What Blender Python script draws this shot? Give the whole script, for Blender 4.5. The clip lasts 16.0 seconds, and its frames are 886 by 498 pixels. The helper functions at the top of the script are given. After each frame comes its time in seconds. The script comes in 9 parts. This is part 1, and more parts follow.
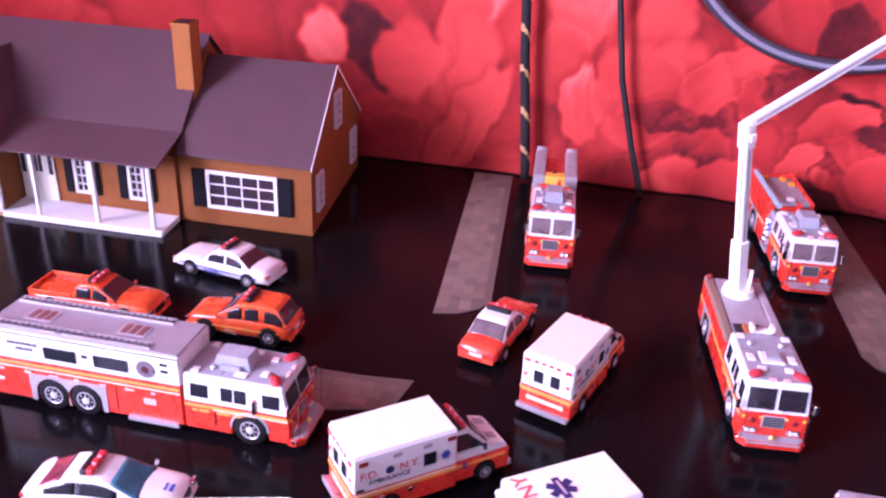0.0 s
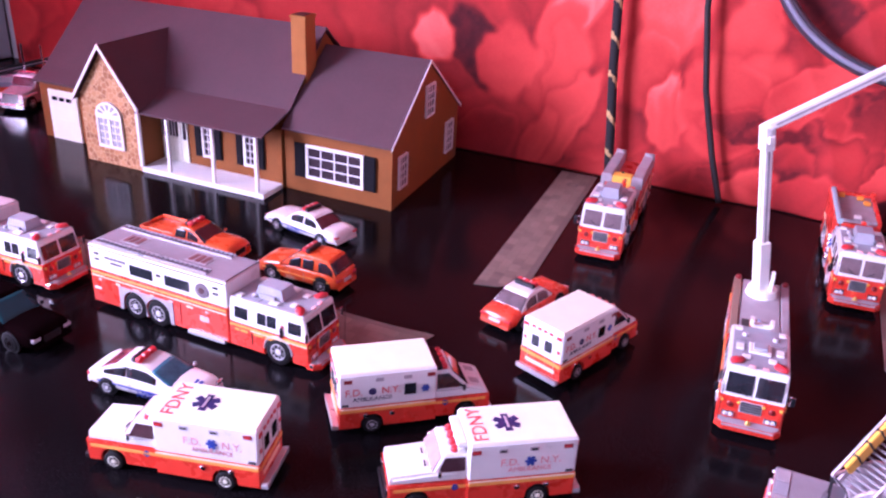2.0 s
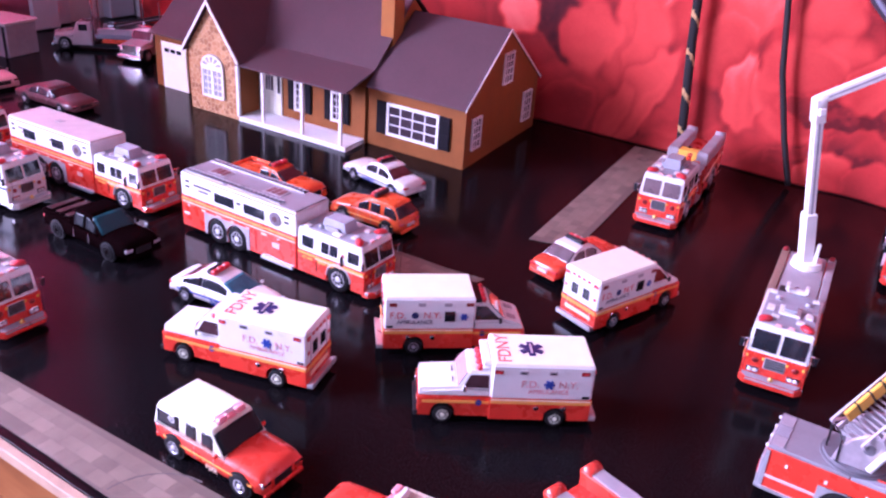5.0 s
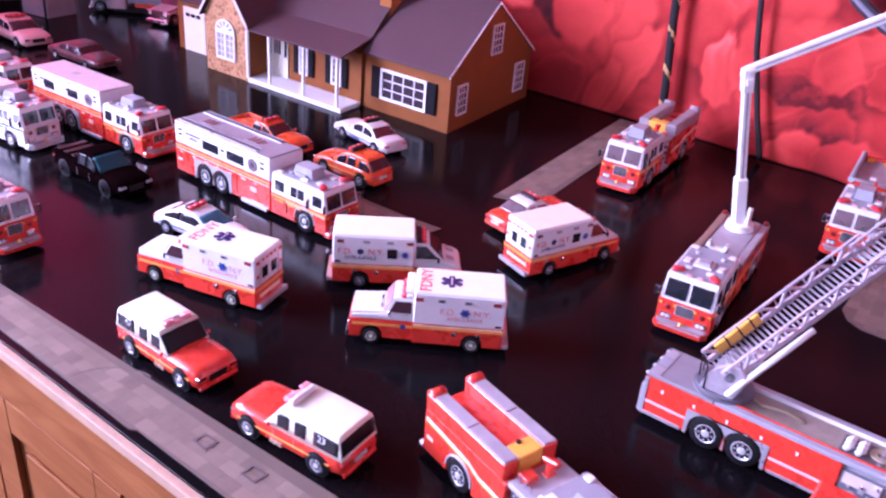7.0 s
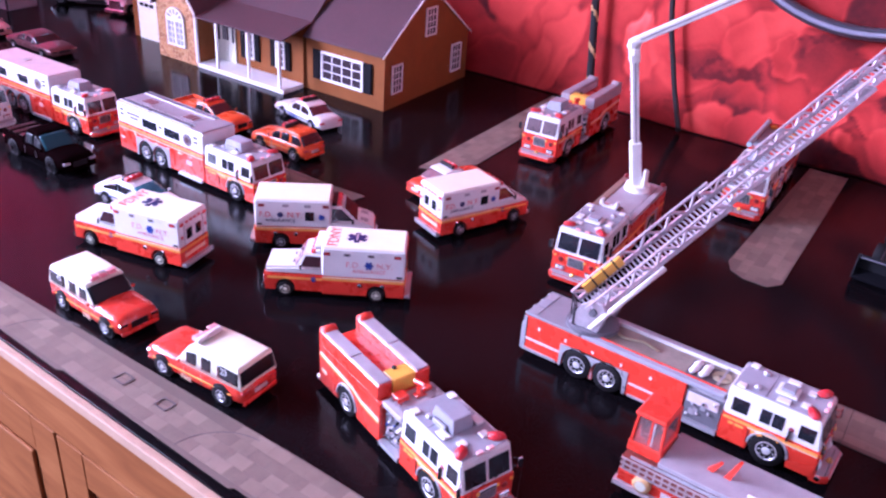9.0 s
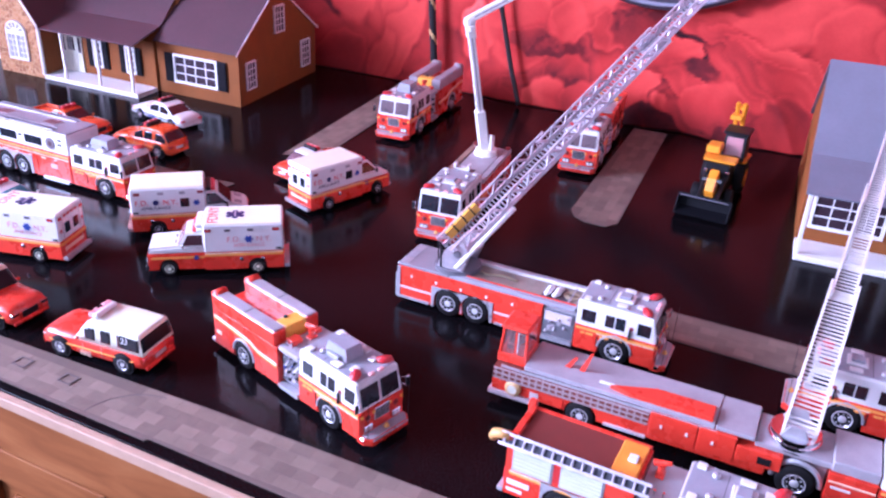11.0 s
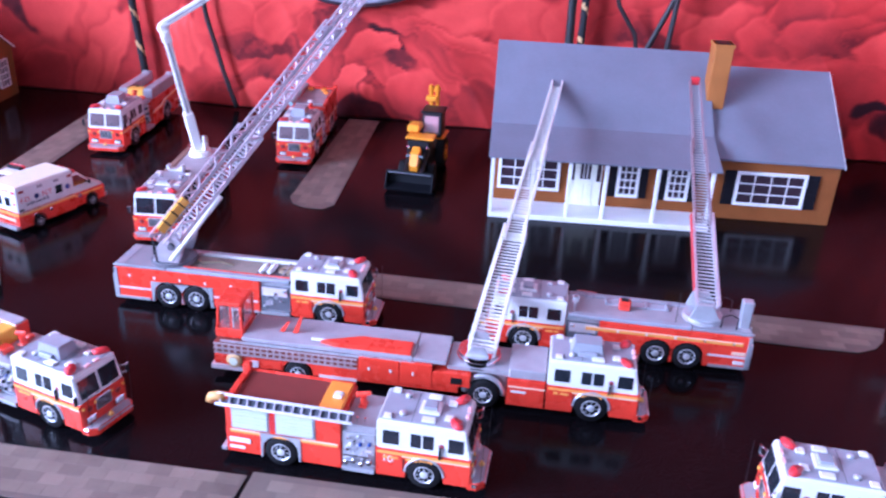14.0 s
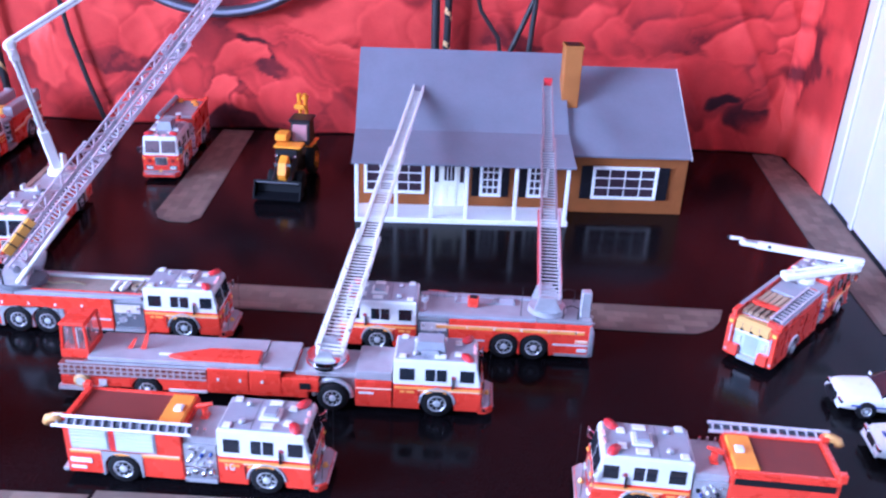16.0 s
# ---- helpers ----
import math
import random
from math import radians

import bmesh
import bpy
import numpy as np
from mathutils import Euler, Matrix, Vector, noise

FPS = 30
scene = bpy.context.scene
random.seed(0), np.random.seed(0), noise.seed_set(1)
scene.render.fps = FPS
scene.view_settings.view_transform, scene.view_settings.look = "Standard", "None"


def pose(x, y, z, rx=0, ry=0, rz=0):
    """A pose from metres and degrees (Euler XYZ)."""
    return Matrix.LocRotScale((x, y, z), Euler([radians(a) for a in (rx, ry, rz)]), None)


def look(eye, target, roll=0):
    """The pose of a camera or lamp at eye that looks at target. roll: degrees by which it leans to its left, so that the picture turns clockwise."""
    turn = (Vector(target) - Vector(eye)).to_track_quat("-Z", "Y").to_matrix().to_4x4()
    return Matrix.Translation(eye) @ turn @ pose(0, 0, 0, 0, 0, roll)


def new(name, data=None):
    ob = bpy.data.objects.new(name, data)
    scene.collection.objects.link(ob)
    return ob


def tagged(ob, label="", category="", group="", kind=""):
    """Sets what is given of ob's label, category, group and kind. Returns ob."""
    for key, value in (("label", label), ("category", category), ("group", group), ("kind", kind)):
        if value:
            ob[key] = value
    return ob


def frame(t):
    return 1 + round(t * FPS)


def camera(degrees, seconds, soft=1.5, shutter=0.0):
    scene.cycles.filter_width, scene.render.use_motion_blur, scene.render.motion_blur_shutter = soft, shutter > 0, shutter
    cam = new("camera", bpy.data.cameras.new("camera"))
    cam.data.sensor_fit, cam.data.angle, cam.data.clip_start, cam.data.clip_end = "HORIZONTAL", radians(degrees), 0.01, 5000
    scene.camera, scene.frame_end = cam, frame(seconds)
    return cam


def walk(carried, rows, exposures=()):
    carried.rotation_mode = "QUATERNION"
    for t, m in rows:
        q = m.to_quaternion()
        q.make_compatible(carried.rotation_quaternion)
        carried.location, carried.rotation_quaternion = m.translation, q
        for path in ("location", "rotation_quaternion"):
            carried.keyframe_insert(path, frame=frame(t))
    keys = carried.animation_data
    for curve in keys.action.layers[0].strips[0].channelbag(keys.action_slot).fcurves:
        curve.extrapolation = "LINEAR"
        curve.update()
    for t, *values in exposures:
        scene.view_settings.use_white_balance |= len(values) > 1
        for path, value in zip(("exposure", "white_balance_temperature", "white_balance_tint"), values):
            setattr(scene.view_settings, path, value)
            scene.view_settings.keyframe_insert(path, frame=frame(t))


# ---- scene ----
cam = camera(55.7, 16.0, 2.3, 0.4)
PATH = [
    (0, (0.004, -0.019, 0.354), (-0.348, 1.75, -0.512), 2.7),
    (0.5, (0.062, -0.033, 0.358), (-0.437, 1.706, -0.494), 3.3),
    (1, (0.093, -0.038, 0.356), (-0.518, 1.66, -0.507), 2.9),
    (1.5, (0.124, -0.051, 0.356), (-0.568, 1.622, -0.493), 3.0),
    (2, (0.135, -0.059, 0.355), (-0.612, 1.593, -0.491), 2.9),
    (2.5, (0.149, -0.062, 0.355), (-0.61, 1.591, -0.477), 3.2),
    (3, (0.162, -0.066, 0.348), (-0.646, 1.56, -0.489), 3.8),
    (3.5, (0.17, -0.072, 0.345), (-0.676, 1.534, -0.495), 4.0),
    (4, (0.172, -0.078, 0.342), (-0.712, 1.504, -0.505), 4.2),
    (4.2, (0.179, -0.082, 0.344), (-0.732, 1.485, -0.503), 4.2),
    (6.3, (0.226, -0.099, 0.347), (-0.732, 1.386, -0.591), 4.4),
    (6.5, (0.246, -0.1, 0.349), (-0.737, 1.371, -0.584), 5.7),
    (7, (0.306, -0.103, 0.354), (-0.721, 1.341, -0.573), 5.0),
    (7.5, (0.338, -0.111, 0.353), (-0.702, 1.317, -0.586), 4.9),
    (8, (0.361, -0.113, 0.355), (-0.701, 1.303, -0.578), 4.1),
    (8.2, (0.367, -0.113, 0.357), (-0.675, 1.312, -0.584), 4.2),
    (10.3, (0.445, -0.134, 0.367), (-0.493, 1.39, -0.527), 3.1),
    (10.5, (0.442, -0.147, 0.367), (-0.409, 1.427, -0.527), 3.1),
    (11, (0.437, -0.183, 0.359), (-0.297, 1.44, -0.551), 3.1),
    (11.5, (0.441, -0.203, 0.358), (-0.218, 1.467, -0.524), 3.0),
    (12, (0.447, -0.216, 0.357), (-0.094, 1.5, -0.516), 3.0),
    (12.5, (0.454, -0.221, 0.359), (0.014, 1.526, -0.51), 3.0),
    (13, (0.469, -0.226, 0.361), (0.088, 1.54, -0.497), 2.7),
    (13.5, (0.489, -0.227, 0.361), (0.164, 1.551, -0.495), 2.4),
    (14, (0.504, -0.227, 0.362), (0.279, 1.561, -0.505), 2.8),
    (14.5, (0.512, -0.235, 0.363), (0.367, 1.563, -0.5), 2.8),
    (15, (0.519, -0.236, 0.366), (0.456, 1.566, -0.5), 2.9),
    (15.5, (0.535, -0.242, 0.37), (0.488, 1.565, -0.485), 2.5),
    (16, (0.562, -0.236, 0.374), (0.524, 1.571, -0.483), 2.4),
]
walk(cam, [(t, look(eye, target, roll)) for t, eye, target, roll in PATH], [(0, 0.48, 5350, 45), (6, 0.46, 5080, 43), (11, 0.53, 4780, 25), (16, 0.54, 4230, 10)])

# ---- world, lamps, exposure ----
world = bpy.data.worlds.new("world")
world.use_nodes = True
scene.world = world
wn = world.node_tree.nodes
sky = wn.new("ShaderNodeTexSky")
sky.sky_type = "NISHITA"
sky.sun_disc = False
sky.sun_elevation, sky.sun_rotation = radians(40), radians(200)
world.node_tree.links.new(sky.outputs[0], wn["Background"].inputs[0])
wn["Background"].inputs[1].default_value = 0.06


def window_lamp(name, m, w, h, power, color):
    d = bpy.data.lights.new(name, "AREA")
    d.shape, d.size, d.size_y, d.energy, d.color = "RECTANGLE", w, h, power, color
    ob = new(name, d)
    ob.matrix_world = m
    return ob


window_lamp("window_light", look((-1.78, -1.05, 0.95), (0.0, -1.05, 0.95)), 1.75, 1.25, 192, (1.0, 0.93, 1.0))
window_lamp("window_light", look((-0.4, -1.9, 0.95), (0.1, 0.2, 0.1)), 1.4, 0.8, 9, (1.0, 0.93, 1.0))

window_lamp("curtain_light", look((-1.29, 0.42, 0.62), (0.0, 0.42, 0.62)), 0.7, 1.05, 34, (1.0, 0.93, 1.0))

# ---- materials ----
MATS = {}


def nodes_of(name):
    m = bpy.data.materials.new(name)
    m.use_nodes = True
    t = m.node_tree
    return m, t, t.nodes["Principled BSDF"]


def add(t, kind, **kw):
    n = t.nodes.new(kind)
    for k, v in kw.items():
        n.inputs[k].default_value = v
    return n


def ramp(t, src, stops):
    r = t.nodes.new("ShaderNodeValToRGB")
    e = r.color_ramp.elements
    while len(e) < len(stops):
        e.new(0.5)
    for el, (p, c) in zip(e, stops):
        el.position, el.color = p, (*c, 1)
    t.links.new(src, r.inputs[0])
    return r.outputs[0]


def math_node(t, op, a, b=None):
    n = t.nodes.new("ShaderNodeMath")
    n.operation = op
    for i, v in enumerate((a, b)):
        if v is None:
            continue
        if isinstance(v, (int, float)):
            n.inputs[i].default_value = v
        else:
            t.links.new(v, n.inputs[i])
    return n.outputs[0]


def paint(name, color, rough=0.35, metal=0.0, vary=0.12, scale=90.0, bump=0.05, coat=0.0, spec=0.5):
    """A painted or plain surface with mottling at two scales and a faint relief."""
    if name in MATS:
        return MATS[name]
    m, t, b = nodes_of(name)
    tc = add(t, "ShaderNodeTexCoord")
    n1 = add(t, "ShaderNodeTexNoise", Scale=scale, Detail=4.0)
    n2 = add(t, "ShaderNodeTexNoise", Scale=scale * 9, Detail=2.0)
    for n in (n1, n2):
        t.links.new(tc.outputs["Object"], n.inputs["Vector"])
    info = add(t, "ShaderNodeObjectInfo")
    s = math_node(t, "ADD", math_node(t, "MULTIPLY", n1.outputs[0], 0.6), math_node(t, "MULTIPLY", n2.outputs[0], 0.25))
    s = math_node(t, "ADD", s, math_node(t, "MULTIPLY", info.outputs["Random"], 0.15))
    lo = tuple(c * (1 - vary) for c in color)
    hi = tuple(min(1.0, c * (1 + vary)) for c in color)
    t.links.new(ramp(t, s, [(0.3, lo), (0.7, hi)]), b.inputs["Base Color"])
    t.links.new(math_node(t, "ADD", math_node(t, "MULTIPLY", n1.outputs[0], 0.16), rough - 0.08), b.inputs["Roughness"])
    b.inputs["Metallic"].default_value = metal
    b.inputs["Coat Weight"].default_value = coat
    b.inputs["Specular IOR Level"].default_value = spec
    if bump:
        bp = add(t, "ShaderNodeBump", Strength=bump, Distance=0.0004)
        t.links.new(n2.outputs[0], bp.inputs["Height"])
        t.links.new(bp.outputs[0], b.inputs["Normal"])
    MATS[name] = m
    return m


RED = paint("red_enamel", (0.70, 0.048, 0.024), 0.28, vary=0.10, coat=0.4)
RED_DARK = paint("dark_red_plastic", (0.36, 0.02, 0.018), 0.45)
ORANGE = paint("orange_red_enamel", (0.78, 0.10, 0.02), 0.28, coat=0.4)
WHITE = paint("white_enamel", (0.735, 0.72, 0.715), 0.3, vary=0.04, coat=0.3)
CREAM = paint("cream_white_enamel", (0.77, 0.77, 0.625), 0.32, vary=0.04, coat=0.3)
GREY = paint("grey_deck_paint", (0.345, 0.315, 0.34), 0.5, vary=0.15)
SILVER = paint("silver_paint", (0.56, 0.55, 0.59), 0.30, 0.5, vary=0.15)
CHROME = paint("chrome", (0.78, 0.77, 0.80), 0.14, 1.0, vary=0.05, bump=0)
TYRE = paint("black_rubber", (0.013, 0.012, 0.013), 0.7, spec=0.12)
DARK = paint("black_plastic", (0.012, 0.012, 0.014), 0.42, spec=0.3)
RIM = paint("bright_rim_metal", (0.80, 0.79, 0.82), 0.22, 0.40, vary=0.08)
GLASS = paint("tinted_model_glass", (0.018, 0.02, 0.026), 0.12, vary=0.3, bump=0, coat=0.6)
BLUEGLASS = paint("bluish_tinted_glass", (0.035, 0.13, 0.18), 0.12, vary=0.5, bump=0, spec=0.25)
PINKGLASS = paint("pale_clear_windscreen", (0.42, 0.25, 0.28), 0.16, vary=0.2, bump=0, coat=0.5)
# the windscreen's grey reflection is put into its base colour
GREYGLASS = paint("painted_reflection_windscreen", (0.15, 0.105, 0.115), 0.14, vary=0.3, bump=0, coat=0.6)
DUSKGLASS = paint("dusky_maroon_window", (0.060, 0.026, 0.034), 0.14, vary=0.3, bump=0, coat=0.5)
BEACON = paint("red_clear_plastic", (0.58, 0.028, 0.034), 0.35, coat=0.15)
YELLOW = paint("yellow_plastic", (0.85, 0.46, 0.06), 0.4)
STRIPE = paint("yellow_stripe_print", (0.86, 0.36, 0.07), 0.4)
PALESTRIPE = paint("pale_stripe_print", (0.85, 0.62, 0.45), 0.4)
LETTER_RED = paint("red_print", (0.62, 0.05, 0.06), 0.45, bump=0)
LETTER_PINK = paint("faint_red_print", (0.70, 0.30, 0.32), 0.45, bump=0)
LETTER_DARK = paint("dark_print", (0.05, 0.05, 0.09), 0.45, bump=0)
BLUE = paint("blue_print", (0.03, 0.06, 0.30), 0.4, bump=0)
NAVY = paint("navy_print", (0.02, 0.022, 0.10), 0.4, bump=0)
GOLD = paint("tan_hose", (0.55, 0.33, 0.10), 0.6)
BROWNBED = paint("brown_hose_bed", (0.17, 0.028, 0.020), 0.7)
BLACKCAR = paint("dark_maroon_black_paint", (0.0045, 0.0016, 0.0020), 0.6, spec=0.0)
MAROON = paint("faded_maroon_paint", (0.075, 0.024, 0.028), 0.3, coat=0.4)
PINKCAR = paint("rosy_red_paint", (0.62, 0.36, 0.36), 0.35, coat=0.3)
OCHRE = paint("ochre_brown_wall_paint", (0.24, 0.080, 0.0185), 0.65, vary=0.14, scale=40, spec=0.2)
CHIMNEY = paint("orange_ochre_chimney_paint", (0.35, 0.13, 0.029), 0.65, vary=0.12, scale=60, spec=0.2)
PALEPANE = paint("pale_grey_printed_pane", (0.34, 0.33, 0.36), 0.5, vary=0.2, bump=0)
PALESHUTTER = paint("pale_pinkish_shutter_metal", (0.72, 0.62, 0.64), 0.35, 0.2, vary=0.08)
ROOF_BROWN = paint("plum_brown_roof_card", (0.079, 0.039, 0.047), 0.75, vary=0.14, scale=30)
ROOF_GREY = paint("slate_grey_roof_card", (0.165, 0.165, 0.205), 0.75, vary=0.10, scale=30)
SHUTTER = paint("black_shutter_paint", (0.009, 0.008, 0.011), 0.6, spec=0.12)
HOUSEPANE = paint("dull_plum_window_card", (0.036, 0.020, 0.028), 0.5, vary=0.3, bump=0, spec=0.2)
TRIM = paint("white_trim_plastic", (0.85, 0.83, 0.82), 0.4, vary=0.04)
DOORWHITE = paint("cream_white_door", (0.86, 0.84, 0.72), 0.4, vary=0.04)
WALLWHITE = paint("white_gloss_door_paint", (0.60, 0.57, 0.61), 0.4, vary=0.05, scale=6)
BEIGE = paint("beige_wall_paint", (0.70, 0.61, 0.60), 0.7, vary=0.10, scale=5)
# unseen room surfaces: colours kept dark so that little light bounces back
ROOMWALL = paint("low_bounce_brown_wall", (0.045, 0.034, 0.032), 0.9, vary=0.1, scale=4, spec=0.1)
FLOORDARK = paint("low_bounce_brown_floor", (0.03, 0.018, 0.012), 0.7, vary=0.2, scale=8, spec=0.1)
CEILING = paint("low_bounce_ceiling", (0.06, 0.052, 0.052), 0.9, vary=0.05, scale=4)
LADDER = paint("pale_pinkish_grey_metal", (0.64, 0.58, 0.63), 0.36, 0.6, vary=0.2, scale=200)
LADDER_WHITE = paint("white_ladder_paint", (0.82, 0.79, 0.76), 0.42, vary=0.1)
EXCY = paint("machine_yellow", (0.85, 0.33, 0.012), 0.38, coat=0.3)
CABLE = paint("black_cable_rubber", (0.012, 0.011, 0.012), 0.55, vary=0.3)
HOOP_DARK = paint("dark_grey_hose", (0.05, 0.05, 0.065), 0.35)
HOOP_LIGHT = paint("pale_grey_hose_stripe", (0.24, 0.24, 0.30), 0.35)
CARD_EDGE = paint("cream_board_edge", (0.42, 0.27, 0.18), 0.7, vary=0.15)


# printed roses, petal by petal from back to front: centre x and z, half length, half width, turn, tone, depth of shading
DARK_HEART_ROSE = (
    (-0.309, 0.155, 0.091, 0.097, 6, 0.47, 0.6), (-0.227, 0.054, 0.135, 0.044, -172, 0.53, 0.5), (-0.153, 0.196, 0.092, 0.033, 63, 0.98, 0.3), (-0.169, 0.137, 0.082, 0.04, 84, 0.7, 0.5),
    (-0.156, 0.101, 0.079, 0.027, 94, 0.67, 0.5), (-0.28, 0.138, 0.038, 0.067, -155, 0.17, 0.4), (-0.241, 0.127, 0.047, 0.052, 7, 0.61, 0.5), (-0.338, 0.142, 0.038, 0.039, 123, 0.85, 0.5),
    (-0.156, 0.059, 0.084, 0.026, 65, 0.66, 0.7), (-0.27, 0.026, 0.056, 0.036, -153, 0.47, 0.7), (-0.196, 0.018, 0.059, 0.022, 65, 0.58, 0.6), (-0.039, 0.207, 0.07, 0.043, 77, 0.78, 0.4),
    (-0.062, 0.135, 0.051, 0.04, 107, 0.58, 0.5))
PALE_ROSE = (
    (0.001, 0.049, 0.046, 0.04, 54, 0.55, 0.8), (-0.034, 0.092, 0.052, 0.027, 98, 0.72, 0.9), (0.049, 0.191, 0.062, 0.037, 69, 0.68, 0.5), (0.026, 0.01, 0.078, 0.028, 30, 0.5, 0.6),
    (0.077, 0.113, 0.061, 0.065, 128, 0.61, 0.7), (0.061, 0.037, 0.056, 0.02, 19, 0.45, 0.8), (0.126, 0.217, 0.053, 0.032, -25, 0.29, 0.7), (0.179, 0.204, 0.041, 0.036, 51, 0.45, 0.7),
    (0.238, 0.187, 0.037, 0.04, -49, 0.25, 0.7), (0.165, 0.136, 0.033, 0.017, 29, 0.55, 0.9), (0.203, 0.122, 0.054, 0.024, -14, 0.35, 0.8), (0.259, 0.104, 0.049, 0.034, -33, 0.1, 0.6),
    (0.219, 0.079, 0.039, 0.026, 54, 0.49, 1.0), (0.278, 0.028, 0.041, 0.032, 67, 0.47, 1.0))
LOW_PETALS = (
    (0.364, 0.044, 0.047, 0.068, 119, 0.47, 0.7), (0.333, 0.099, 0.062, 0.033, -39, 0.57, 0.9), (0.374, 0.14, 0.055, 0.031, 22, 0.61, 0.8), (0.346, 0.001, 0.05, 0.025, 14, 0.39, 0.7))
CURLED_ROSE = (
    (0.033, 0.109, 0.057, 0.061, 149, 0.56, 0.6), (0.081, 0.092, 0.02, 0.069, 96, 0.32, 0.8), (0.122, 0.136, 0.055, 0.026, 35, 0.61, 0.9), (0.164, 0.118, 0.031, 0.023, -32, 0.54, 0.9),
    (0.106, 0.047, 0.049, 0.028, 64, 0.37, 0.9), (0.083, 0.014, 0.033, 0.035, 149, 0.6, 0.9), (0.135, 0.01, 0.05, 0.032, 47, 0.45, 0.9), (0.202, 0.13, 0.037, 0.051, -52, 0.32, 0.8),
    (0.245, 0.098, 0.044, 0.026, 38, 0.58, 1.0), (0.214, 0.039, 0.047, 0.02, 67, 0.6, 1.0), (0.25, 0.008, 0.037, 0.016, 107, 0.54, 1.0), (0.29, 0.003, 0.055, 0.032, 128, 0.35, 0.8),
    (0.273, 0.064, 0.043, 0.019, -42, 0.56, 1.0))
SWEPT_PETALS = (
    (0.313, 0.046, 0.034, 0.045, 98, 0.46, 0.8), (0.312, 0.144, 0.083, 0.018, -3, 0.62, 0.8), (0.392, 0.161, 0.083, 0.035, 18, 0.64, 0.5), (0.33, 0.121, 0.065, 0.016, -23, 0.58, 1.0),
    (0.382, 0.11, 0.077, 0.016, -18, 0.6, 1.0), (0.358, 0.084, 0.066, 0.014, -37, 0.48, 1.0), (0.409, 0.077, 0.065, 0.019, -32, 0.52, 1.0), (0.397, 0.029, 0.047, 0.035, -69, 0.41, 0.8),
    (0.455, 0.148, 0.05, 0.042, 40, 0.58, 0.6))
SHADED_ROSE = (
    (0.524, 0.145, 0.052, 0.044, 126, 0.52, 0.7), (0.594, 0.15, 0.022, 0.051, 98, 0.40, 0.9), (0.639, 0.146, 0.025, 0.044, 90, 0.30, 0.9), (0.673, 0.156, 0.028, 0.052, 69, 0.56, 0.8),
    (0.719, 0.159, 0.033, 0.055, 119, 0.52, 0.9), (0.776, 0.156, 0.037, 0.048, 110, 0.5, 0.9), (0.811, 0.188, 0.028, 0.041, 103, 0.40, 0.9))
CORNER_ROSE = (
    (0.852, 0.162, 0.03, 0.068, 98, 0.42, 0.9), (0.897, 0.078, 0.053, 0.074, 69, 0.4, 0.6), (0.922, 0.005, 0.051, 0.032, 100, 0.46, 0.7), (0.913, 0.165, 0.022, 0.046, 90, 0.36, 0.9),
    (0.974, 0.049, 0.047, 0.034, 4, 0.18, 0.5), (0.95, 0.151, 0.03, 0.067, 92, 0.58, 0.9), (1.013, 0.196, 0.049, 0.026, 23, 0.58, 0.9), (1.069, 0.164, 0.026, 0.062, 92, 0.28, 0.7),
    (1.022, 0.139, 0.041, 0.038, 72, 0.6, 1.0), (0.997, 0.111, 0.047, 0.026, -7, 0.56, 1.0), (0.921, 0.071, 0.011, 0.027, 100, 0.05, 0.2), (0.979, 0.082, 0.037, 0.017, 36, 0.44, 0.9),
    (1.02, 0.018, 0.091, 0.036, 102, 0.62, 0.8))

# dark patches low on the cloth, drawn over the petals; same columns
DARK_PATCHES = (
    (0.206, 0.008, 0.034, 0.015, 42, 0.13, 0.4), (0.249, 0.008, 0.034, 0.015, -42, 0.17, 0.4), (0.282, 0.090, 0.032, 0.013, -8, 0.24, 0.6), (0.338, 0.012, 0.022, 0.018, 20, 0.27, 0.5))
TURNED_PETALS = (
    (1.06, 0.128, 0.08, 0.014, 12, 0.25, 0.3), (1.21, 0.14, 0.03, 0.03, -20, 0.35, 0.4), (1.13, 0.165, 0.06, 0.03, 15, 0.55, 0.6), (1.10, 0.022, 0.160, 0.076, 3, 0.74, 0.15))


def value_noise(x, z, cell, seed):
    """Smooth noise from 0 to 1 over the cloth."""
    g = np.random.RandomState(seed).rand(64, 64)
    u, v = x / cell + 20.0, z / cell + 20.0
    i, j = np.floor(u).astype(int), np.floor(v).astype(int)
    a, b = u - i, v - j
    a, b = a * a * (3 - 2 * a), b * b * (3 - 2 * b)
    i, j = i % 64, j % 64
    i1, j1 = (i + 1) % 64, (j + 1) % 64
    return (g[i, j] * (1 - a) + g[i1, j] * a) * (1 - b) + (g[i, j1] * (1 - a) + g[i1, j1] * a) * b


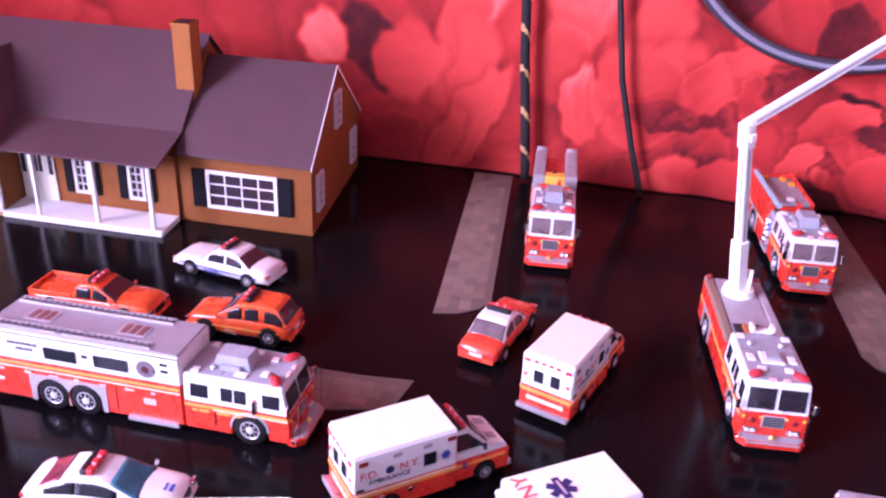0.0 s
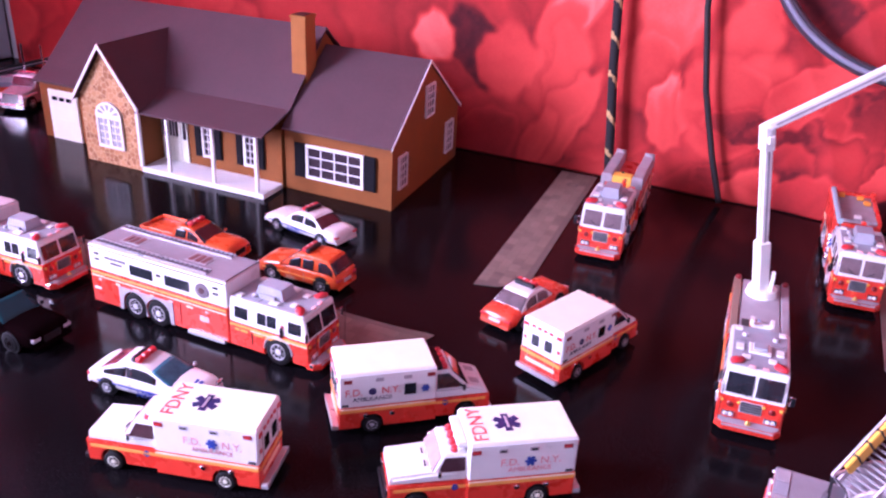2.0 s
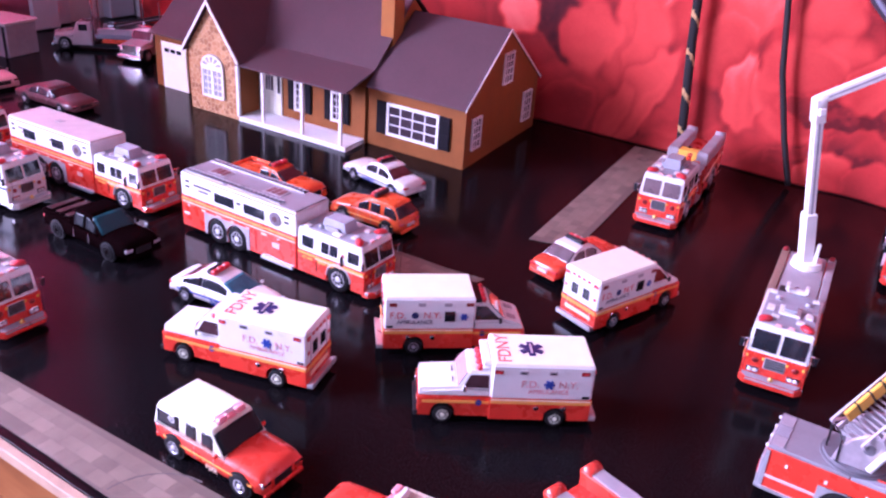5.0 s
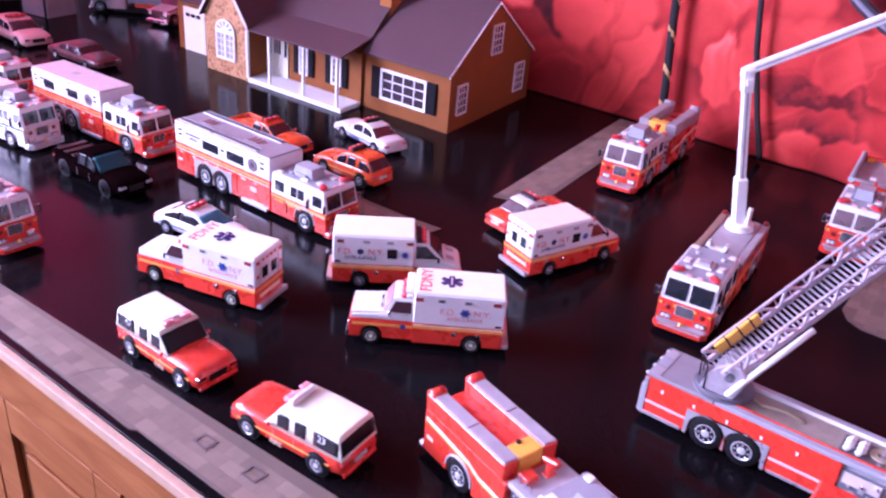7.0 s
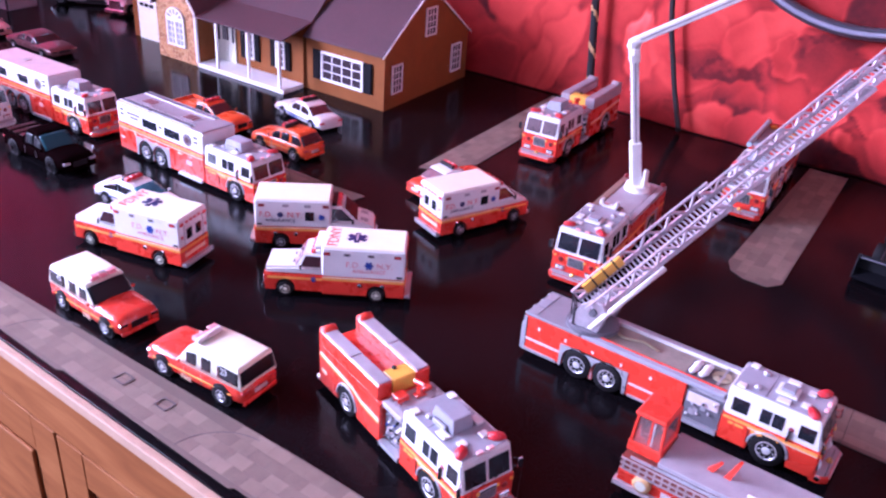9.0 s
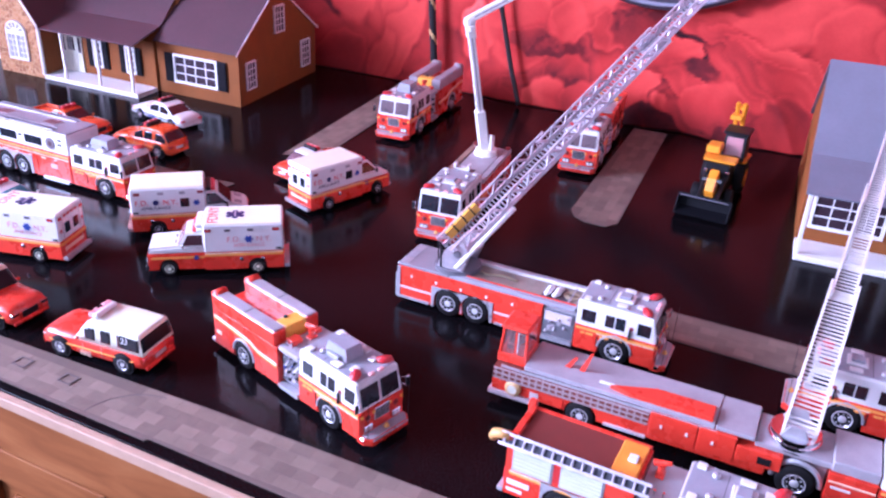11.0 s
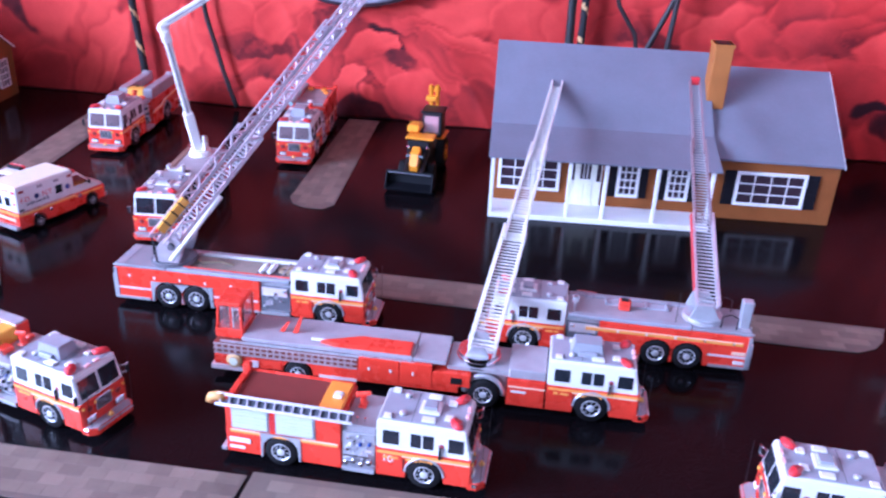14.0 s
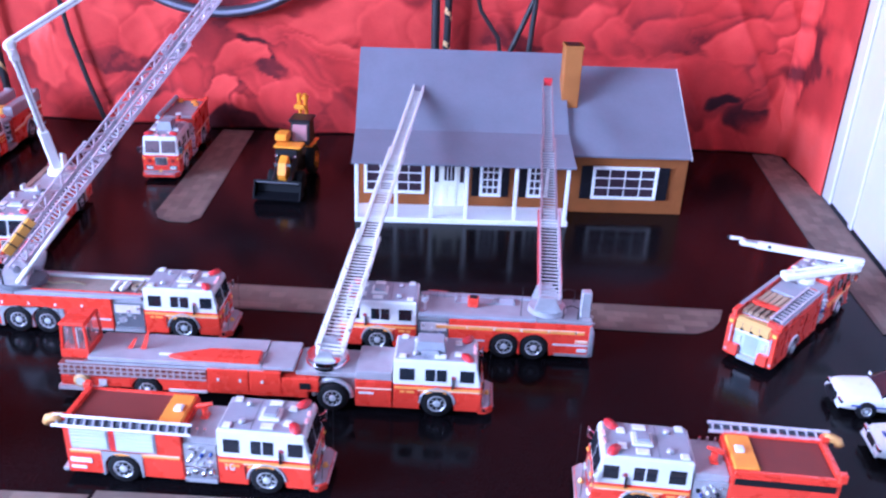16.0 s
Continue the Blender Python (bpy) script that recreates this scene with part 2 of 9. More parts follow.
def petal_print(x, z):
    """Tone of the rose cloth, 0 dark to 1 light, petals and dark patches painted one over another."""
    wx = x + 0.016 * (value_noise(x, z, 0.045, 1) - 0.5) + 0.009 * (value_noise(x, z, 0.016, 2) - 0.5)
    wz = z + 0.016 * (value_noise(x, z, 0.045, 3) - 0.5) + 0.009 * (value_noise(x, z, 0.016, 4) - 0.5)
    tone = 0.54 + 0.20 * (value_noise(x, z, 0.10, 5) - 0.5)
    rnd = random.Random(12)

    def petal(cx, cz, along, across, turn, light, deep):
        nonlocal tone
        c, s = math.cos(radians(turn)), math.sin(radians(turn))
        u = ((wx - cx) * c + (wz - cz) * s) / along
        v = ((wz - cz) * c - (wx - cx) * s) / across
        bent = v + 0.22 * deep * (u * u - 0.4)
        d = np.sqrt(u * u + bent * bent) * (1 + 0.05 * deep * np.sin(9 * np.arctan2(bent, u) + 90 * cx))
        gap = np.clip((1.5 - d) / 0.5, 0, 1) * np.clip((d - 0.92) / 0.12, 0, 1)
        tone = tone * (1 - 0.26 * deep * gap * gap)
        k = np.clip((1.0 - d) / (0.42 - 0.32 * deep), 0, 1)
        k = k * k * (3 - 2 * k)
        streak = value_noise(u * 0.5 + 31 * cx, bent * 3.2 + 17 * cz, 1.0, 14) - 0.5
        own = light + 0.13 * np.clip(u, -1, 1) * deep + 0.12 * deep * streak + 0.07 * deep * np.clip((d - 0.72) / 0.28, 0, 1)
        tone = tone * (1 - k) + own * k

    for n in range(60):
        cx, cz = rnd.uniform(-1.15, 1.05), rnd.uniform(-0.02, 0.46)
        r = rnd.uniform(0.05, 0.09)
        petal(cx, cz, r, r * rnd.uniform(0.5, 0.9), rnd.uniform(0, 360), rnd.uniform(0.42, 0.62), 0.6)
    for rose in (DARK_HEART_ROSE, PALE_ROSE, LOW_PETALS, CURLED_ROSE, SWEPT_PETALS, SHADED_ROSE, CORNER_ROSE, DARK_PATCHES, TURNED_PETALS):
        for row in rose:
            petal(*row)
    speck = value_noise(x, z, 0.006, 9)
    tone = tone * np.where(tone < 0.3, 0.75 + 0.5 * speck, 1.0)
    smoke = value_noise(wx, wz, 0.13, 7) * 0.6 + value_noise(wx, wz, 0.04, 8) * 0.4
    return tone * (0.95 + 0.18 * smoke) + 0.03 * (value_noise(x, z, 0.01, 6) - 0.5)


def rose_material():
    """Printed cloth: the petals' tone turned into reds, with a fine weave."""
    m, t, b = nodes_of("rose_print_cloth")
    tc = add(t, "ShaderNodeTexCoord")
    at = t.nodes.new("ShaderNodeAttribute")
    at.attribute_name = "petal_print"
    w = add(t, "ShaderNodeTexNoise", Scale=260.0, Detail=3.0)
    t.links.new(tc.outputs["Object"], w.inputs["Vector"])
    tone = math_node(t, "ADD", at.outputs["Fac"], math_node(t, "MULTIPLY", math_node(t, "SUBTRACT", w.outputs[0], 0.5), 0.06))
    col = ramp(t, tone, [(0.06, (0.020, 0.005, 0.008)), (0.28, (0.13, 0.010, 0.012)), (0.52, (0.45, 0.031, 0.026)), (0.76, (0.71, 0.074, 0.057)), (1.0, (0.86, 0.21, 0.18))])
    t.links.new(col, b.inputs["Base Color"])
    b.inputs["Roughness"].default_value = 0.75
    b.inputs["Specular IOR Level"].default_value = 0.2
    weave = add(t, "ShaderNodeTexNoise", Scale=700.0, Detail=2.0)
    t.links.new(tc.outputs["Object"], weave.inputs["Vector"])
    bp = add(t, "ShaderNodeBump", Strength=0.25, Distance=0.0006)
    t.links.new(weave.outputs[0], bp.inputs["Height"])
    t.links.new(bp.outputs[0], b.inputs["Normal"])
    return m


def gloss_black():
    """Polished black table top with dust and faint smears."""
    m, t, b = nodes_of("polished_black_top")
    tc = add(t, "ShaderNodeTexCoord")
    n = add(t, "ShaderNodeTexNoise", Scale=7.0, Detail=5.0)
    d = add(t, "ShaderNodeTexNoise", Scale=900.0, Detail=2.0)
    for q in (n, d):
        t.links.new(tc.outputs["Object"], q.inputs["Vector"])
    t.links.new(ramp(t, d.outputs[0], [(0.55, (0.0042, 0.0034, 0.0042)), (0.8, (0.016, 0.013, 0.015))]), b.inputs["Base Color"])
    t.links.new(math_node(t, "ADD", math_node(t, "MULTIPLY", n.outputs[0], 0.12), 0.10), b.inputs["Roughness"])
    b.inputs["Specular IOR Level"].default_value = 0.088
    return m


def paving_print(name, dark, light):
    """Worn grey-brown paving card; each slab takes its own tint."""
    m, t, b = nodes_of(name)
    tc = add(t, "ShaderNodeTexCoord")
    info = add(t, "ShaderNodeObjectInfo")
    geo = t.nodes.new("ShaderNodeNewGeometry")
    n = add(t, "ShaderNodeTexNoise", Scale=38.0, Detail=6.0, Roughness=0.65)
    g = add(t, "ShaderNodeTexNoise", Scale=900.0, Detail=2.0)
    for q in (n, g):
        t.links.new(geo.outputs["Position"], q.inputs["Vector"])
    s = math_node(t, "ADD", math_node(t, "MULTIPLY", n.outputs[0], 0.56), math_node(t, "MULTIPLY", g.outputs[0], 0.12))
    s = math_node(t, "ADD", s, math_node(t, "MULTIPLY", info.outputs["Random"], 0.32))
    t.links.new(ramp(t, s, [(0.25, dark), (0.75, light)]), b.inputs["Base Color"])
    b.inputs["Roughness"].default_value = 0.75
    b.inputs["Specular IOR Level"].default_value = 0.25
    return m


def wood():
    m, t, b = nodes_of("orange_brown_cabinet_wood")
    tc = add(t, "ShaderNodeTexCoord")
    mp = t.nodes.new("ShaderNodeMapping")
    mp.inputs["Scale"].default_value = (0.12, 1, 0.6)
    t.links.new(tc.outputs["Object"], mp.inputs[0])
    n = add(t, "ShaderNodeTexNoise", Scale=70.0, Detail=5.0, Distortion=1.2)
    t.links.new(mp.outputs[0], n.inputs["Vector"])
    t.links.new(ramp(t, n.outputs[0], [(0.3, (0.185, 0.063, 0.020)), (0.5, (0.25, 0.09, 0.028)), (0.7, (0.31, 0.12, 0.040))]), b.inputs["Base Color"])
    b.inputs["Roughness"].default_value = 0.6
    b.inputs["Specular IOR Level"].default_value = 0.1
    bp = add(t, "ShaderNodeBump", Strength=0.15, Distance=0.0005)
    t.links.new(n.outputs[0], bp.inputs["Height"])
    t.links.new(bp.outputs[0], b.inputs["Normal"])
    return m


def rope_print():
    """Black braided cord with slanting yellow-tan flecks."""
    m, t, b = nodes_of("black_and_yellow_braided_cord")
    tc = add(t, "ShaderNodeTexCoord")
    wv = add(t, "ShaderNodeTexWave", Scale=15.0, Distortion=0.5, Detail=1.0)
    wv.bands_direction = "DIAGONAL"
    t.links.new(tc.outputs["Object"], wv.inputs["Vector"])
    n = add(t, "ShaderNodeTexNoise", Scale=260.0, Detail=1.0)
    t.links.new(tc.outputs["Object"], n.inputs["Vector"])
    s = math_node(t, "ADD", math_node(t, "MULTIPLY", wv.outputs[0], 0.8), math_node(t, "MULTIPLY", n.outputs[0], 0.3))
    t.links.new(ramp(t, s, [(0.88, (0.012, 0.010, 0.012)), (0.93, (0.55, 0.34, 0.14))]), b.inputs["Base Color"])
    b.inputs["Roughness"].default_value = 0.8
    return m


def stone_print():
    """Tan and brown stone-pattern gable card."""
    m, t, b = nodes_of("tan_stone_card")
    tc = add(t, "ShaderNodeTexCoord")
    joint = t.nodes.new("ShaderNodeMixRGB")
    joint.blend_type = "MIX"
    joint.inputs[1].default_value = (0.58, 0.35, 0.18, 1)
    v = add(t, "ShaderNodeTexVoronoi", Scale=150.0)
    t.links.new(tc.outputs["Object"], v.inputs["Vector"])
    sep = t.nodes.new("ShaderNodeSeparateColor")
    t.links.new(v.outputs["Color"], sep.inputs[0])
    t.links.new(ramp(t, sep.outputs[0], [(0.0, (0.27, 0.105, 0.036)), (0.5, (0.42, 0.19, 0.070)), (1.0, (0.52, 0.27, 0.115))]), joint.inputs[2])
    e = add(t, "ShaderNodeTexVoronoi", Scale=150.0)
    e.feature = "DISTANCE_TO_EDGE"
    t.links.new(tc.outputs["Object"], e.inputs["Vector"])
    t.links.new(ramp(t, e.outputs["Distance"], [(0.02, (0, 0, 0)), (0.10, (1, 1, 1))]), joint.inputs[0])
    t.links.new(joint.outputs[0], b.inputs["Base Color"])
    b.inputs["Roughness"].default_value = 0.7
    bp = add(t, "ShaderNodeBump", Strength=0.4, Distance=0.0006)
    t.links.new(v.outputs["Distance"], bp.inputs["Height"])
    t.links.new(bp.outputs[0], b.inputs["Normal"])
    return m


def sheer_cloth():
    """Rosy curtain that lets daylight through."""
    m, t, b = nodes_of("rosy_sheer_curtain")
    tr = add(t, "ShaderNodeBsdfTranslucent", Color=(0.60, 0.20, 0.27, 1))
    mix = add(t, "ShaderNodeMixShader", Fac=0.6)
    n = add(t, "ShaderNodeTexNoise", Scale=40.0, Detail=3.0)
    tc = add(t, "ShaderNodeTexCoord")
    t.links.new(tc.outputs["Object"], n.inputs["Vector"])
    t.links.new(ramp(t, n.outputs[0], [(0.3, (0.40, 0.13, 0.17)), (0.7, (0.52, 0.20, 0.24))]), b.inputs["Base Color"])
    b.inputs["Roughness"].default_value = 0.8
    t.links.new(b.outputs[0], mix.inputs[1])
    t.links.new(tr.outputs[0], mix.inputs[2])
    t.links.new(mix.outputs[0], t.nodes["Material Output"].inputs[0])
    return m


SHEER = sheer_cloth()
ROSE, TOP, PAVING, WOOD, ROPE, STONE = rose_material(), gloss_black(), paving_print("printed_paving_card", (0.135, 0.097, 0.080), (0.19, 0.138, 0.113)), wood(), rope_print(), stone_print()


SLAB = paving_print("worn_paving_slab", (0.142, 0.102, 0.082), (0.262, 0.194, 0.154))


# ---- mesh helpers ----
def box(bm, x0, x1, y0, y1, z0, z1, bev=0.0, m=None):
    vs = [bm.verts.new((x, y, z)) for x in (x0, x1) for y in (y0, y1) for z in (z0, z1)]
    fs = [bm.faces.new([vs[i] for i in q]) for q in ((0, 1, 3, 2), (4, 6, 7, 5), (0, 4, 5, 1), (2, 3, 7, 6), (0, 2, 6, 4), (1, 5, 7, 3))]
    if m is not None:
        bmesh.ops.transform(bm, matrix=m, verts=vs)
    if bev:
        es = list({e for f in fs for e in f.edges})
        bmesh.ops.bevel(bm, geom=es, offset=bev, segments=1, affect="EDGES")


def prism(bm, prof, y0, y1, bev=0.0, t0=1.0):
    """A side profile of (x, z) drawn out from y0 to y1."""
    a = [bm.verts.new((x, y0, z)) for x, z in prof]
    b = [bm.verts.new((x, y1, z)) for x, z in prof]
    n = len(prof)
    fs = [bm.faces.new(a), bm.faces.new(b[::-1])]
    fs += [bm.faces.new((a[i], b[i], b[(i + 1) % n], a[(i + 1) % n])) for i in range(n)]
    bmesh.ops.recalc_face_normals(bm, faces=fs)
    if bev:
        es = list({e for f in fs[:2] for e in f.edges})
        bmesh.ops.bevel(bm, geom=es, offset=bev, segments=2, affect="EDGES")


def plan(bm, pts, z0, z1, bev=0.0):
    """An outline of (x, y) points raised from z0 to z1, its upper edge bevelled."""
    a = [bm.verts.new((x, y, z0)) for x, y in pts]
    b = [bm.verts.new((x, y, z1)) for x, y in pts]
    n = len(pts)
    fs = [bm.faces.new(a[::-1]), bm.faces.new(b)]
    fs += [bm.faces.new((a[i], a[(i + 1) % n], b[(i + 1) % n], b[i])) for i in range(n)]
    bmesh.ops.recalc_face_normals(bm, faces=fs)
    if bev:
        bmesh.ops.bevel(bm, geom=list(fs[1].edges), offset=bev, segments=2, affect="EDGES")


def hexa(bm, bot, top, bev=0.0):
    """A solid between four bottom corners and four top corners."""
    a = [bm.verts.new(p) for p in bot]
    b = [bm.verts.new(p) for p in top]
    fs = [bm.faces.new(a[::-1]), bm.faces.new(b)]
    fs += [bm.faces.new((a[i], a[(i + 1) % 4], b[(i + 1) % 4], b[i])) for i in range(4)]
    bmesh.ops.recalc_face_normals(bm, faces=fs)
    if bev:
        es = list({e for f in fs for e in f.edges})
        bmesh.ops.bevel(bm, geom=es, offset=bev, segments=2, affect="EDGES")


def tube(bm, p, q, r, n=8, r2=None):
    p, q = Vector(p), Vector(q)
    z = (q - p).normalized()
    x = z.orthogonal().normalized()
    y = z.cross(x)
    r2 = r if r2 is None else r2
    a = [bm.verts.new(p + (x * math.cos(i * math.tau / n) + y * math.sin(i * math.tau / n)) * r) for i in range(n)]
    b = [bm.verts.new(q + (x * math.cos(i * math.tau / n) + y * math.sin(i * math.tau / n)) * r2) for i in range(n)]
    for i in range(n):
        bm.faces.new((a[i], a[(i + 1) % n], b[(i + 1) % n], b[i]))
    bm.faces.new(a[::-1])
    bm.faces.new(b)


def pipe(bm, pts, r, n=8):
    """A round bar along a line of points."""
    pts = [Vector(p) for p in pts]
    rings = []
    ref = None
    for i, p in enumerate(pts):
        z = (pts[min(i + 1, len(pts) - 1)] - pts[max(i - 1, 0)]).normalized()
        x = z.orthogonal().normalized() if ref is None else (ref - z * ref.dot(z)).normalized()
        ref = x
        y = z.cross(x)
        rings.append([bm.verts.new(p + (x * math.cos(k * math.tau / n) + y * math.sin(k * math.tau / n)) * r) for k in range(n)])
    for a, b in zip(rings, rings[1:]):
        for k in range(n):
            bm.faces.new((a[k], a[(k + 1) % n], b[(k + 1) % n], b[k]))
    bm.faces.new(rings[0][::-1])
    bm.faces.new(rings[-1])


def lathe(bm, prof, n=18, axis="y", at=(0, 0, 0)):
    rings = []
    for r, h in prof:
        ring = []
        for i in range(n):
            c, s = r * math.cos(i * math.tau / n), r * math.sin(i * math.tau / n)
            p = (c, h, s) if axis == "y" else (c, s, h)
            ring.append(bm.verts.new((p[0] + at[0], p[1] + at[1], p[2] + at[2])))
        rings.append(ring)
    fs = []
    for a, b in zip(rings, rings[1:]):
        for k in range(n):
            fs.append(bm.faces.new((a[k], a[(k + 1) % n], b[(k + 1) % n], b[k])))
    fs.append(bm.faces.new(rings[0][::-1]))
    fs.append(bm.faces.new(rings[-1]))
    bmesh.ops.recalc_face_normals(bm, faces=fs)


def finish(bm, name, smooth=False):
    me = bpy.data.meshes.new(name)
    bm.to_mesh(me)
    bm.free()
    if smooth:
        for p in me.polygons:
            p.use_smooth = True
    return me


def part(name, bm, material, parent, label="", smooth=False):
    me = bm if isinstance(bm, bpy.types.Mesh) else finish(bm, name, smooth)
    if not me.materials:
        me.materials.append(material)
    ob = new(name, me)
    ob.parent = parent
    if label:
        ob["label"] = label
    return ob


def B():
    return bmesh.new()


def pbox(name, material, parent, *dims, bev=0.0, label=""):
    bm = B()
    box(bm, *dims, bev=bev)
    return part(name, bm, material, parent, label)


def thing(name, label, category, group="", kind=""):
    return tagged(new(name), label, category, group, kind)


def solid(name, bm, material, label, category, kind="", smooth=False):
    me = finish(bm, name, smooth)
    me.materials.append(material)
    return tagged(new(name, me), label, category, "", kind)


TEXTS = {}


def writing(name, words, size, material, parent, origin, right, up, label="", stretch=1.0):
    """Lettering from the built-in font, flat on a surface and centred on origin."""
    key = (words, size, material.name)
    if key not in TEXTS:
        c = bpy.data.curves.new("lettering", "FONT")
        c.body, c.size, c.align_x, c.align_y, c.extrude, c.resolution_u = words, size, "CENTER", "CENTER", 0.00012, 3
        tmp = bpy.data.objects.new("lettering", c)
        scene.collection.objects.link(tmp)
        dg = bpy.context.evaluated_depsgraph_get()
        me = bpy.data.meshes.new_from_object(tmp.evaluated_get(dg))
        bpy.data.objects.remove(tmp)
        me.materials.clear()
        me.materials.append(material)
        TEXTS[key] = me
    ob = new(name, TEXTS[key])
    r, u = Vector(right), Vector(up)
    n = r.cross(u)
    ob.parent = parent
    ob.matrix_basis = Matrix(((r.x * stretch, u.x, n.x, origin[0]), (r.y * stretch, u.y, n.y, origin[1]), (r.z * stretch, u.z, n.z, origin[2]), (0, 0, 0, 1)))
    if label:
        ob["label"] = label
    return ob


def star_mesh(size):
    """Six-armed medical star."""
    bm = B()
    for k in range(3):
        box(bm, -size, size, -size * 0.26, size * 0.26, 0, 0.0003 + 0.00004 * k, m=Matrix.Rotation(k * math.pi / 3, 4, "Z"))
    return bm


def star(parent, size, origin, right, up, material):
    ob = part("star", star_mesh(size), material, parent, "dark blue six-armed medical star")
    r, u = Vector(right), Vector(up)
    n = r.cross(u)
    ob.matrix_basis = Matrix(((r.x, u.x, n.x, origin[0]), (r.y, u.y, n.y, origin[1]), (r.z, u.z, n.z, origin[2]), (0, 0, 0, 1)))
    return ob


WHEELS = {}


def wheel(parent, x, y, r, w, rim=RIM):
    """Tyre with a dished rim as its part; y tells the side."""
    side = 1 if y > 0 else -1
    key = (r, w, rim.name, side)
    if key not in WHEELS:
        bm = B()
        lathe(bm, [(r * 0.55, -w / 2), (r * 0.90, -w / 2), (r * 0.97, -w * 0.42), (r, -w * 0.28), (r, w * 0.28), (r * 0.97, w * 0.42), (r * 0.90, w / 2), (r * 0.72, w * 0.53), (r * 0.55, w / 2)], 24)
        ty = finish(bm, "wheel", True)
        ty.materials.append(TYRE)
        bm = B()
        s = side
        q = 0.58
        lathe(bm, [(r * q, s * w * 0.30), (r * q, s * w * 0.53), (r * (q - 0.04), s * w * 0.55), (r * (q - 0.14), s * w * 0.40), (r * 0.28, s * w * 0.41), (r * 0.21, s * w * 0.58), (r * 0.05, s * w * 0.62)], 18)
        for k in range(8):
            a = k * math.tau / 8
            tube(bm, (r * 0.38 * math.cos(a), s * w * 0.44, r * 0.38 * math.sin(a)), (r * 0.38 * math.cos(a), s * w * 0.56, r * 0.38 * math.sin(a)), r * 0.05, 5)
        ri = finish(bm, "rim")
        ri.materials.append(rim)
        WHEELS[key] = (ty, ri)
    ty, ri = WHEELS[key]
    ob = new("wheel", ty)
    ob.parent = parent
    ob.location = (x, y, r)
    rm = new("rim", ri)
    rm.parent = ob
    return ob


def arched(x0, x1, z0, z1, wheels, r):
    """Side profile with round wheel openings cut in its lower edge."""
    pts = [(x0, z1), (x0, z0)]
    for xc in sorted(wheels):
        for k in range(9):
            a = math.pi - k * math.pi / 8
            pts.append((xc + r * math.cos(a), max(z0, r * 0.92 + r * math.sin(a)) if 0 < k < 8 else z0))
    pts += [(x1, z0), (x1, z1)]
    out = []
    for p in pts:
        q = (min(max(p[0], x0), x1), p[1])
        if not out or (abs(out[-1][0] - q[0]) + abs(out[-1][1] - q[1])) > 1e-6:
            out.append(q)
    return out


def place(ob, x, y, heading, scale=1.0, z=0.0):
    ob.location, ob.rotation_euler, ob.scale = (x, y, z), (0, 0, radians(heading)), (scale, scale, scale)
    return ob


def both(w):
    return ((1, w / 2, (-1, 0, 0)), (-1, -w / 2, (1, 0, 0)))


def decal(name, material, parent, x0, x1, w, z0, z1, sides=(1, -1), proud=0.0005, label=""):
    """A thin plate on one or both flanks."""
    for s in sides:
        y = s * w / 2
        pbox(name, material, parent, x0, x1, min(y - 0.0004, y + s * proud), max(y + 0.0004, y + s * proud), z0, z1, label=label)


# ---- large structure ----
bm = B()
box(bm, -1.2, 1.02, 0.112, 0.96, -0.010, 0.0, bev=0.0002)
solid("table_top", bm, TOP, "polished black table top with mirror-like reflections", "table", "structure")
bm = B()
box(bm, -1.2, 1.02, 0.106, 0.112, -0.0095, -0.001, bev=0.0006)
solid("trim", bm, CARD_EDGE, "pale cream raw board edge along the black table", "trim", "structure")

cabinet = thing("cabinet", "orange-brown wooden cabinet with panelled doors carrying the table", "cabinet")
pbox("carcass", WOOD, cabinet, -1.19, 1.01, 0.124, 0.90, -0.78, -0.0105)
pbox("top_rail", WOOD, cabinet, -1.19, 1.01, 0.113, 0.1235, -0.060, -0.0105, bev=0.001)
for k in range(12):
    x0 = -1.185 + k * 0.183
    door = pbox("door", WOOD, cabinet, x0, x0 + 0.180, 0.1185, 0.1238, -0.74, -0.062)
    pbox("stile", WOOD, door, x0, x0 + 0.032, 0.113, 0.1183, -0.74, -0.062, bev=0.0005)
    pbox("stile", WOOD, door, x0 + 0.148, x0 + 0.180, 0.113, 0.1183, -0.74, -0.062, bev=0.0005)
    pbox("rail", WOOD, door, x0 + 0.0325, x0 + 0.1475, 0.1132, 0.1183, -0.094, -0.062, bev=0.0005)
    pbox("rail", WOOD, door, x0 + 0.0325, x0 + 0.1475, 0.1132, 0.1183, -0.74, -0.70, bev=0.0005)
    pbox("panel", WOOD, door, x0 + 0.046, x0 + 0.134, 0.1150, 0.1183, -0.69, -0.108, bev=0.0008)

# hanging cloth: fine below, where it is seen, coarse above
CX = np.linspace(-1.13, 1.02, 760)
CZ = np.concatenate([np.linspace(0.001, 0.46, 165), np.linspace(0.48, 1.25, 12)])
GX, GZ = np.meshgrid(CX, CZ, indexing="ij")
K = np.clip((GX + 0.15) / 0.45, 0, 1) * (1 - 0.75 * np.exp(-((GX - 0.58) / 0.11) ** 2))
LOW = np.exp(-GZ / 0.16)
CREASE = 1 - np.abs(2 * value_noise(GX + 0.45 * GZ, GZ * 0.55, 0.055, 21) - 1)
GY = 0.936 - 0.004 * K * np.sin(GX * 34 + 2.0 * np.sin(GX * 5)) * (0.35 + LOW) - 0.007 * K * value_noise(GX, GZ, 0.10, 22) - 0.006 * K * CREASE ** 2 - 0.004 * LOW * K
TONE = petal_print(GX, GZ)
NX, NZ = GX.shape
index = np.arange(NX * NZ).reshape(NX, NZ)
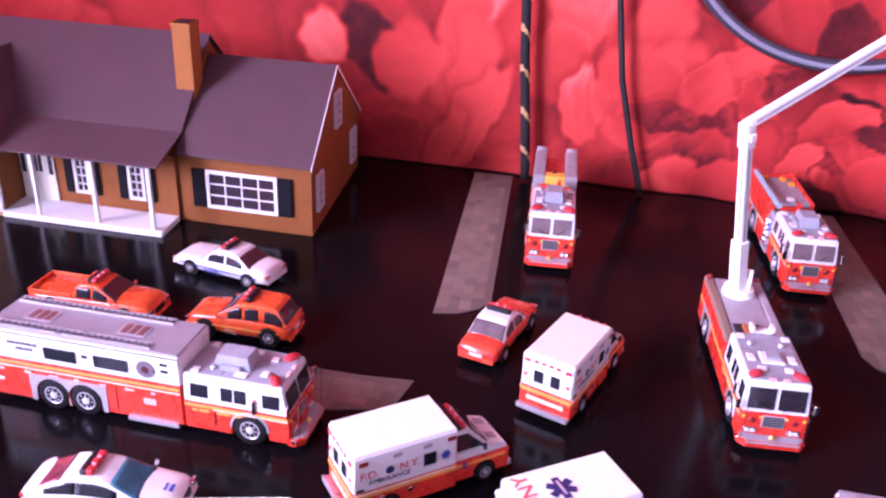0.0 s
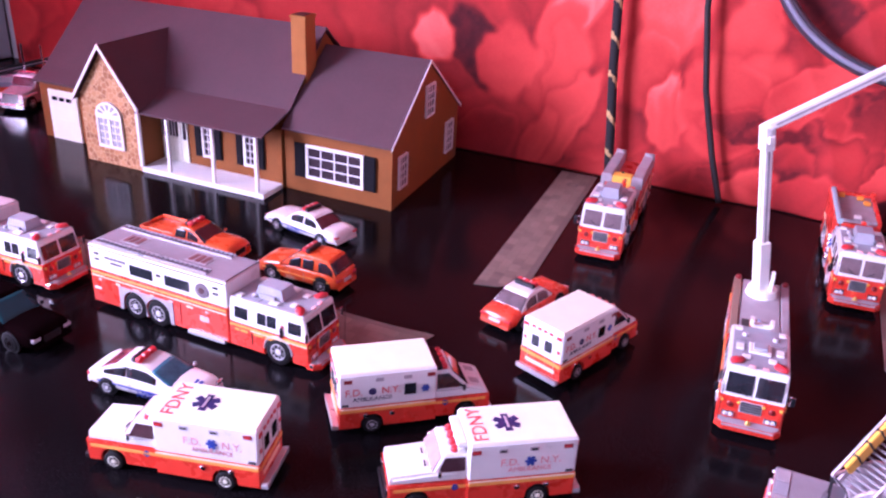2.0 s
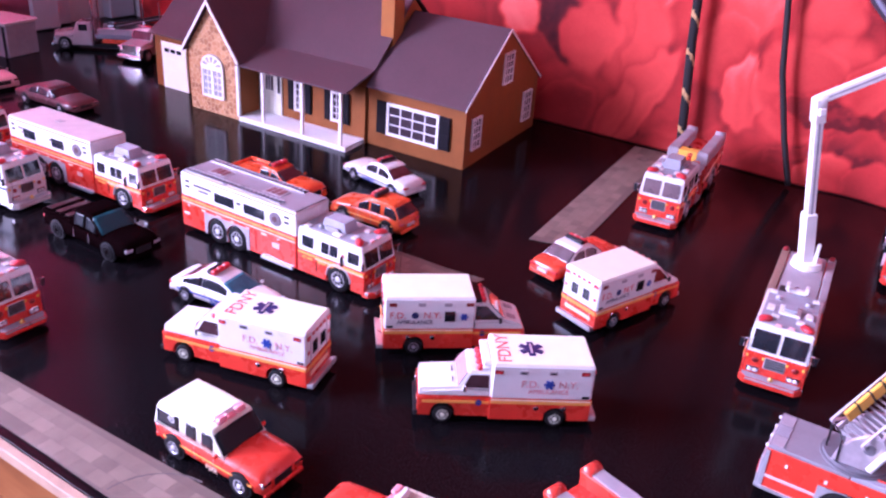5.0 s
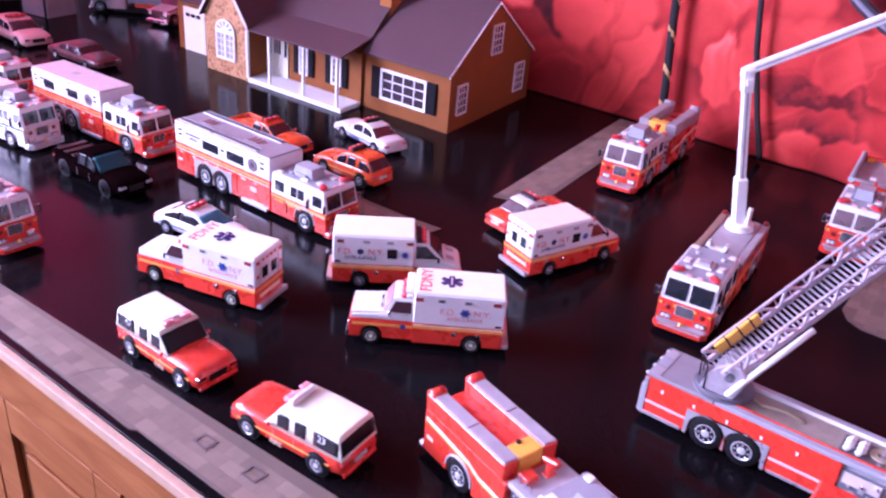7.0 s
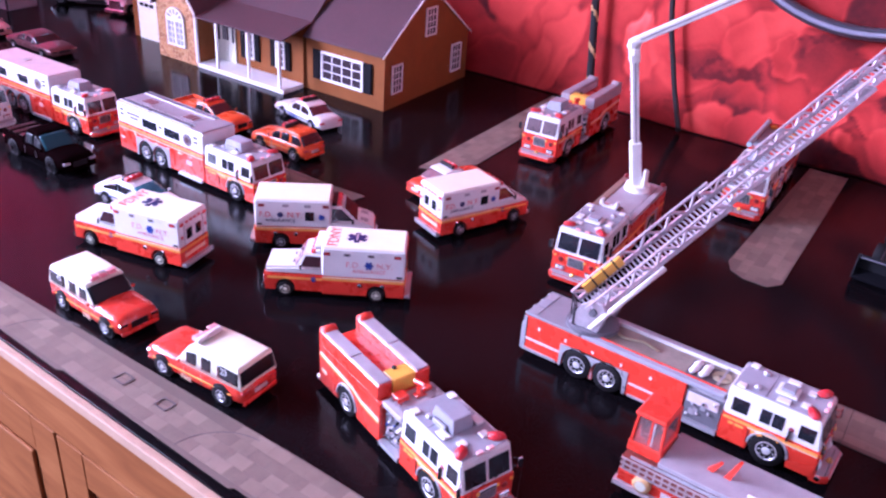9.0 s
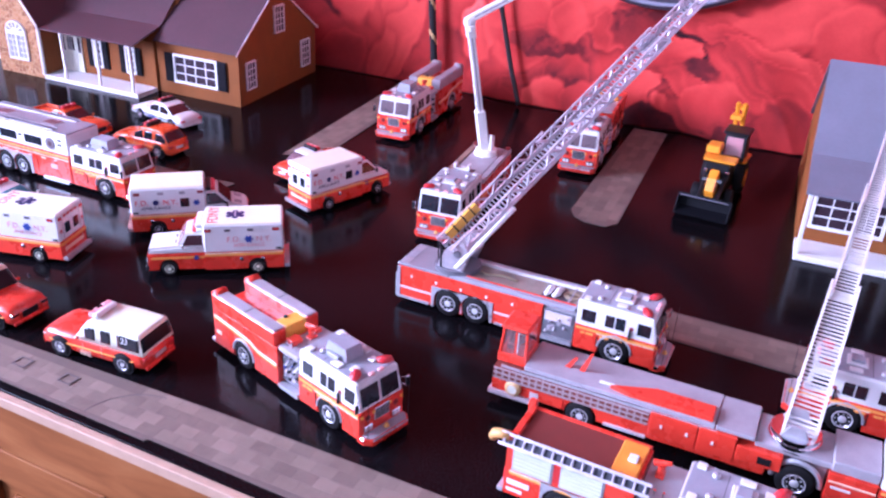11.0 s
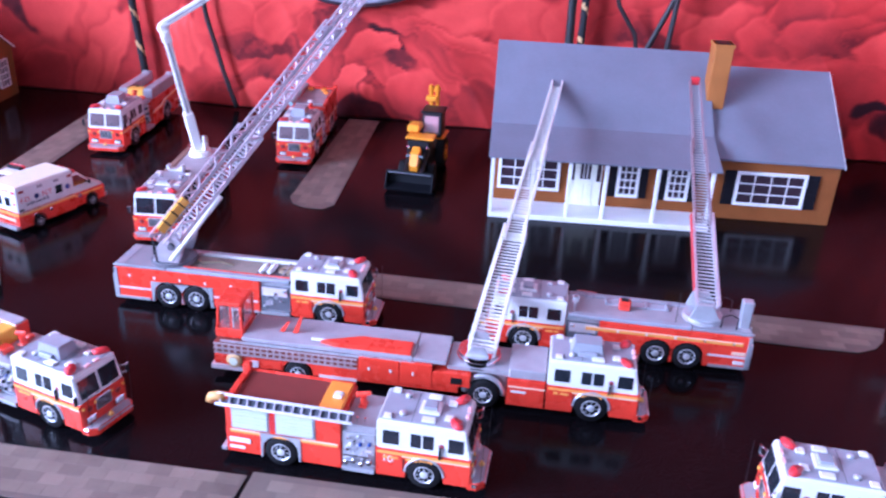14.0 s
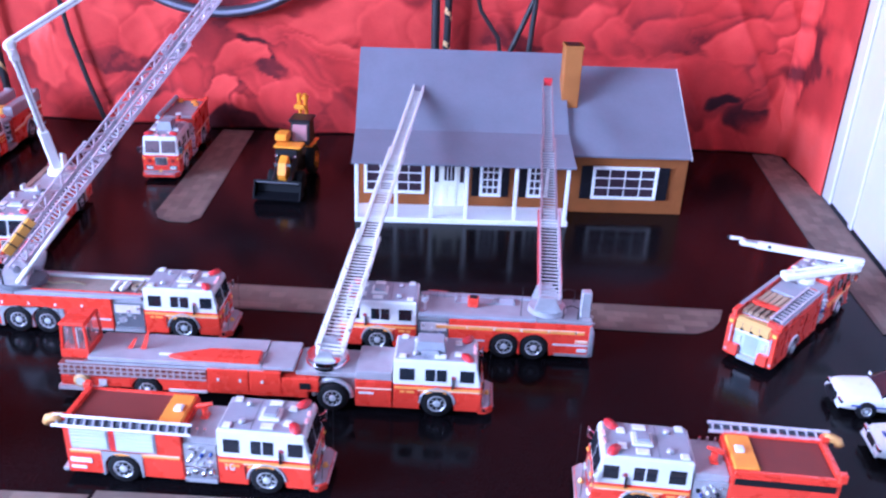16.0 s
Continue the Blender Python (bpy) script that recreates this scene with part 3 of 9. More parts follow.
quads = np.stack([index[:-1, :-1], index[1:, :-1], index[1:, 1:], index[:-1, 1:]], axis=-1).reshape(-1, 4)
me = bpy.data.meshes.new("backdrop")
me.from_pydata(np.stack([GX, GY, GZ], axis=-1).reshape(-1, 3).tolist(), [], quads.tolist())
me.polygons.foreach_set("use_smooth", [True] * len(me.polygons))
at = me.attributes.new("petal_print", "FLOAT", "POINT")
at.data.foreach_set("value", TONE.reshape(-1).astype(np.float32))
me.materials.append(ROSE)
cloth = tagged(new("backdrop", me), "red cloth printed with large roses hanging in soft folds", "backdrop cloth", "", "structure")
sm = cloth.modifiers.new("thickness", "SOLIDIFY")
sm.thickness, sm.offset = 0.002, 1
bm = B()
rows = []
for i in range(41):
    u = i / 40
    y = 0.764 + 0.160 * u
    x = 1.0125 + 0.0035 * u + 0.0015 * math.sin(y * 70) - 0.016 * max(0.0, (u - 0.85) / 0.15) ** 2
    rows.append([bm.verts.new((x, y, 0.001 + 1.25 * (k / 90) ** 1.6)) for k in range(91)])
for a, b in zip(rows, rows[1:]):
    for k in range(90):
        bm.faces.new((a[k], a[k + 1], b[k + 1], b[k]))
turn = solid("backdrop", bm, ROSE, "red rose-printed cloth turned round the corner", "backdrop cloth", "structure", smooth=True)
co = np.array([tuple(v.co) for v in turn.data.vertices])
at = turn.data.attributes.new("petal_print", "FLOAT", "POINT")
at.data.foreach_set("value", petal_print(co[:, 0] + 0.93 - co[:, 1], co[:, 2]).astype(np.float32))
sm = turn.modifiers.new("thickness", "SOLIDIFY")
sm.thickness, sm.offset = 0.002, 0

bm = B()
box(bm, -2.6, 1.5, 0.962, 1.06, -0.8, 1.7)
solid("wall_north", bm, BEIGE, "beige painted wall behind the hanging cloth", "wall", "structure")
bm = B()
box(bm, 0.004, 0.064, -0.66, 0.0, 0.0, 1.6, bev=0.003)
box(bm, 0.0, 0.004, -0.026, 0.003, 0.0, 1.6, bev=0.0018)
box(bm, 0.0012, 0.004, -0.105, -0.094, 0.0, 1.6, bev=0.0012)
box(bm, 0.0005, 0.004, -0.60, -0.155, 0.10, 0.75, bev=0.0015)
bmesh.ops.transform(bm, matrix=pose(1.0135, 0.760, 0, 0, 0, -4.6), verts=bm.verts)
solid("door_1", bm, WALLWHITE, "white painted door and frame beside the table", "door", "structure")
# unseen side wall, added to close the room; dark against bounce
bm = B()
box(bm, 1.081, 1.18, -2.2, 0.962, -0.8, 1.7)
solid("wall_east", bm, ROOMWALL, "unseen brown room wall, darkened to cut bounced light", "wall", "structure")
bm = B()
box(bm, -1.30, -1.20, 0.795, 0.962, -0.8, 1.7)
solid("wall_west_1", bm, BEIGE, "beige painted wall by the table's far corner", "wall", "structure")
# unseen wall pieces round the window lamp, darkened to lower the ambient light
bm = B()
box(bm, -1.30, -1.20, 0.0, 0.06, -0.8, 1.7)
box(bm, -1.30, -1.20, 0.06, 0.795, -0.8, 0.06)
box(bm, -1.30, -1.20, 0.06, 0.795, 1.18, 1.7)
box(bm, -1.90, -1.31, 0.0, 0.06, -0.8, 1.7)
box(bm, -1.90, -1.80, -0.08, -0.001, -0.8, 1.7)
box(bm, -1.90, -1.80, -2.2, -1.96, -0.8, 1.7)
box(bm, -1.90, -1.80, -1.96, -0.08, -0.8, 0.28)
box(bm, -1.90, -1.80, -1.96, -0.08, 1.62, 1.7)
solid("wall_west_2", bm, ROOMWALL, "unseen brown wall with a window opening, darkened to cut bounced light", "wall", "structure")
bm = B()
for y0, y1, z0, z1 in ((-1.96, -1.92, 0.28, 1.62), (-0.12, -0.08, 0.28, 1.62), (-1.92, -0.12, 0.28, 0.32), (-1.92, -0.12, 1.58, 1.62)):
    box(bm, -1.89, -1.81, y0, y1, z0, z1, bev=0.003)
solid("window_1", bm, WALLWHITE, "white painted window frame", "window", "structure")
# unseen wall behind the camera, added with its opening; dark against bounce
bm = B()
box(bm, -1.90, 1.18, -2.3, -2.2, -0.8, 0.5)
box(bm, -1.90, 1.18, -2.3, -2.2, 1.66, 1.7)
box(bm, -1.90, -0.9, -2.3, -2.2, 0.5, 1.66)
box(bm, 0.9, 1.18, -2.3, -2.2, 0.5, 1.66)
solid("wall_south", bm, ROOMWALL, "unseen brown wall with a wide window opening, darkened to cut bounced light", "wall", "structure")
# unseen ceiling and floor, added to close the room; their dimness is colour
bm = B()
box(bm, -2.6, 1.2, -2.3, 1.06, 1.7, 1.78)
solid("ceiling", bm, CEILING, "unseen ceiling, darkened to cut bounced light", "ceiling", "structure")
bm = B()
box(bm, -2.6, 1.2, -2.3, 1.06, -0.86, -0.8)
solid("floor", bm, FLOORDARK, "unseen brown floor, darkened to cut bounced light", "floor", "structure")
bm = B()
rows = []
for i in range(41):
    y = 0.02 + 0.772 * i / 40
    rows.append([bm.verts.new((-1.186 + 0.008 * math.sin(y * 60) , y, z)) for z in (0.001, 0.3, 0.7, 1.2)])
for a, b in zip(rows, rows[1:]):
    for k in range(3):
        bm.faces.new((a[k], b[k], b[k + 1], a[k + 1]))
side = solid("curtain", bm, SHEER, "rosy sheer curtain over the window at the table's far end", "curtain", "structure", smooth=True)
sm = side.modifiers.new("thickness", "SOLIDIFY")
sm.thickness, sm.offset = 0.002, 1
bm = B()
box(bm, -1.2, -1.186, 0.80, 0.83, 0.001, 1.2, bev=0.002)
box(bm, -1.176, -1.166, 0.745, 0.795, 0.001, 0.14, bev=0.002)
box(bm, -1.2, -1.175, 0.905, 0.958, 0.001, 1.2, bev=0.002)
solid("trim", bm, WALLWHITE, "white painted door frame by the far corner", "trim", "structure")


STRIPS = []


def sheet(pts, label, z=0.001):
    """A printed card strip lying on the table, with cut corners."""
    bm = B()
    lo = [bm.verts.new((x, y, 0.0002)) for x, y in pts]
    hi = [bm.verts.new((x, y, z)) for x, y in pts]
    n = len(pts)
    fs = [bm.faces.new(lo[::-1]), bm.faces.new(hi)] + [bm.faces.new((lo[i], lo[(i + 1) % n], hi[(i + 1) % n], hi[i])) for i in range(n)]
    bmesh.ops.recalc_face_normals(bm, faces=fs)
    strip = solid("paving_strip", bm, PAVING, label, "paving strip")
    STRIPS.append((strip, pts))
    return strip


def rounded(cx, cy, r, a0, a1, n=6):
    return [(cx + r * math.cos(radians(a0 + (a1 - a0) * i / n)), cy + r * math.sin(radians(a0 + (a1 - a0) * i / n))) for i in range(n + 1)]


SA = "grey-brown printed paving strip lying on the black table"
sheet([(-0.121, 0.579), (-0.100, 0.585), (-0.085, 0.597), (-0.077, 0.612), (-0.103, 0.925), (-0.149, 0.925)], SA)
sheet([(-0.50, 0.425), (-0.165, 0.428), (-0.119, 0.441), (-0.112, 0.479), (-0.150, 0.475), (-0.50, 0.471)], SA)
sheet([(0.224, 0.610), (0.232, 0.594), (0.246, 0.586), (0.268, 0.586), (0.277, 0.600), (0.259, 0.915), (0.215, 0.915)], SA)
sheet([(0.30, 0.408), (0.742, 0.4035), (0.775, 0.405), (0.790, 0.414), (0.800, 0.428), (0.808, 0.450), (0.30, 0.452)], SA)
sheet([(0.943, 0.421), (0.980, 0.424), (0.9950, 0.535), (1.0072, 0.690), (1.0125, 0.758), (1.0105, 0.918), (0.972, 0.918), (0.957, 0.753), (0.947, 0.617), (0.945, 0.497)], SA)
SK = "grey-brown printed pavement strip along the table's front edge"
kerb = [sheet([(-1.15, 0.1165), (-0.20, 0.1180), (-0.075, 0.1165), (-0.071, 0.1192), (0.10, 0.1178), (0.103, 0.1205), (0.336, 0.1185), (0.338, 0.165), (0.12, 0.163), (-0.05, 0.157), (-0.30, 0.149), (-1.15, 0.140)], SK),
        sheet([(0.3395, 0.1185), (0.62, 0.1195), (0.625, 0.1172), (1.0, 0.1170), (1.0, 0.170), (0.60, 0.170), (0.341, 0.169)], SK)]
LINE = paint("printed_dark_line", (0.120, 0.090, 0.085), 0.7)
for x, y in ((0.011, 0.141), (-0.032, 0.140), (-0.121, 0.880)):
    bm = B()
    out = [bm.verts.new((x + a * 0.006, y + b * 0.005, 0.0019)) for a, b in ((-1, -1), (1, -1), (1, 1), (-1, 1))]
    inn = [bm.verts.new((x + a * 0.0048, y + b * 0.0038, 0.0019)) for a, b in ((-1, -1), (1, -1), (1, 1), (-1, 1))]
    fs = [bm.faces.new((out[k], out[(k + 1) % 4], inn[(k + 1) % 4], inn[k])) for k in range(4)]
    ex = bmesh.ops.extrude_face_region(bm, geom=fs)
    bmesh.ops.translate(bm, vec=(0, 0, -0.0004), verts=[g for g in ex["geom"] if isinstance(g, bmesh.types.BMVert)])
    bmesh.ops.recalc_face_normals(bm, faces=bm.faces)
    solid("drain_cover", bm, LINE, "dark outline of a drain cover printed on the paving", "drain cover")
for cx, cy in ((0.0865, 0.1195), (-0.108, 0.1190)):
    bm = B()
    pipe(bm, [(cx + 0.040 * math.cos(radians(178 - 84 * i / 16)), cy + 0.038 * math.sin(radians(178 - 84 * i / 16)), 0.0008) for i in range(17)], 0.0006, 6)
    solid("printed_arc", bm, MATS["printed_dark_line"], "thin dark curved joint line printed on the pavement", "paving line")


# ---- cords and hoop on the cloth ----
def cord(name, pts, r, mat, label):
    bm = B()
    fine = []
    for a, b in zip(pts, pts[1:]):
        for k in range(8):
            fine.append(Vector(a).lerp(Vector(b), k / 8))
    fine.append(Vector(pts[-1]))
    pipe(bm, fine, r, 10)
    return solid(name, bm, mat, label, "cord", smooth=True)


cord("braided_cord", [(-0.112, 0.915, 0.62), (-0.103, 0.915, 0.22), (-0.099, 0.915, 0.145), (-0.093, 0.914, 0.08), (-0.087, 0.914, 0.0045)], 0.0055, ROPE, "black braided cord with slanting yellow flecks hanging down")
cord("black_cable", [(-0.02, 0.915, 0.62), (-0.004, 0.915, 0.22), (0.010, 0.915, 0.13), (0.030, 0.914, 0.055), (0.047, 0.912, 0.0035)], 0.0035, CABLE, "thin black cable hanging down the red cloth")
cord("black_cable", [(0.512, 0.905, 0.62), (0.515, 0.905, 0.20), (0.517, 0.905, 0.05), (0.518, 0.905, 0.0055)], 0.0058, CABLE, "thick black cable hanging behind the grey-roofed house")
cord("braided_cord", [(0.535, 0.905, 0.62), (0.532, 0.905, 0.20), (0.530, 0.905, 0.05), (0.530, 0.905, 0.0050)], 0.0050, ROPE, "black and yellow braided cord behind the grey-roofed house")
cord("black_cable", [(0.665, 0.905, 0.40), (0.648, 0.905, 0.21), (0.628, 0.905, 0.16), (0.612, 0.905, 0.12), (0.60, 0.905, 0.0038)], 0.0038, CABLE, "slanting black cable behind the grey-roofed house")
cord("black_cable", [(0.640, 0.896, 0.40), (0.646, 0.896, 0.20), (0.642, 0.896, 0.14), (0.635, 0.896, 0.0038)], 0.0038, CABLE, "black cable crossing another behind the house")
cord("black_cable", [(0.545, 0.905, 0.30), (0.575, 0.905, 0.185), (0.600, 0.905, 0.15), (0.625, 0.905, 0.0030)], 0.0028, CABLE, "thin black cable trailing down the red cloth")

hoop = thing("hoop", "large dark grey hoop with a pale band hung on the cloth", "hoop")
for nm, r, rr, mat, yy in (("ring", 0.150, 0.0075, HOOP_DARK, 0.903), ("band", 0.1498, 0.0028, HOOP_LIGHT, 0.8965)):
    bm = B()
    pipe(bm, [(0.222 + 1.15 * r * math.cos(a * math.tau / 64), yy, 0.318 + r * math.sin(a * math.tau / 64)) for a in range(65)], rr, 10)
    part(nm, bm, mat, hoop, smooth=True)


# ---- houses ----
def lattice(parent, x0, x1, z0, z1, y, cols, rows, shutters=0.0, pane=HOUSEPANE):
    """A window in a front wall: dark panes, white frame and bars, black shutters."""
    win = pbox("window", pane, parent, x0, x1, y - 0.0012, y + 0.001, z0, z1)
    f = 0.0022
    for a in ((x0 - f, x1 + f, z1 - f * 0.6, z1 + f), (x0 - f, x1 + f, z0 - f, z0 + f * 0.6), (x0 - f, x0 + f * 0.6, z0 + f * 0.61, z1 - f * 0.61), (x1 - f * 0.6, x1 + f, z0 + f * 0.61, z1 - f * 0.61)):
        pbox("frame", TRIM, win, a[0], a[1], y - 0.003, y, a[2], a[3], bev=0.0003)
    for i in range(1, cols):
        x = x0 + (x1 - x0) * i / cols
        pbox("bar", TRIM, win, x - 0.0006, x + 0.0006, y - 0.0022, y - 0.001, z0, z1)
    for j in range(1, rows):
        z = z0 + (z1 - z0) * j / rows
        pbox("bar", TRIM, win, x0, x1, y - 0.0024, y - 0.001, z - 0.0006, z + 0.0006)
    if shutters:
        for s0, s1 in ((x0 - f - shutters, x0 - f - 0.0004), (x1 + f + 0.0004, x1 + f + shutters)):
            sh = pbox("shutter", SHUTTER, parent, s0, s1, y - 0.0025, y, z0 - f, z1 + f, bev=0.0004)
            for j in range(2):
                za = z0 + (z1 - z0) * (0.04 + 0.5 * j)
                pbox("shutter_panel", SHUTTER, sh, s0 + 0.0015, s1 - 0.0015, y - 0.0031, y - 0.0024, za, za + (z1 - z0) * 0.42)


def side_window(parent, x, y0, y1, z0, z1):
    win = pbox("window", HOUSEPANE, parent, x - 0.001, x + 0.0012, y0, y1, z0, z1)
    f = 0.002
    for a in ((y0 - f, y1 + f, z1, z1 + f), (y0 - f, y1 + f, z0 - f, z0), (y0 - f, y0, z0, z1), (y1, y1 + f, z0, z1)):
        pbox("frame", TRIM, win, x, x + 0.003, a[0], a[1], a[2], a[3])
    for k in range(1, 3):
        y = y0 + (y1 - y0) * k / 3
        pbox("bar", TRIM, win, x + 0.001, x + 0.0022, y - 0.0006, y + 0.0006, z0, z1)
    for k in range(1, 4):
        z = z0 + (z1 - z0) * k / 4
        pbox("bar", TRIM, win, x + 0.001, x + 0.0024, y0, y1, z - 0.0006, z + 0.0006)


def house_door(parent, x0, x1, z1, y):
    d = pbox("door", DOORWHITE, parent, x0, x1, y - 0.002, y + 0.001, 0.006, z1)
    w = x1 - x0
    for a, b2 in ((0.04, 0.16), (0.84, 0.96)):
        pbox("sidelight", HOUSEPANE, d, x0 + w * a, x0 + w * b2, y - 0.0026, y - 0.0018, z1 * 0.58, z1 * 0.94)
    pbox("door_window", HOUSEPANE, d, x0 + w * 0.34, x0 + w * 0.66, y - 0.0032, y - 0.0024, z1 * 0.62, z1 * 0.93)
    pbox("leaf", DOORWHITE, d, x0 + w * 0.24, x0 + w * 0.76, y - 0.0028, y - 0.0019, 0.006, z1 * 0.97, bev=0.0003)
    for k in (0.445, 0.555):
        pbox("bar", TRIM, d, x0 + w * k - 0.0005, x0 + w * k + 0.0005, y - 0.0038, y - 0.003, z1 * 0.62, z1 * 0.93)
    for k in (0.29, 0.54):
        pbox("door_panel", DOORWHITE, d, x0 + w * k, x0 + w * (k + 0.17), y - 0.0034, y - 0.0026, z1 * 0.2, z1 * 0.52, bev=0.0003)


def slab(bm, a, b, c, d, t=0.0022):
    """A roof sheet through four corners, with thickness downwards."""
    hexa(bm, [Vector(p) - Vector((0, 0, t)) for p in (a, b, c, d)], [a, b, c, d])


def gable_wall(bm, x0, x1, y0, y1, h, yr, zr):
    """Walls under a pitched roof whose ridge runs along x."""
    prof = [(y0, 0.0), (y1, 0.0), (y1, h), (yr, zr), (y0, h)]
    a = [bm.verts.new((x0, y, z)) for y, z in prof]
    b = [bm.verts.new((x1, y, z)) for y, z in prof]
    fs = [bm.faces.new(a), bm.faces.new(b[::-1])] + [bm.faces.new((a[i], b[i], b[(i + 1) % 5], a[(i + 1) % 5])) for i in range(5)]
    bmesh.ops.recalc_face_normals(bm, faces=fs)


def house(kind, label, roofmat):
    h = thing("house", label, "model house")
    big = kind == "long"
    wl, ml = -0.139, (-0.512 if big else -0.376)
    eave, ridge, porch = (0.0735, 0.167, 0.0742) if big else (0.071, 0.161, 0.071)
    bm = B()
    gable_wall(bm, wl, 0, 0, 0.212, 0.070, 0.104, 0.144)
    part("wall", bm, OCHRE, h, "ochre-brown wing wall")
    bm = B()
    gable_wall(bm, ml, wl - 0.001, -0.004, 0.216, 0.069 if big else 0.076, 0.104, ridge - 0.005)
    part("wall", bm, OCHRE, h)
    bm = B()
    slab(bm, (wl + 0.001, -0.006, eave), (0.0015, -0.006, eave), (0.0015, 0.104, 0.147), (wl + 0.001, 0.104, 0.147))
    slab(bm, (wl + 0.001, 0.104, 0.147), (0.0015, 0.104, 0.147), (0.0015, 0.218, 0.069), (wl + 0.001, 0.218, 0.069))
    part("roof", bm, roofmat, h)
    r0, r1 = ml - 0.003, wl + 0.002
    bm = B()
    slab(bm, (r0, 0.012, 0.0885), (r1, 0.012, 0.0885), (r1, 0.104, ridge), (r0, 0.104, ridge))
    slab(bm, (r0, 0.104, ridge), (r1, 0.104, ridge), (r1, 0.224, 0.072), (r0, 0.224, 0.072))
    part("roof", bm, roofmat, h)
    bm = B()
    p0 = -0.3135 if big else r0
    slab(bm, (p0, -0.050, porch), (r1, -0.050, porch), (r1, 0.012, 0.089), (p0, 0.012, 0.089), 0.0018)
    part("porch_roof", bm, roofmat, h)
    if kind == "long":
        bm = B()
        slab(bm, (r0, -0.012, 0.0755), (-0.398, -0.012, 0.0755), (-0.398, 0.012, 0.0887), (r0, 0.012, 0.0887))
        part("roof", bm, roofmat, h)
    for y0, z0, y1, z1 in ((-0.006, eave - 0.0025, 0.104, 0.1450), (0.218, 0.0665, 0.104, 0.1450)):
        bm = B()
        hexa(bm, [(0.0016, y0, z0 - 0.001), (0.0024, y0, z0 - 0.001), (0.0024, y1, z1 - 0.001), (0.0016, y1, z1 - 0.001)], [(0.0016, y0, z0 + 0.002), (0.0024, y0, z0 + 0.002), (0.0024, y1, z1 + 0.002), (0.0016, y1, z1 + 0.002)])
        part("bargeboard", bm, TRIM, h)
    bm = B()
    c0, ct = (-0.1555, 0.187) if big else (-0.1435, 0.181)
    box(bm, c0, c0 + 0.020, 0.050, 0.074, 0.09, ct, bev=0.0008)
    chim = part("chimney", bm, CHIMNEY, h)
    pbox("chimney_rim", CHIMNEY, chim, c0 - 0.0008, c0 + 0.0208, 0.0492, 0.0748, ct - 0.0035, ct, bev=0.0004)
    pbox("flue", DARK, chim, c0 + 0.0035, c0 + 0.0165, 0.0535, 0.0705, ct - 0.0005, ct + 0.0005)
    pl = -0.3138 if big else ml
    pbox("porch_floor", TRIM, h, pl, wl - 0.001, -0.046, -0.0045, 0.0, 0.006, bev=0.0006)
    posts = (-0.2735, -0.2095, -0.150) if kind == "long" else (-0.374, -0.331, -0.292, -0.254, -0.200, -0.1435)
    for x in posts:
        pbox("post", TRIM, h, x - 0.002, x + 0.002, -0.0445, -0.0405, 0.006, porch + 0.0002, bev=0.0005)
    if kind == "long":
        lattice(h, -0.1065, -0.0365, 0.0205, 0.0560, -0.0005, 4, 3, 0.0150)
        lattice(h, -0.1895, -0.1755, 0.0205, 0.0550, -0.0045, 2, 4, 0.0105)
        lattice(h, -0.2495, -0.2365, 0.0205, 0.0555, -0.0045, 2, 4, 0.0105)
        house_door(h, -0.3115, -0.2735, 0.060, -0.0045)
        g = pbox("garage_door", DOORWHITE, h, -0.496, -0.447, -0.0065, -0.0035, 0.0, 0.0645)
        for z in (0.016, 0.031, 0.046):
            pbox("door_board", DOORWHITE, g, -0.495, -0.448, -0.0072, -0.0064, z, z + 0.011)
        for x in (-0.489, -0.477, -0.465):
            pbox("pane", GLASS, g, x, x + 0.009, -0.0076, -0.007, 0.0515, 0.0565)
        # stone gable
        bm = B()
        cx = -0.3575
        prof = [(cx - 0.0437, 0), (cx + 0.0437, 0), (cx + 0.0437, 0.082), (cx, 0.141), (cx - 0.0437, 0.082)]
        prism(bm, prof, -0.044, 0.06)
        part("stone_gable", bm, STONE, h, "tan stone-patterned gable")
        pbox("gable_flank", OCHRE, h, cx + 0.0436, cx + 0.0446, -0.0424, -0.0045, 0.0062, 0.0735)
        bm = B()
        slab(bm, (cx + 0.0505, -0.050, 0.077), (cx + 0.0505, 0.07, 0.077), (cx, 0.1, 0.145), (cx, -0.050, 0.145))
        slab(bm, (cx - 0.0505, 0.07, 0.077), (cx - 0.0505, -0.050, 0.077), (cx, -0.050, 0.145), (cx, 0.1, 0.145))
        part("gable_roof", bm, roofmat, h)
        for s in (-1, 1):
            bm = B()
            xe, xm = cx + s * 0.0505, cx
            hexa(bm, [(xe, -0.0525, 0.0735), (xe, -0.0505, 0.0735), (xm, -0.0505, 0.1415), (xm, -0.0525, 0.1415)], [(xe, -0.0525, 0.0783), (xe, -0.0505, 0.0783), (xm, -0.0505, 0.1463), (xm, -0.0525, 0.1463)])
            part("bargeboard", bm, TRIM, h)
        pbox("corner_post", TRIM, h, cx + 0.0415, cx + 0.0450, -0.0465, -0.0425, 0.0062, 0.0765)
        lattice(h, cx - 0.0175, cx + 0.0175, 0.0235, 0.0585, -0.0445, 4, 4, pane=PALEPANE)
        pbox("mullion", TRIM, h, cx - 0.0020, cx + 0.0020, -0.0474, -0.0446, 0.0245, 0.0570)
        bm = B()
        prism(bm, [(cx + 0.0197 * math.cos(a * math.pi / 12), 0.0604 + 0.017 * math.sin(a * math.pi / 12)) for a in range(13)], -0.0475, -0.0442)
        arch = part("window_arch", bm, TRIM, h)
        for k in range(5):
            a = math.pi * (0.12 + 0.19 * k)
            bm = B()
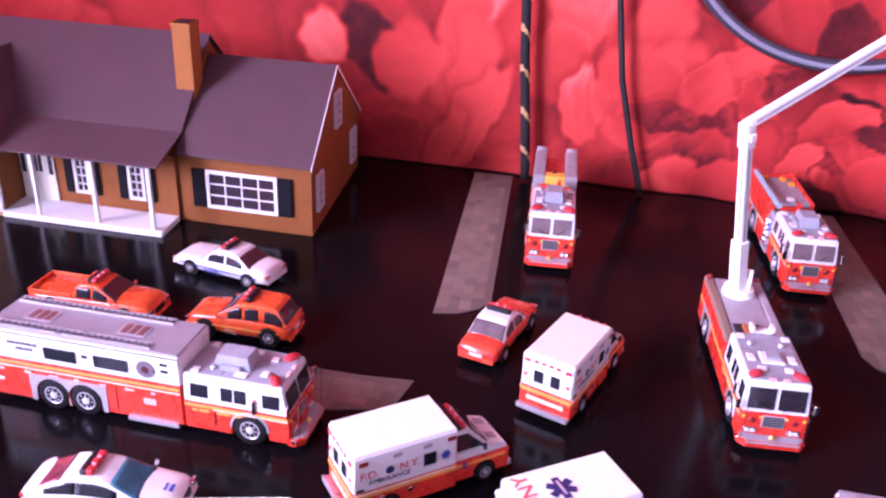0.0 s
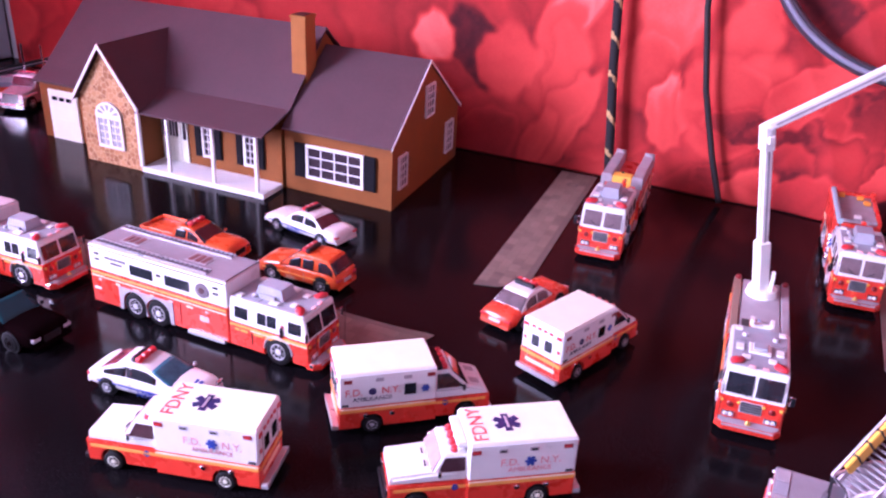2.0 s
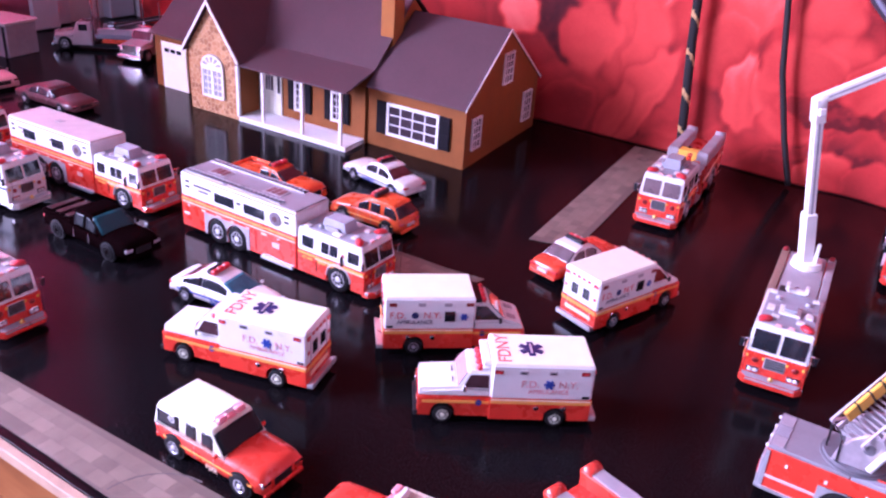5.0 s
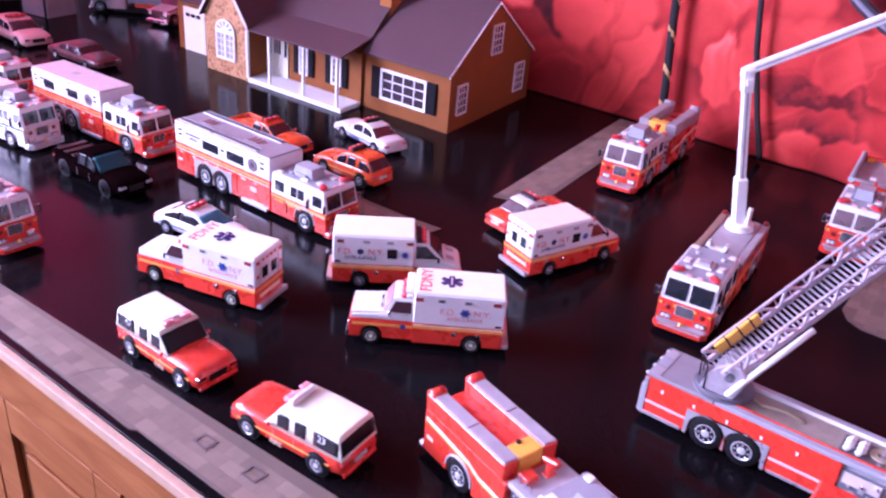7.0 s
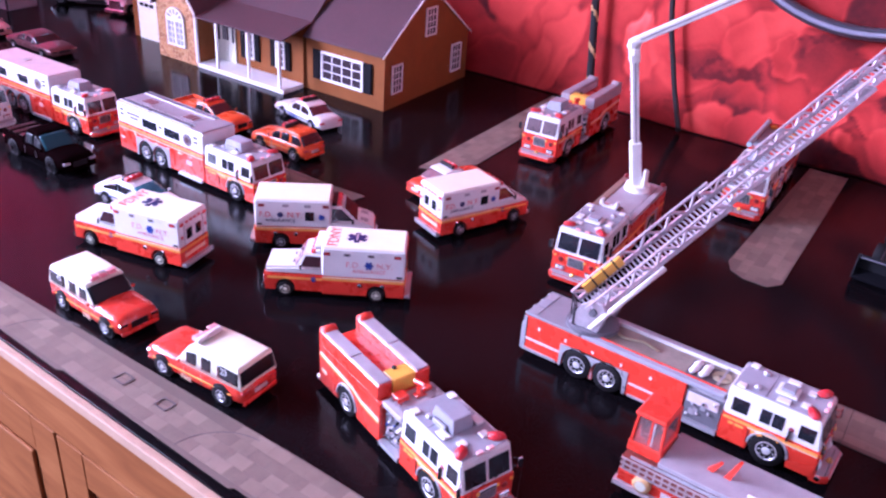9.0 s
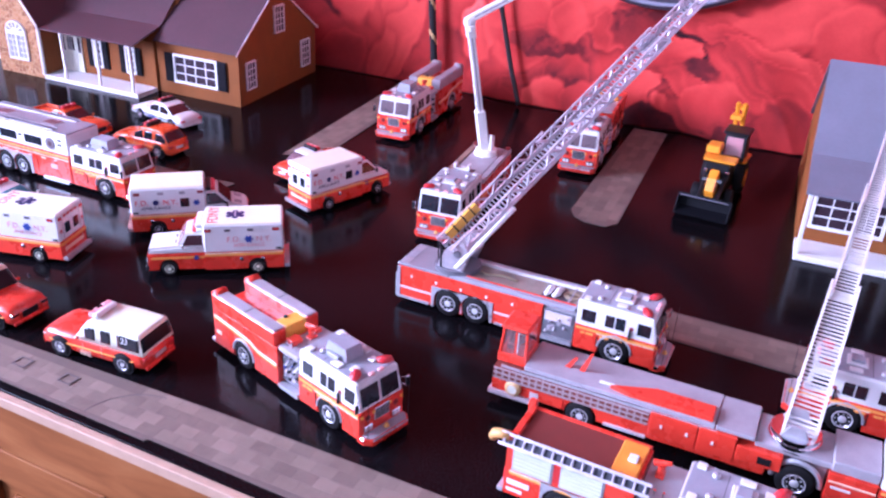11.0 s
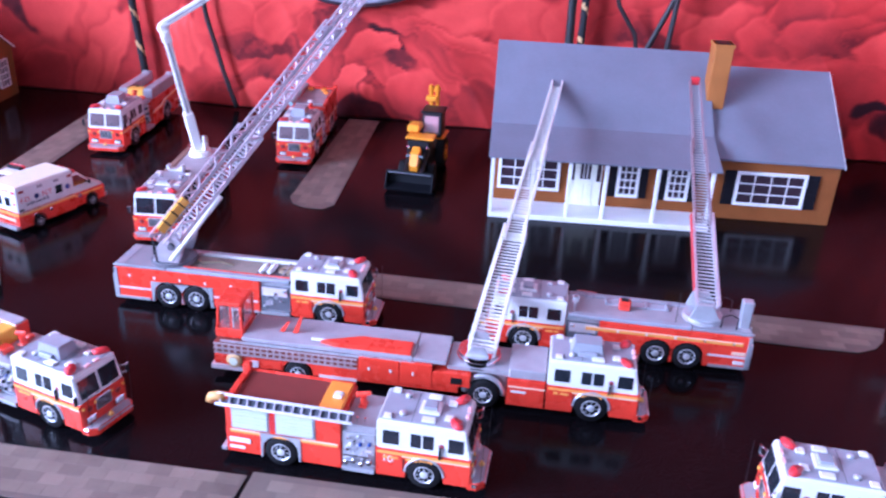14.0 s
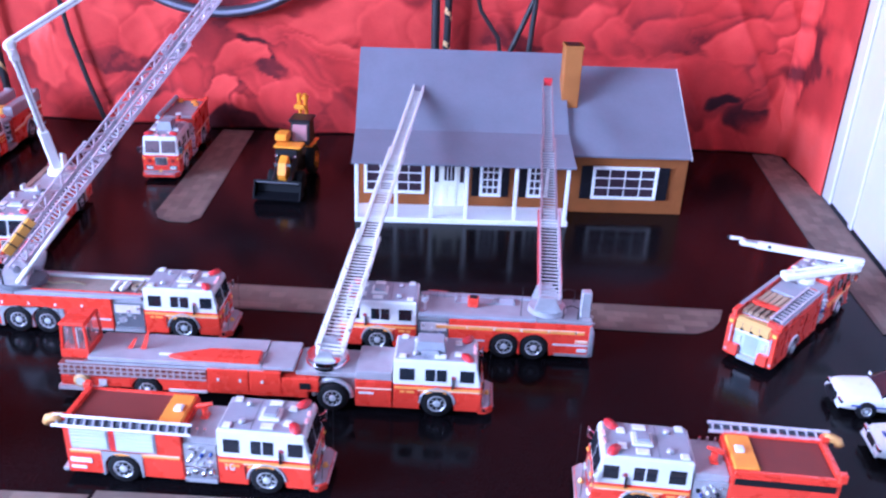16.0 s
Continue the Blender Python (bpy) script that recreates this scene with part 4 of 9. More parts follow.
            prism(bm, [(cx + r * math.cos(b2), 0.0615 + 0.8 * r * math.sin(b2)) for r, b2 in ((0.008, a - .1), (0.0165, a - .16), (0.0165, a + .16), (0.008, a + .1))], -0.0481, -0.0474)
            part("pane", bm, PALEPANE, arch)
        side_window(h, 0.0, 0.018, 0.037, 0.021, 0.055)
        side_window(h, 0.0, 0.095, 0.117, 0.083, 0.117)
        side_window(h, 0.0, 0.167, 0.189, 0.019, 0.055)
    else:
        lattice(h, -0.106, -0.035, 0.020, 0.055, -0.0005, 4, 3, 0.013)
        lattice(h, -0.366, -0.302, 0.022, 0.056, -0.0045, 4, 3)
        house_door(h, -0.290, -0.254, 0.060, -0.0045)
        lattice(h, -0.235, -0.215, 0.021, 0.057, -0.0045, 3, 4, 0.009)
        lattice(h, -0.181, -0.161, 0.021, 0.057, -0.0045, 3, 4, 0.009)
        side_window(h, 0.0, 0.095, 0.117, 0.083, 0.117)
    if big:
        # the card model stands a little out of square
        for ob in h.children_recursive:
            for vert in ob.data.vertices:
                vert.co.x -= 0.085 * vert.co.y
    return h


place(house("long", "ochre model house with plum-brown roof, stone gable and white porch", ROOF_BROWN), -0.270, 0.6935, 0.6)
place(house("short", "ochre model house with slate-grey roof and long white porch", ROOF_GREY), 0.818, 0.680, 3.5)


# ---- fire trucks ----
TABLE_GREY = paint("dark_blue_grey_turntable", (0.135, 0.13, 0.15), 0.45)
PALEDECK = paint("pale_grey_roof_deck", (0.312, 0.312, 0.355), 0.42, vary=0.12)
PINKLAMP = paint("pale_pink_lamp_plastic", (0.85, 0.45, 0.45), 0.3)


def truck_cab(v, xr, xf, w, axle, wr, zb=0.026, zt=0.046, body=RED, top=WHITE, deck=PALEDECK, ac=True, glass=GLASS, stripe=STRIPE):
    """A flat-fronted fire-truck cab between xr and xf, with its own parts."""
    bm = B()
    prism(bm, arched(xr, xf, 0.0055, zb, [axle], wr * 1.10), -w / 2, w / 2, 0.0007)
    low = part("cab", bm, body, v)
    bm = B()
    hexa(bm, [(xr, -w / 2 + .0003, zb), (xf - .0006, -w / 2 + .0003, zb), (xf - .0006, w / 2 - .0003, zb), (xr, w / 2 - .0003, zb)],
         [(xr, -w / 2 + .0016, zt), (xf - .0045, -w / 2 + .0016, zt), (xf - .0045, w / 2 - .0016, zt), (xr, w / 2 - .0016, zt)], 0.0009)
    up = part("cab_upper", bm, top, v)
    # wheel arch rims
    for s, y, rt in both(w):
        bm = B()
        pipe(bm, [(axle + wr * 1.10 * math.cos(a * math.pi / 12), y, max(0.006, wr * 1.01 + wr * 1.10 * math.sin(a * math.pi / 12))) for a in range(13)], 0.0009, 6)
        part("arch_rim", bm, SILVER, v)
        wheel(v, axle, s * (w / 2 - 0.0032), wr, 0.0075)
    L = xf - xr
    decal("stripe", stripe, low, xr + 0.001, xf - 0.001, w, zb - 0.0028, zb - 0.0010, label="thin yellow stripe")
    if body is RED:
        decal("stripe", PALESTRIPE, low, xr + L * 0.28, xf - 0.001, w, zb - 0.0038, zb - 0.0030, label="thin pale stripe")
    for s in (1, -1):
        for a, b2 in ((0.08, 0.13), (0.15, 0.24), (0.32, 0.44), (0.46, 0.60)):
            decal("lettering_bar", stripe, low, xr + L * a, xr + L * b2, w, zb - 0.0062, zb - 0.0046, sides=(s,))
    for a, b2 in ((0.07, 0.24), (0.36, 0.60), (0.75, 0.91)):
        for s in (1, -1):
            y = s * (w / 2 - 0.0007)
            bm = B()
            box(bm, xr + L * a, xr + L * b2, -0.0006, 0.0006, zb + 0.0042, zt - 0.0062, m=Matrix.Translation((0, y, zb)) @ Matrix.Rotation(s * 0.065, 4, "X") @ Matrix.Translation((0, 0, -zb)))
            pane = part("side_window", bm, glass, up)
            if a == 0.36:
                xm = xr + L * (a + b2) / 2
                bm = B()
                box(bm, xm - 0.0004, xm + 0.0004, -0.0008, 0.0008, zb + 0.0042, zt - 0.0062, m=Matrix.Translation((0, y, zb)) @ Matrix.Rotation(s * 0.065, 4, "X") @ Matrix.Translation((0, 0, -zb)))
                part("window_bar", bm, WHITE, pane)
    decal("door_line", DARK, low, xr + L * 0.29, xr + L * 0.30, w, 0.011, zb - 0.005)
    decal("door_line", DARK, low, xr + L * 0.645, xr + L * 0.655, w, 0.016, zb - 0.005)
    decal("door_handle", DARK, low, xr + L * 0.66, xr + L * 0.68, w, zb - 0.001, zb + 0.007, proud=0.0012)
    # windscreen in two panes, leaning back
    lean = math.atan2(0.0039, zt - zb)
    for s in (1, -1):
        bm = B()
        box(bm, -0.0006, 0.0006, min(s * 0.0012, s * (w / 2 - 0.0035)), max(s * 0.0012, s * (w / 2 - 0.0035)), 0.003, zt - zb - 0.004, m=Matrix.Translation((xf - 0.0006, 0, zb)) @ Matrix.Rotation(-lean, 4, "Y"))
        pane = part("windscreen", bm, glass, up)
        bm = B()
        tube(bm, (xf + 0.0006, s * 0.004, zb + 0.003), (xf - 0.0004, s * 0.010, zb + 0.0075), 0.0003, 5)
        part("wiper", bm, DARK, up)
        bm = B()
        ym = s * (w / 2 + 0.0030)
        for z in (zb + 0.0036, zb + 0.0092):
            tube(bm, (xf - 0.0025, s * w * 0.47, z), (xf + 0.0004, ym, z), 0.00035, 5)
        box(bm, xf + 0.0001, xf + 0.0010, ym - 0.0016, ym + 0.0016, zb + 0.0026, zb + 0.0102, bev=0.0003)
        frame_part = part("mirror", bm, CHROME, v)
        pbox("mirror_glass", DARKGLASS, frame_part, xf + 0.0008, xf + 0.0012, ym - 0.0010, ym + 0.0010, zb + 0.0034, zb + 0.0094)
    # face
    pbox("grille_frame", SILVER, low, xf - 0.0006, xf + 0.0006, -w * 0.17, w * 0.17, zb - 0.0107, zb - 0.0014, bev=0.0004)
    pbox("grille", DARK, low, xf - 0.0006, xf + 0.0009, -w * 0.15, w * 0.15, zb - 0.010, zb - 0.002, bev=0.0003)
    for k in range(4):
        pbox("grille_bar", SILVER, low, xf + 0.0008, xf + 0.0013, -w * 0.14, w * 0.14, zb - 0.0092 + k * 0.0019, zb - 0.0088 + k * 0.0019)
    for s in (1, -1):
        y0, y1 = sorted((s * w * 0.22, s * w * 0.42))
        lamp = pbox("headlight", CHROME, low, xf - 0.0004, xf + 0.0012, y0, y1, 0.0105, 0.0150, bev=0.0004)
        for q in (0.3, 0.7):
            bm = B()
            lathe(bm, [(0.0014, 0.0), (0.0014, 0.0006), (0.0008, 0.0009)], 10, "z")
            o = part("lens", bm, WHITE, lamp)
            o.matrix_basis = pose(xf + 0.0010, y0 + (y1 - y0) * q, 0.0128, 0, 90, 0)
        for q in (0.185, 0.445):
            pbox("marker", YELLOW, low, xf - 0.0004, xf + 0.0009, s * w * q - 0.0011, s * w * q + 0.0011, zb - 0.0044, zb - 0.0022, bev=0.0004)
    bm = B()
    plan(bm, [(xf - 0.002, -w * 0.5), (xf + 0.0040, -w * 0.5), (xf + 0.0086, -w * 0.40), (xf + 0.0086, w * 0.40), (xf + 0.0040, w * 0.5), (xf - 0.002, w * 0.5)], 0.0045, 0.0092, 0.0005)
    bump = part("bumper", bm, body, v)
    bm = B()
    plan(bm, [(xf + 0.0010, -w * 0.465), (xf + 0.0036, -w * 0.465), (xf + 0.0078, -w * 0.38), (xf + 0.0078, w * 0.38), (xf + 0.0036, w * 0.465), (xf + 0.0010, w * 0.465)], 0.0090, 0.0098)
    part("bumper_plate", bm, GREY, bump)
    bm = B()
    lathe(bm, [(0.0022, 0), (0.0017, 0.0008), (0.0011, 0.0024), (0.0004, 0.0028)], 12, "z", (xf + 0.0045, 0.0, 0.0098))
    part("bell", bm, paint("brass_bell", (0.75, 0.45, 0.12), 0.3, 0.7), bump, smooth=True)
    for s in (1, -1):
        pbox("bumper_end", CHROME, bump, xf + 0.0005, xf + 0.0042, min(s * w * 0.47, s * w * 0.505), max(s * w * 0.47, s * w * 0.505), 0.0056, 0.0090, bev=0.0005)
        bm = B()
        lathe(bm, [(0.0021, 0), (0.0021, 0.0008), (0.0012, 0.0013)], 14, "z")
        o = part("side_lamp", bm, paint("deep_red_lamp_lens", (0.22, 0.012, 0.014), 0.3, coat=0.3), low, smooth=True)
        o.matrix_basis = pose(xf - 0.0002, s * w * 0.315, zb - 0.0056, 0, 90, 0)
    pbox("bumper_bar", SILVER, bump, xf + 0.0083, xf + 0.0091, -w * 0.39, w * 0.39, 0.0078, 0.0089)
    # roof: grey deck inside a white rim, white equipment boxes, caps, a raised unit
    pbox("roof_deck", deck, up, xr + 0.0012, xf - 0.0062, -w / 2 + 0.0036, w / 2 - 0.0036, zt - 0.0002, zt + 0.0006)
    boxes = ((0.10, 0.35, 0.0026, 0.0026), (0.10, -0.35, 0.0026, 0.0026), (0.52, 0.31, 0.0042, 0.0026), (0.52, -0.31, 0.0042, 0.0026), (0.72, 0.20, 0.0026, 0.0028), (0.72, -0.20, 0.0026, 0.0028))
    for x, y, a, b2 in boxes:
        pbox("roof_box", WHITE, up, xr + L * x - a, xr + L * x + a, y * w - b2, y * w + b2, zt + 0.0006, zt + 0.0020, bev=0.0004)
    for y in (0.24, -0.24):
        bm = B()
        lathe(bm, [(0.0022, 0), (0.0022, 0.0016), (0.0012, 0.0024)], 12, "z", (xr + L * 0.24, y * w, zt + 0.0006))
        part("roof_cap", bm, SILVER, up, smooth=True)
    pbox("roof_seam", DARK, up, xr + L * 0.35, xr + L * 0.355, -w / 2 + 0.004, w / 2 - 0.004, zt + 0.0005, zt + 0.0007)
    if ac:
        bm = B()
        hexa(bm, [(xr + L * .22, -w * .2, zt + .0006), (xr + L * .58, -w * .2, zt + .0006), (xr + L * .58, w * .2, zt + .0006), (xr + L * .22, w * .2, zt + .0006)],
             [(xr + L * .26, -w * .17, zt + .0095), (xr + L * .55, -w * .17, zt + .0095), (xr + L * .55, w * .17, zt + .0095), (xr + L * .26, w * .17, zt + .0095)], 0.0004)
        unit = part("roof_unit", bm, deck, up)
        for s in (1, -1):
            pbox("unit_foot", deck, unit, xr + L * .30, xr + L * .50, min(s * w * .2, s * w * .27), max(s * w * .2, s * w * .27), zt + 0.0006, zt + 0.0042, bev=0.0005)
    else:
        unit = pbox("roof_unit", WHITE, up, xr + L * .40, xr + L * .62, -w * .17, w * .17, zt + .0006, zt + .0022, bev=0.0005)
        pbox("unit_lid", deck, unit, xr + L * .44, xr + L * .58, -w * .11, w * .11, zt + .0022, zt + .0046, bev=0.0005)
    for s in (1, -1):
        bm = B()
        plan(bm, [(-0.0040, -0.0056), (0.0004, -0.0062), (0.0034, -0.0030), (0.0040, 0.0022), (0.0030, 0.0060), (-0.0010, 0.0058), (-0.0036, 0.0020)], 0.0, 0.0026, 0.0009)
        bmesh.ops.transform(bm, matrix=Matrix.Translation((xf - 0.0112, s * w * 0.33, zt + 0.0006)) @ Matrix.Rotation(s * -0.35, 4, "Z") @ Matrix.Diagonal((0.85, s * 0.85, 1, 1)), verts=bm.verts)
        bmesh.ops.recalc_face_normals(bm, faces=bm.faces)
        part("beacon", bm, BEACON, up, smooth=True)
        pbox("front_lamp", PINKLAMP, up, xf - 0.0070, xf - 0.0045, s * w * 0.10 - 0.0022, s * w * 0.10 + 0.0022, zt + 0.0002, zt + 0.0022, bev=0.0004)
        bm = B()
        tube(bm, (xf + 0.006, s * w * 0.46, 0.0095), (xf + 0.0066, s * w * 0.465, zt - 0.004), 0.00022, 5)
        part("marker_rod", bm, DARK, v)
        bm = B()
        lathe(bm, [(0.0018, 0), (0.0018, s * 0.0005)], 12, "y", (xr + L * 0.68, s * w / 2 - s * 0.0012, zb + 0.0075))
        part("door_emblem", bm, paint("maroon_emblem", (0.30, 0.06, 0.08), 0.5), up)
    return low, up


def rungs(parent, mesh, a, b, n):
    """n rungs, each its own piece, from a to b."""
    for k in range(n):
        o = new("rung", mesh)
        o.parent = parent
        o.location = Vector(a).lerp(Vector(b), (k + 0.5) / n)


def rung_mesh(w, r, mat):
    bm = B()
    tube(bm, (0, -w / 2, 0), (0, w / 2, 0), r, 6)
    me = finish(bm, "rung")
    me.materials.append(mat)
    return me


def ladder(parent, length, w, h, mat, lattice_side=True, n=20, name="ladder_section", rung=None):
    """One ladder section along +x: bottom rails, hand rails, lattice and rungs."""
    bm = B()
    for s in (1, -1):
        box(bm, 0, length, s * w / 2 - 0.0009, s * w / 2 + 0.0009, 0, 0.0018 + 0.14 * h)
        if h:
            box(bm, 0, length, s * w / 2 - 0.0007, s * w / 2 + 0.0007, h - 0.0014, h)
            k = max(4, int(length / h / 0.85))
            for i in range(k):
                x0, x1 = length * i / k, length * (i + 1) / k
                if lattice_side:
                    a, b2 = ((x0, 0.001), (x1, h - 0.0008)) if i % 2 else ((x0, h - 0.0008), (x1, 0.001))
                    tube(bm, (a[0], s * w / 2, a[1]), (b2[0], s * w / 2, b2[1]), 0.00070 + 0.03 * h, 4)
                tube(bm, (x0 + 0.0006, s * w / 2, 0.001), (x0 + 0.0006, s * w / 2, h - 0.0008), 0.00052, 4)
    sec = part(name, bm, mat, parent)
    rungs(sec, rung_mesh(w, 0.00075, rung or mat), (0, 0, 0.0007), (length, 0, 0.0007), n)
    return sec


def hub(v, x, y, z, r, h, mat, name="turntable"):
    bm = B()
    lathe(bm, [(r * 1.06, 0), (r * 1.06, h * 0.35), (r, h * 0.4), (r, h), (r * 0.8, h * 1.05)], 28, "z", (x, y, z))
    return part(name, bm, mat, v)


def gauges(parent, x0, x1, w, z0, z1, seed, sides=(1, -1), back=None, n=18):
    """A pump panel with knobs, caps and dials."""
    rnd = random.Random(seed)
    for s in sides:
        y = s * w / 2
        pn = pbox("pump_panel", back or SILVER, parent, x0, x1, min(y, y - s * 0.0014), max(y, y - s * 0.0014), z0, z1)
        for k in range(4):
            x, z = rnd.uniform(x0 + 0.001, x1 - 0.006), rnd.uniform(z0 + 0.002, z1 - 0.006)
            pbox("plate", rnd.choice((GREY, GREY, SILVER, PALESHUTTER)), pn, x, x + rnd.uniform(0.003, 0.005), min(y, y + s * 0.0004), max(y, y + s * 0.0004), z, z + rnd.uniform(0.002, 0.005))
        for k in range(n):
            x, z = x0 + (x1 - x0) * (0.12 + 0.76 * ((k * 0.381966) % 1)), z0 + (z1 - z0) * (0.10 + 0.82 * (k + 0.5) / n)
            r0 = rnd.uniform(0.0006, 0.0015)
            bm = B()
            lathe(bm, [(r0, 0), (r0, s * 0.0014), (r0 * 0.5, s * 0.0022)], 8, "y", (x, y, z))
            part("knob", bm, rnd.choice((SILVER, SILVER, CHROME, RIM, DARK, WHITE, BLUE)), pn)


def slanted(name, material, parent, pts, w, half, sides=(1, -1)):
    """A thin stripe on the flanks that follows a line of (x, z) points."""
    for s in sides:
        y = s * w / 2
        bm = B()
        for (xa, za), (xb, zb2) in zip(pts, pts[1:]):
            hexa(bm, [(xa, y - s * 0.0003, za - half), (xb, y - s * 0.0003, zb2 - half), (xb, y - s * 0.0003, zb2 + half), (xa, y - s * 0.0003, za + half)],
                 [(xa, y + s * 0.0005, za - half), (xb, y + s * 0.0005, zb2 - half), (xb, y + s * 0.0005, zb2 + half), (xa, y + s * 0.0005, za + half)])
        part(name, bm, material, parent)


def arch(v, ax, w, wr, mat):
    for s in (1, -1):
        bm = B()
        pipe(bm, [(ax + wr * 1.10 * math.cos(a * math.pi / 12), s * w / 2, max(0.006, wr * 1.01 + wr * 1.10 * math.sin(a * math.pi / 12))) for a in range(13)], 0.0011, 6)
        part("arch_rim", bm, mat, v)


def body_block(v, x0, x1, w, z1, axles, wr, mat=RED, z0=0.0055, name="body"):
    bm = B()
    prism(bm, arched(x0, x1, z0, z1, axles, wr * 1.10), -w / 2, w / 2, 0.0006)
    b = part(name, bm, mat, v)
    for ax in axles:
        for s in (1, -1):
            wheel(v, ax, s * (w / 2 - 0.0034), wr, 0.0075)
    return b


def fender(v, axles, w, wr, z, reach=1.40, mat=None):
    """Silver plate round the rear wheels."""
    x0, x1 = min(axles) - wr * reach, max(axles) + wr * reach
    for s in (1, -1):
        y = s * w / 2
        bm = B()
        prism(bm, arched(x0, x1, 0.0055, z, axles, wr * 1.10), min(y, y + s * 0.0006), max(y, y + s * 0.0006))
        part("fender", bm, mat or SILVER, v)


def underside(v, x0, x1, w):
    pbox("chassis", DARK, v, x0, x1, -w * 0.3, w * 0.3, 0.004, 0.009)


def clear_plastic():
    """Thin clear window plastic with a faint rosy tint."""
    m, t, b = nodes_of("clear_rosy_window_plastic")
    b.inputs["Base Color"].default_value = (0.95, 0.82, 0.82, 1)
    b.inputs["Roughness"].default_value = 0.06
    b.inputs["IOR"].default_value = 1.15
    b.inputs["Transmission Weight"].default_value = 0.92
    return m


CLEAR = clear_plastic()
MINT = paint("pale_mint_shutter_metal", (0.66, 0.69, 0.66), 0.35, 0.2, vary=0.08)
ORANGECOVER = paint("orange_hose_cover", (0.85, 0.30, 0.03), 0.45)
TAN = paint("tan_suction_hose", (0.62, 0.33, 0.10), 0.5)


def pumper(label, lids=True, monitor=False, side_ladder=False, L=0.166, w=0.039, glass=GLASS, seed=1, shutters=False, yellow=True, wallmat=RED, tilt=48):
    v = thing("fire_engine", label, "fire engine", "toy fire engines")
    f, r = L / 2 - 0.0085, -L / 2
    cabr = f - 0.060
    pump = cabr - 0.022
    truck_cab(v, cabr, f, w, f - 0.029, 0.0110, glass=glass, ac=not side_ladder)
    underside(v, r + 0.004, f - 0.004, w)
    axle = r + 0.036
    b = body_block(v, r, pump, w, 0.036 if lids else 0.042, [axle], 0.0110)
    if lids:
        arch(v, axle, w, 0.0110, GREY)
    else:
        fender(v, [axle], w, 0.0110, 0.0240, 1.20)
    gauges(v, pump + 0.0005, cabr - 0.0008, w - (0.008 if lids else 0.002), 0.010, 0.034, seed, back=TABLE_GREY if lids else SILVER)
    pbox("pump_house", GREY, v, pump + 0.0003, cabr - 0.0006, -w / 2 + (0.0060 if lids else 0.0026), w / 2 - (0.0060 if lids else 0.0026), 0.006, 0.0385, bev=0.0006)
    pbox("running_board", SILVER, v, pump + 0.0005, cabr - 0.0008, -w / 2 - 0.001, w / 2 + 0.001, 0.0055, 0.0085)
    if not lids:
        for s in (1, -1):
            for k in range(4):
                bm = B()
                lathe(bm, [(0.0019, 0), (0.0019, s * 0.0022), (0.0013, s * 0.0030)], 12, "y", (pump + 0.0035 + k * 0.0049, s * (w / 2 - 0.001), 0.0122 + 0.0016 * (k % 2)))
                part("inlet_cap", bm, CHROME, v, smooth=True)
            bm = B()
            pipe(bm, [(pump + 0.002, s * w / 2, 0.0165), (pump + 0.002, s * (w / 2 + 0.0012), 0.0180), (cabr - 0.003, s * (w / 2 + 0.0012), 0.0180), (cabr - 0.003, s * w / 2, 0.0165)], 0.0005, 6)
            part("grab_bar", bm, CHROME, v)
    if lids:
        run = [(r + 0.002, 0.0300), (r + 0.016, 0.0292), (r + 0.044, 0.0270), (r + 0.054, 0.0232), (pump - 0.001, 0.0222)]
        slanted("stripe", PALESTRIPE, b, run, w, 0.0010)
        slanted("stripe", STRIPE, b, [(x, z - 0.0018) for x, z in run], w, 0.0005)
        decal("unit_plate", PALESTRIPE, b, r + 0.004, r + 0.010, w, 0.0160, 0.0185)
    else:
        decal("stripe", PALESTRIPE, b, r + 0.003, pump - 0.002, w, 0.0232, 0.0240)
        decal("stripe", STRIPE, b, r + 0.003, pump - 0.002, w, 0.0216, 0.0231)
    if shutters:
        for x0, x1 in ((r + 0.005, r + 0.028), (r + 0.034, r + 0.058)):
            for s in (1, -1):
                y = s * w / 2
                pbox("shutter_frame", SILVER, b, x0 - 0.001, x1 + 0.001, min(y, y + s * 0.0004), max(y, y + s * 0.0004), 0.0248, 0.0408)
                p = pbox("roller_shutter", MINT, b, x0, x1, min(y, y + s * 0.0006), max(y, y + s * 0.0006), 0.0258, 0.0398)
                for k in range(5):
                    pbox("slat", MINT, p, x0 + 0.0004, x1 - 0.0004, min(y, y + s * 0.001), max(y, y + s * 0.001), 0.0263 + k * 0.0027, 0.0284 + k * 0.0027)
    if shutters:
        for s in (1, -1):
            writing("lettering", "10", 0.0075, WHITE, v, (cabr + 0.0075, s * (w / 2 + 0.0002), 0.0190), (-s, 0, 0), (0, 0, 1))
        decal("unit_plate", WHITE, v, r + 0.002, r + 0.012, w, 0.0090, 0.0112)
        decal("unit_plate", WHITE, v, r + 0.002, r + 0.016, w, 0.0140, 0.0175)
    if shutters:
        decal("locker_plate", paint("deep_red_locker", (0.50, 0.03, 0.03), 0.4), b, r + 0.0292, r + 0.0330, w, 0.0270, 0.0380)
    if lids:
        for s in (1, -1):
            y0, y1 = sorted((s * w * 0.23, s * w * 0.5))
            wall = pbox("hose_bed_wall", wallmat, v, r, pump - 0.003, y0, y1, 0.0362, 0.047, bev=0.0006)
            for k in range(2):
                xa = r + 0.006 + k * (pump - r - 0.009) / 2
                pbox("lid", GREY, wall, xa, xa + (pump - r - 0.009) / 2 - 0.0008, y0 + 0.0008, y1 - 0.0008, 0.0471, 0.0482, bev=0.0003)
            bm = B()
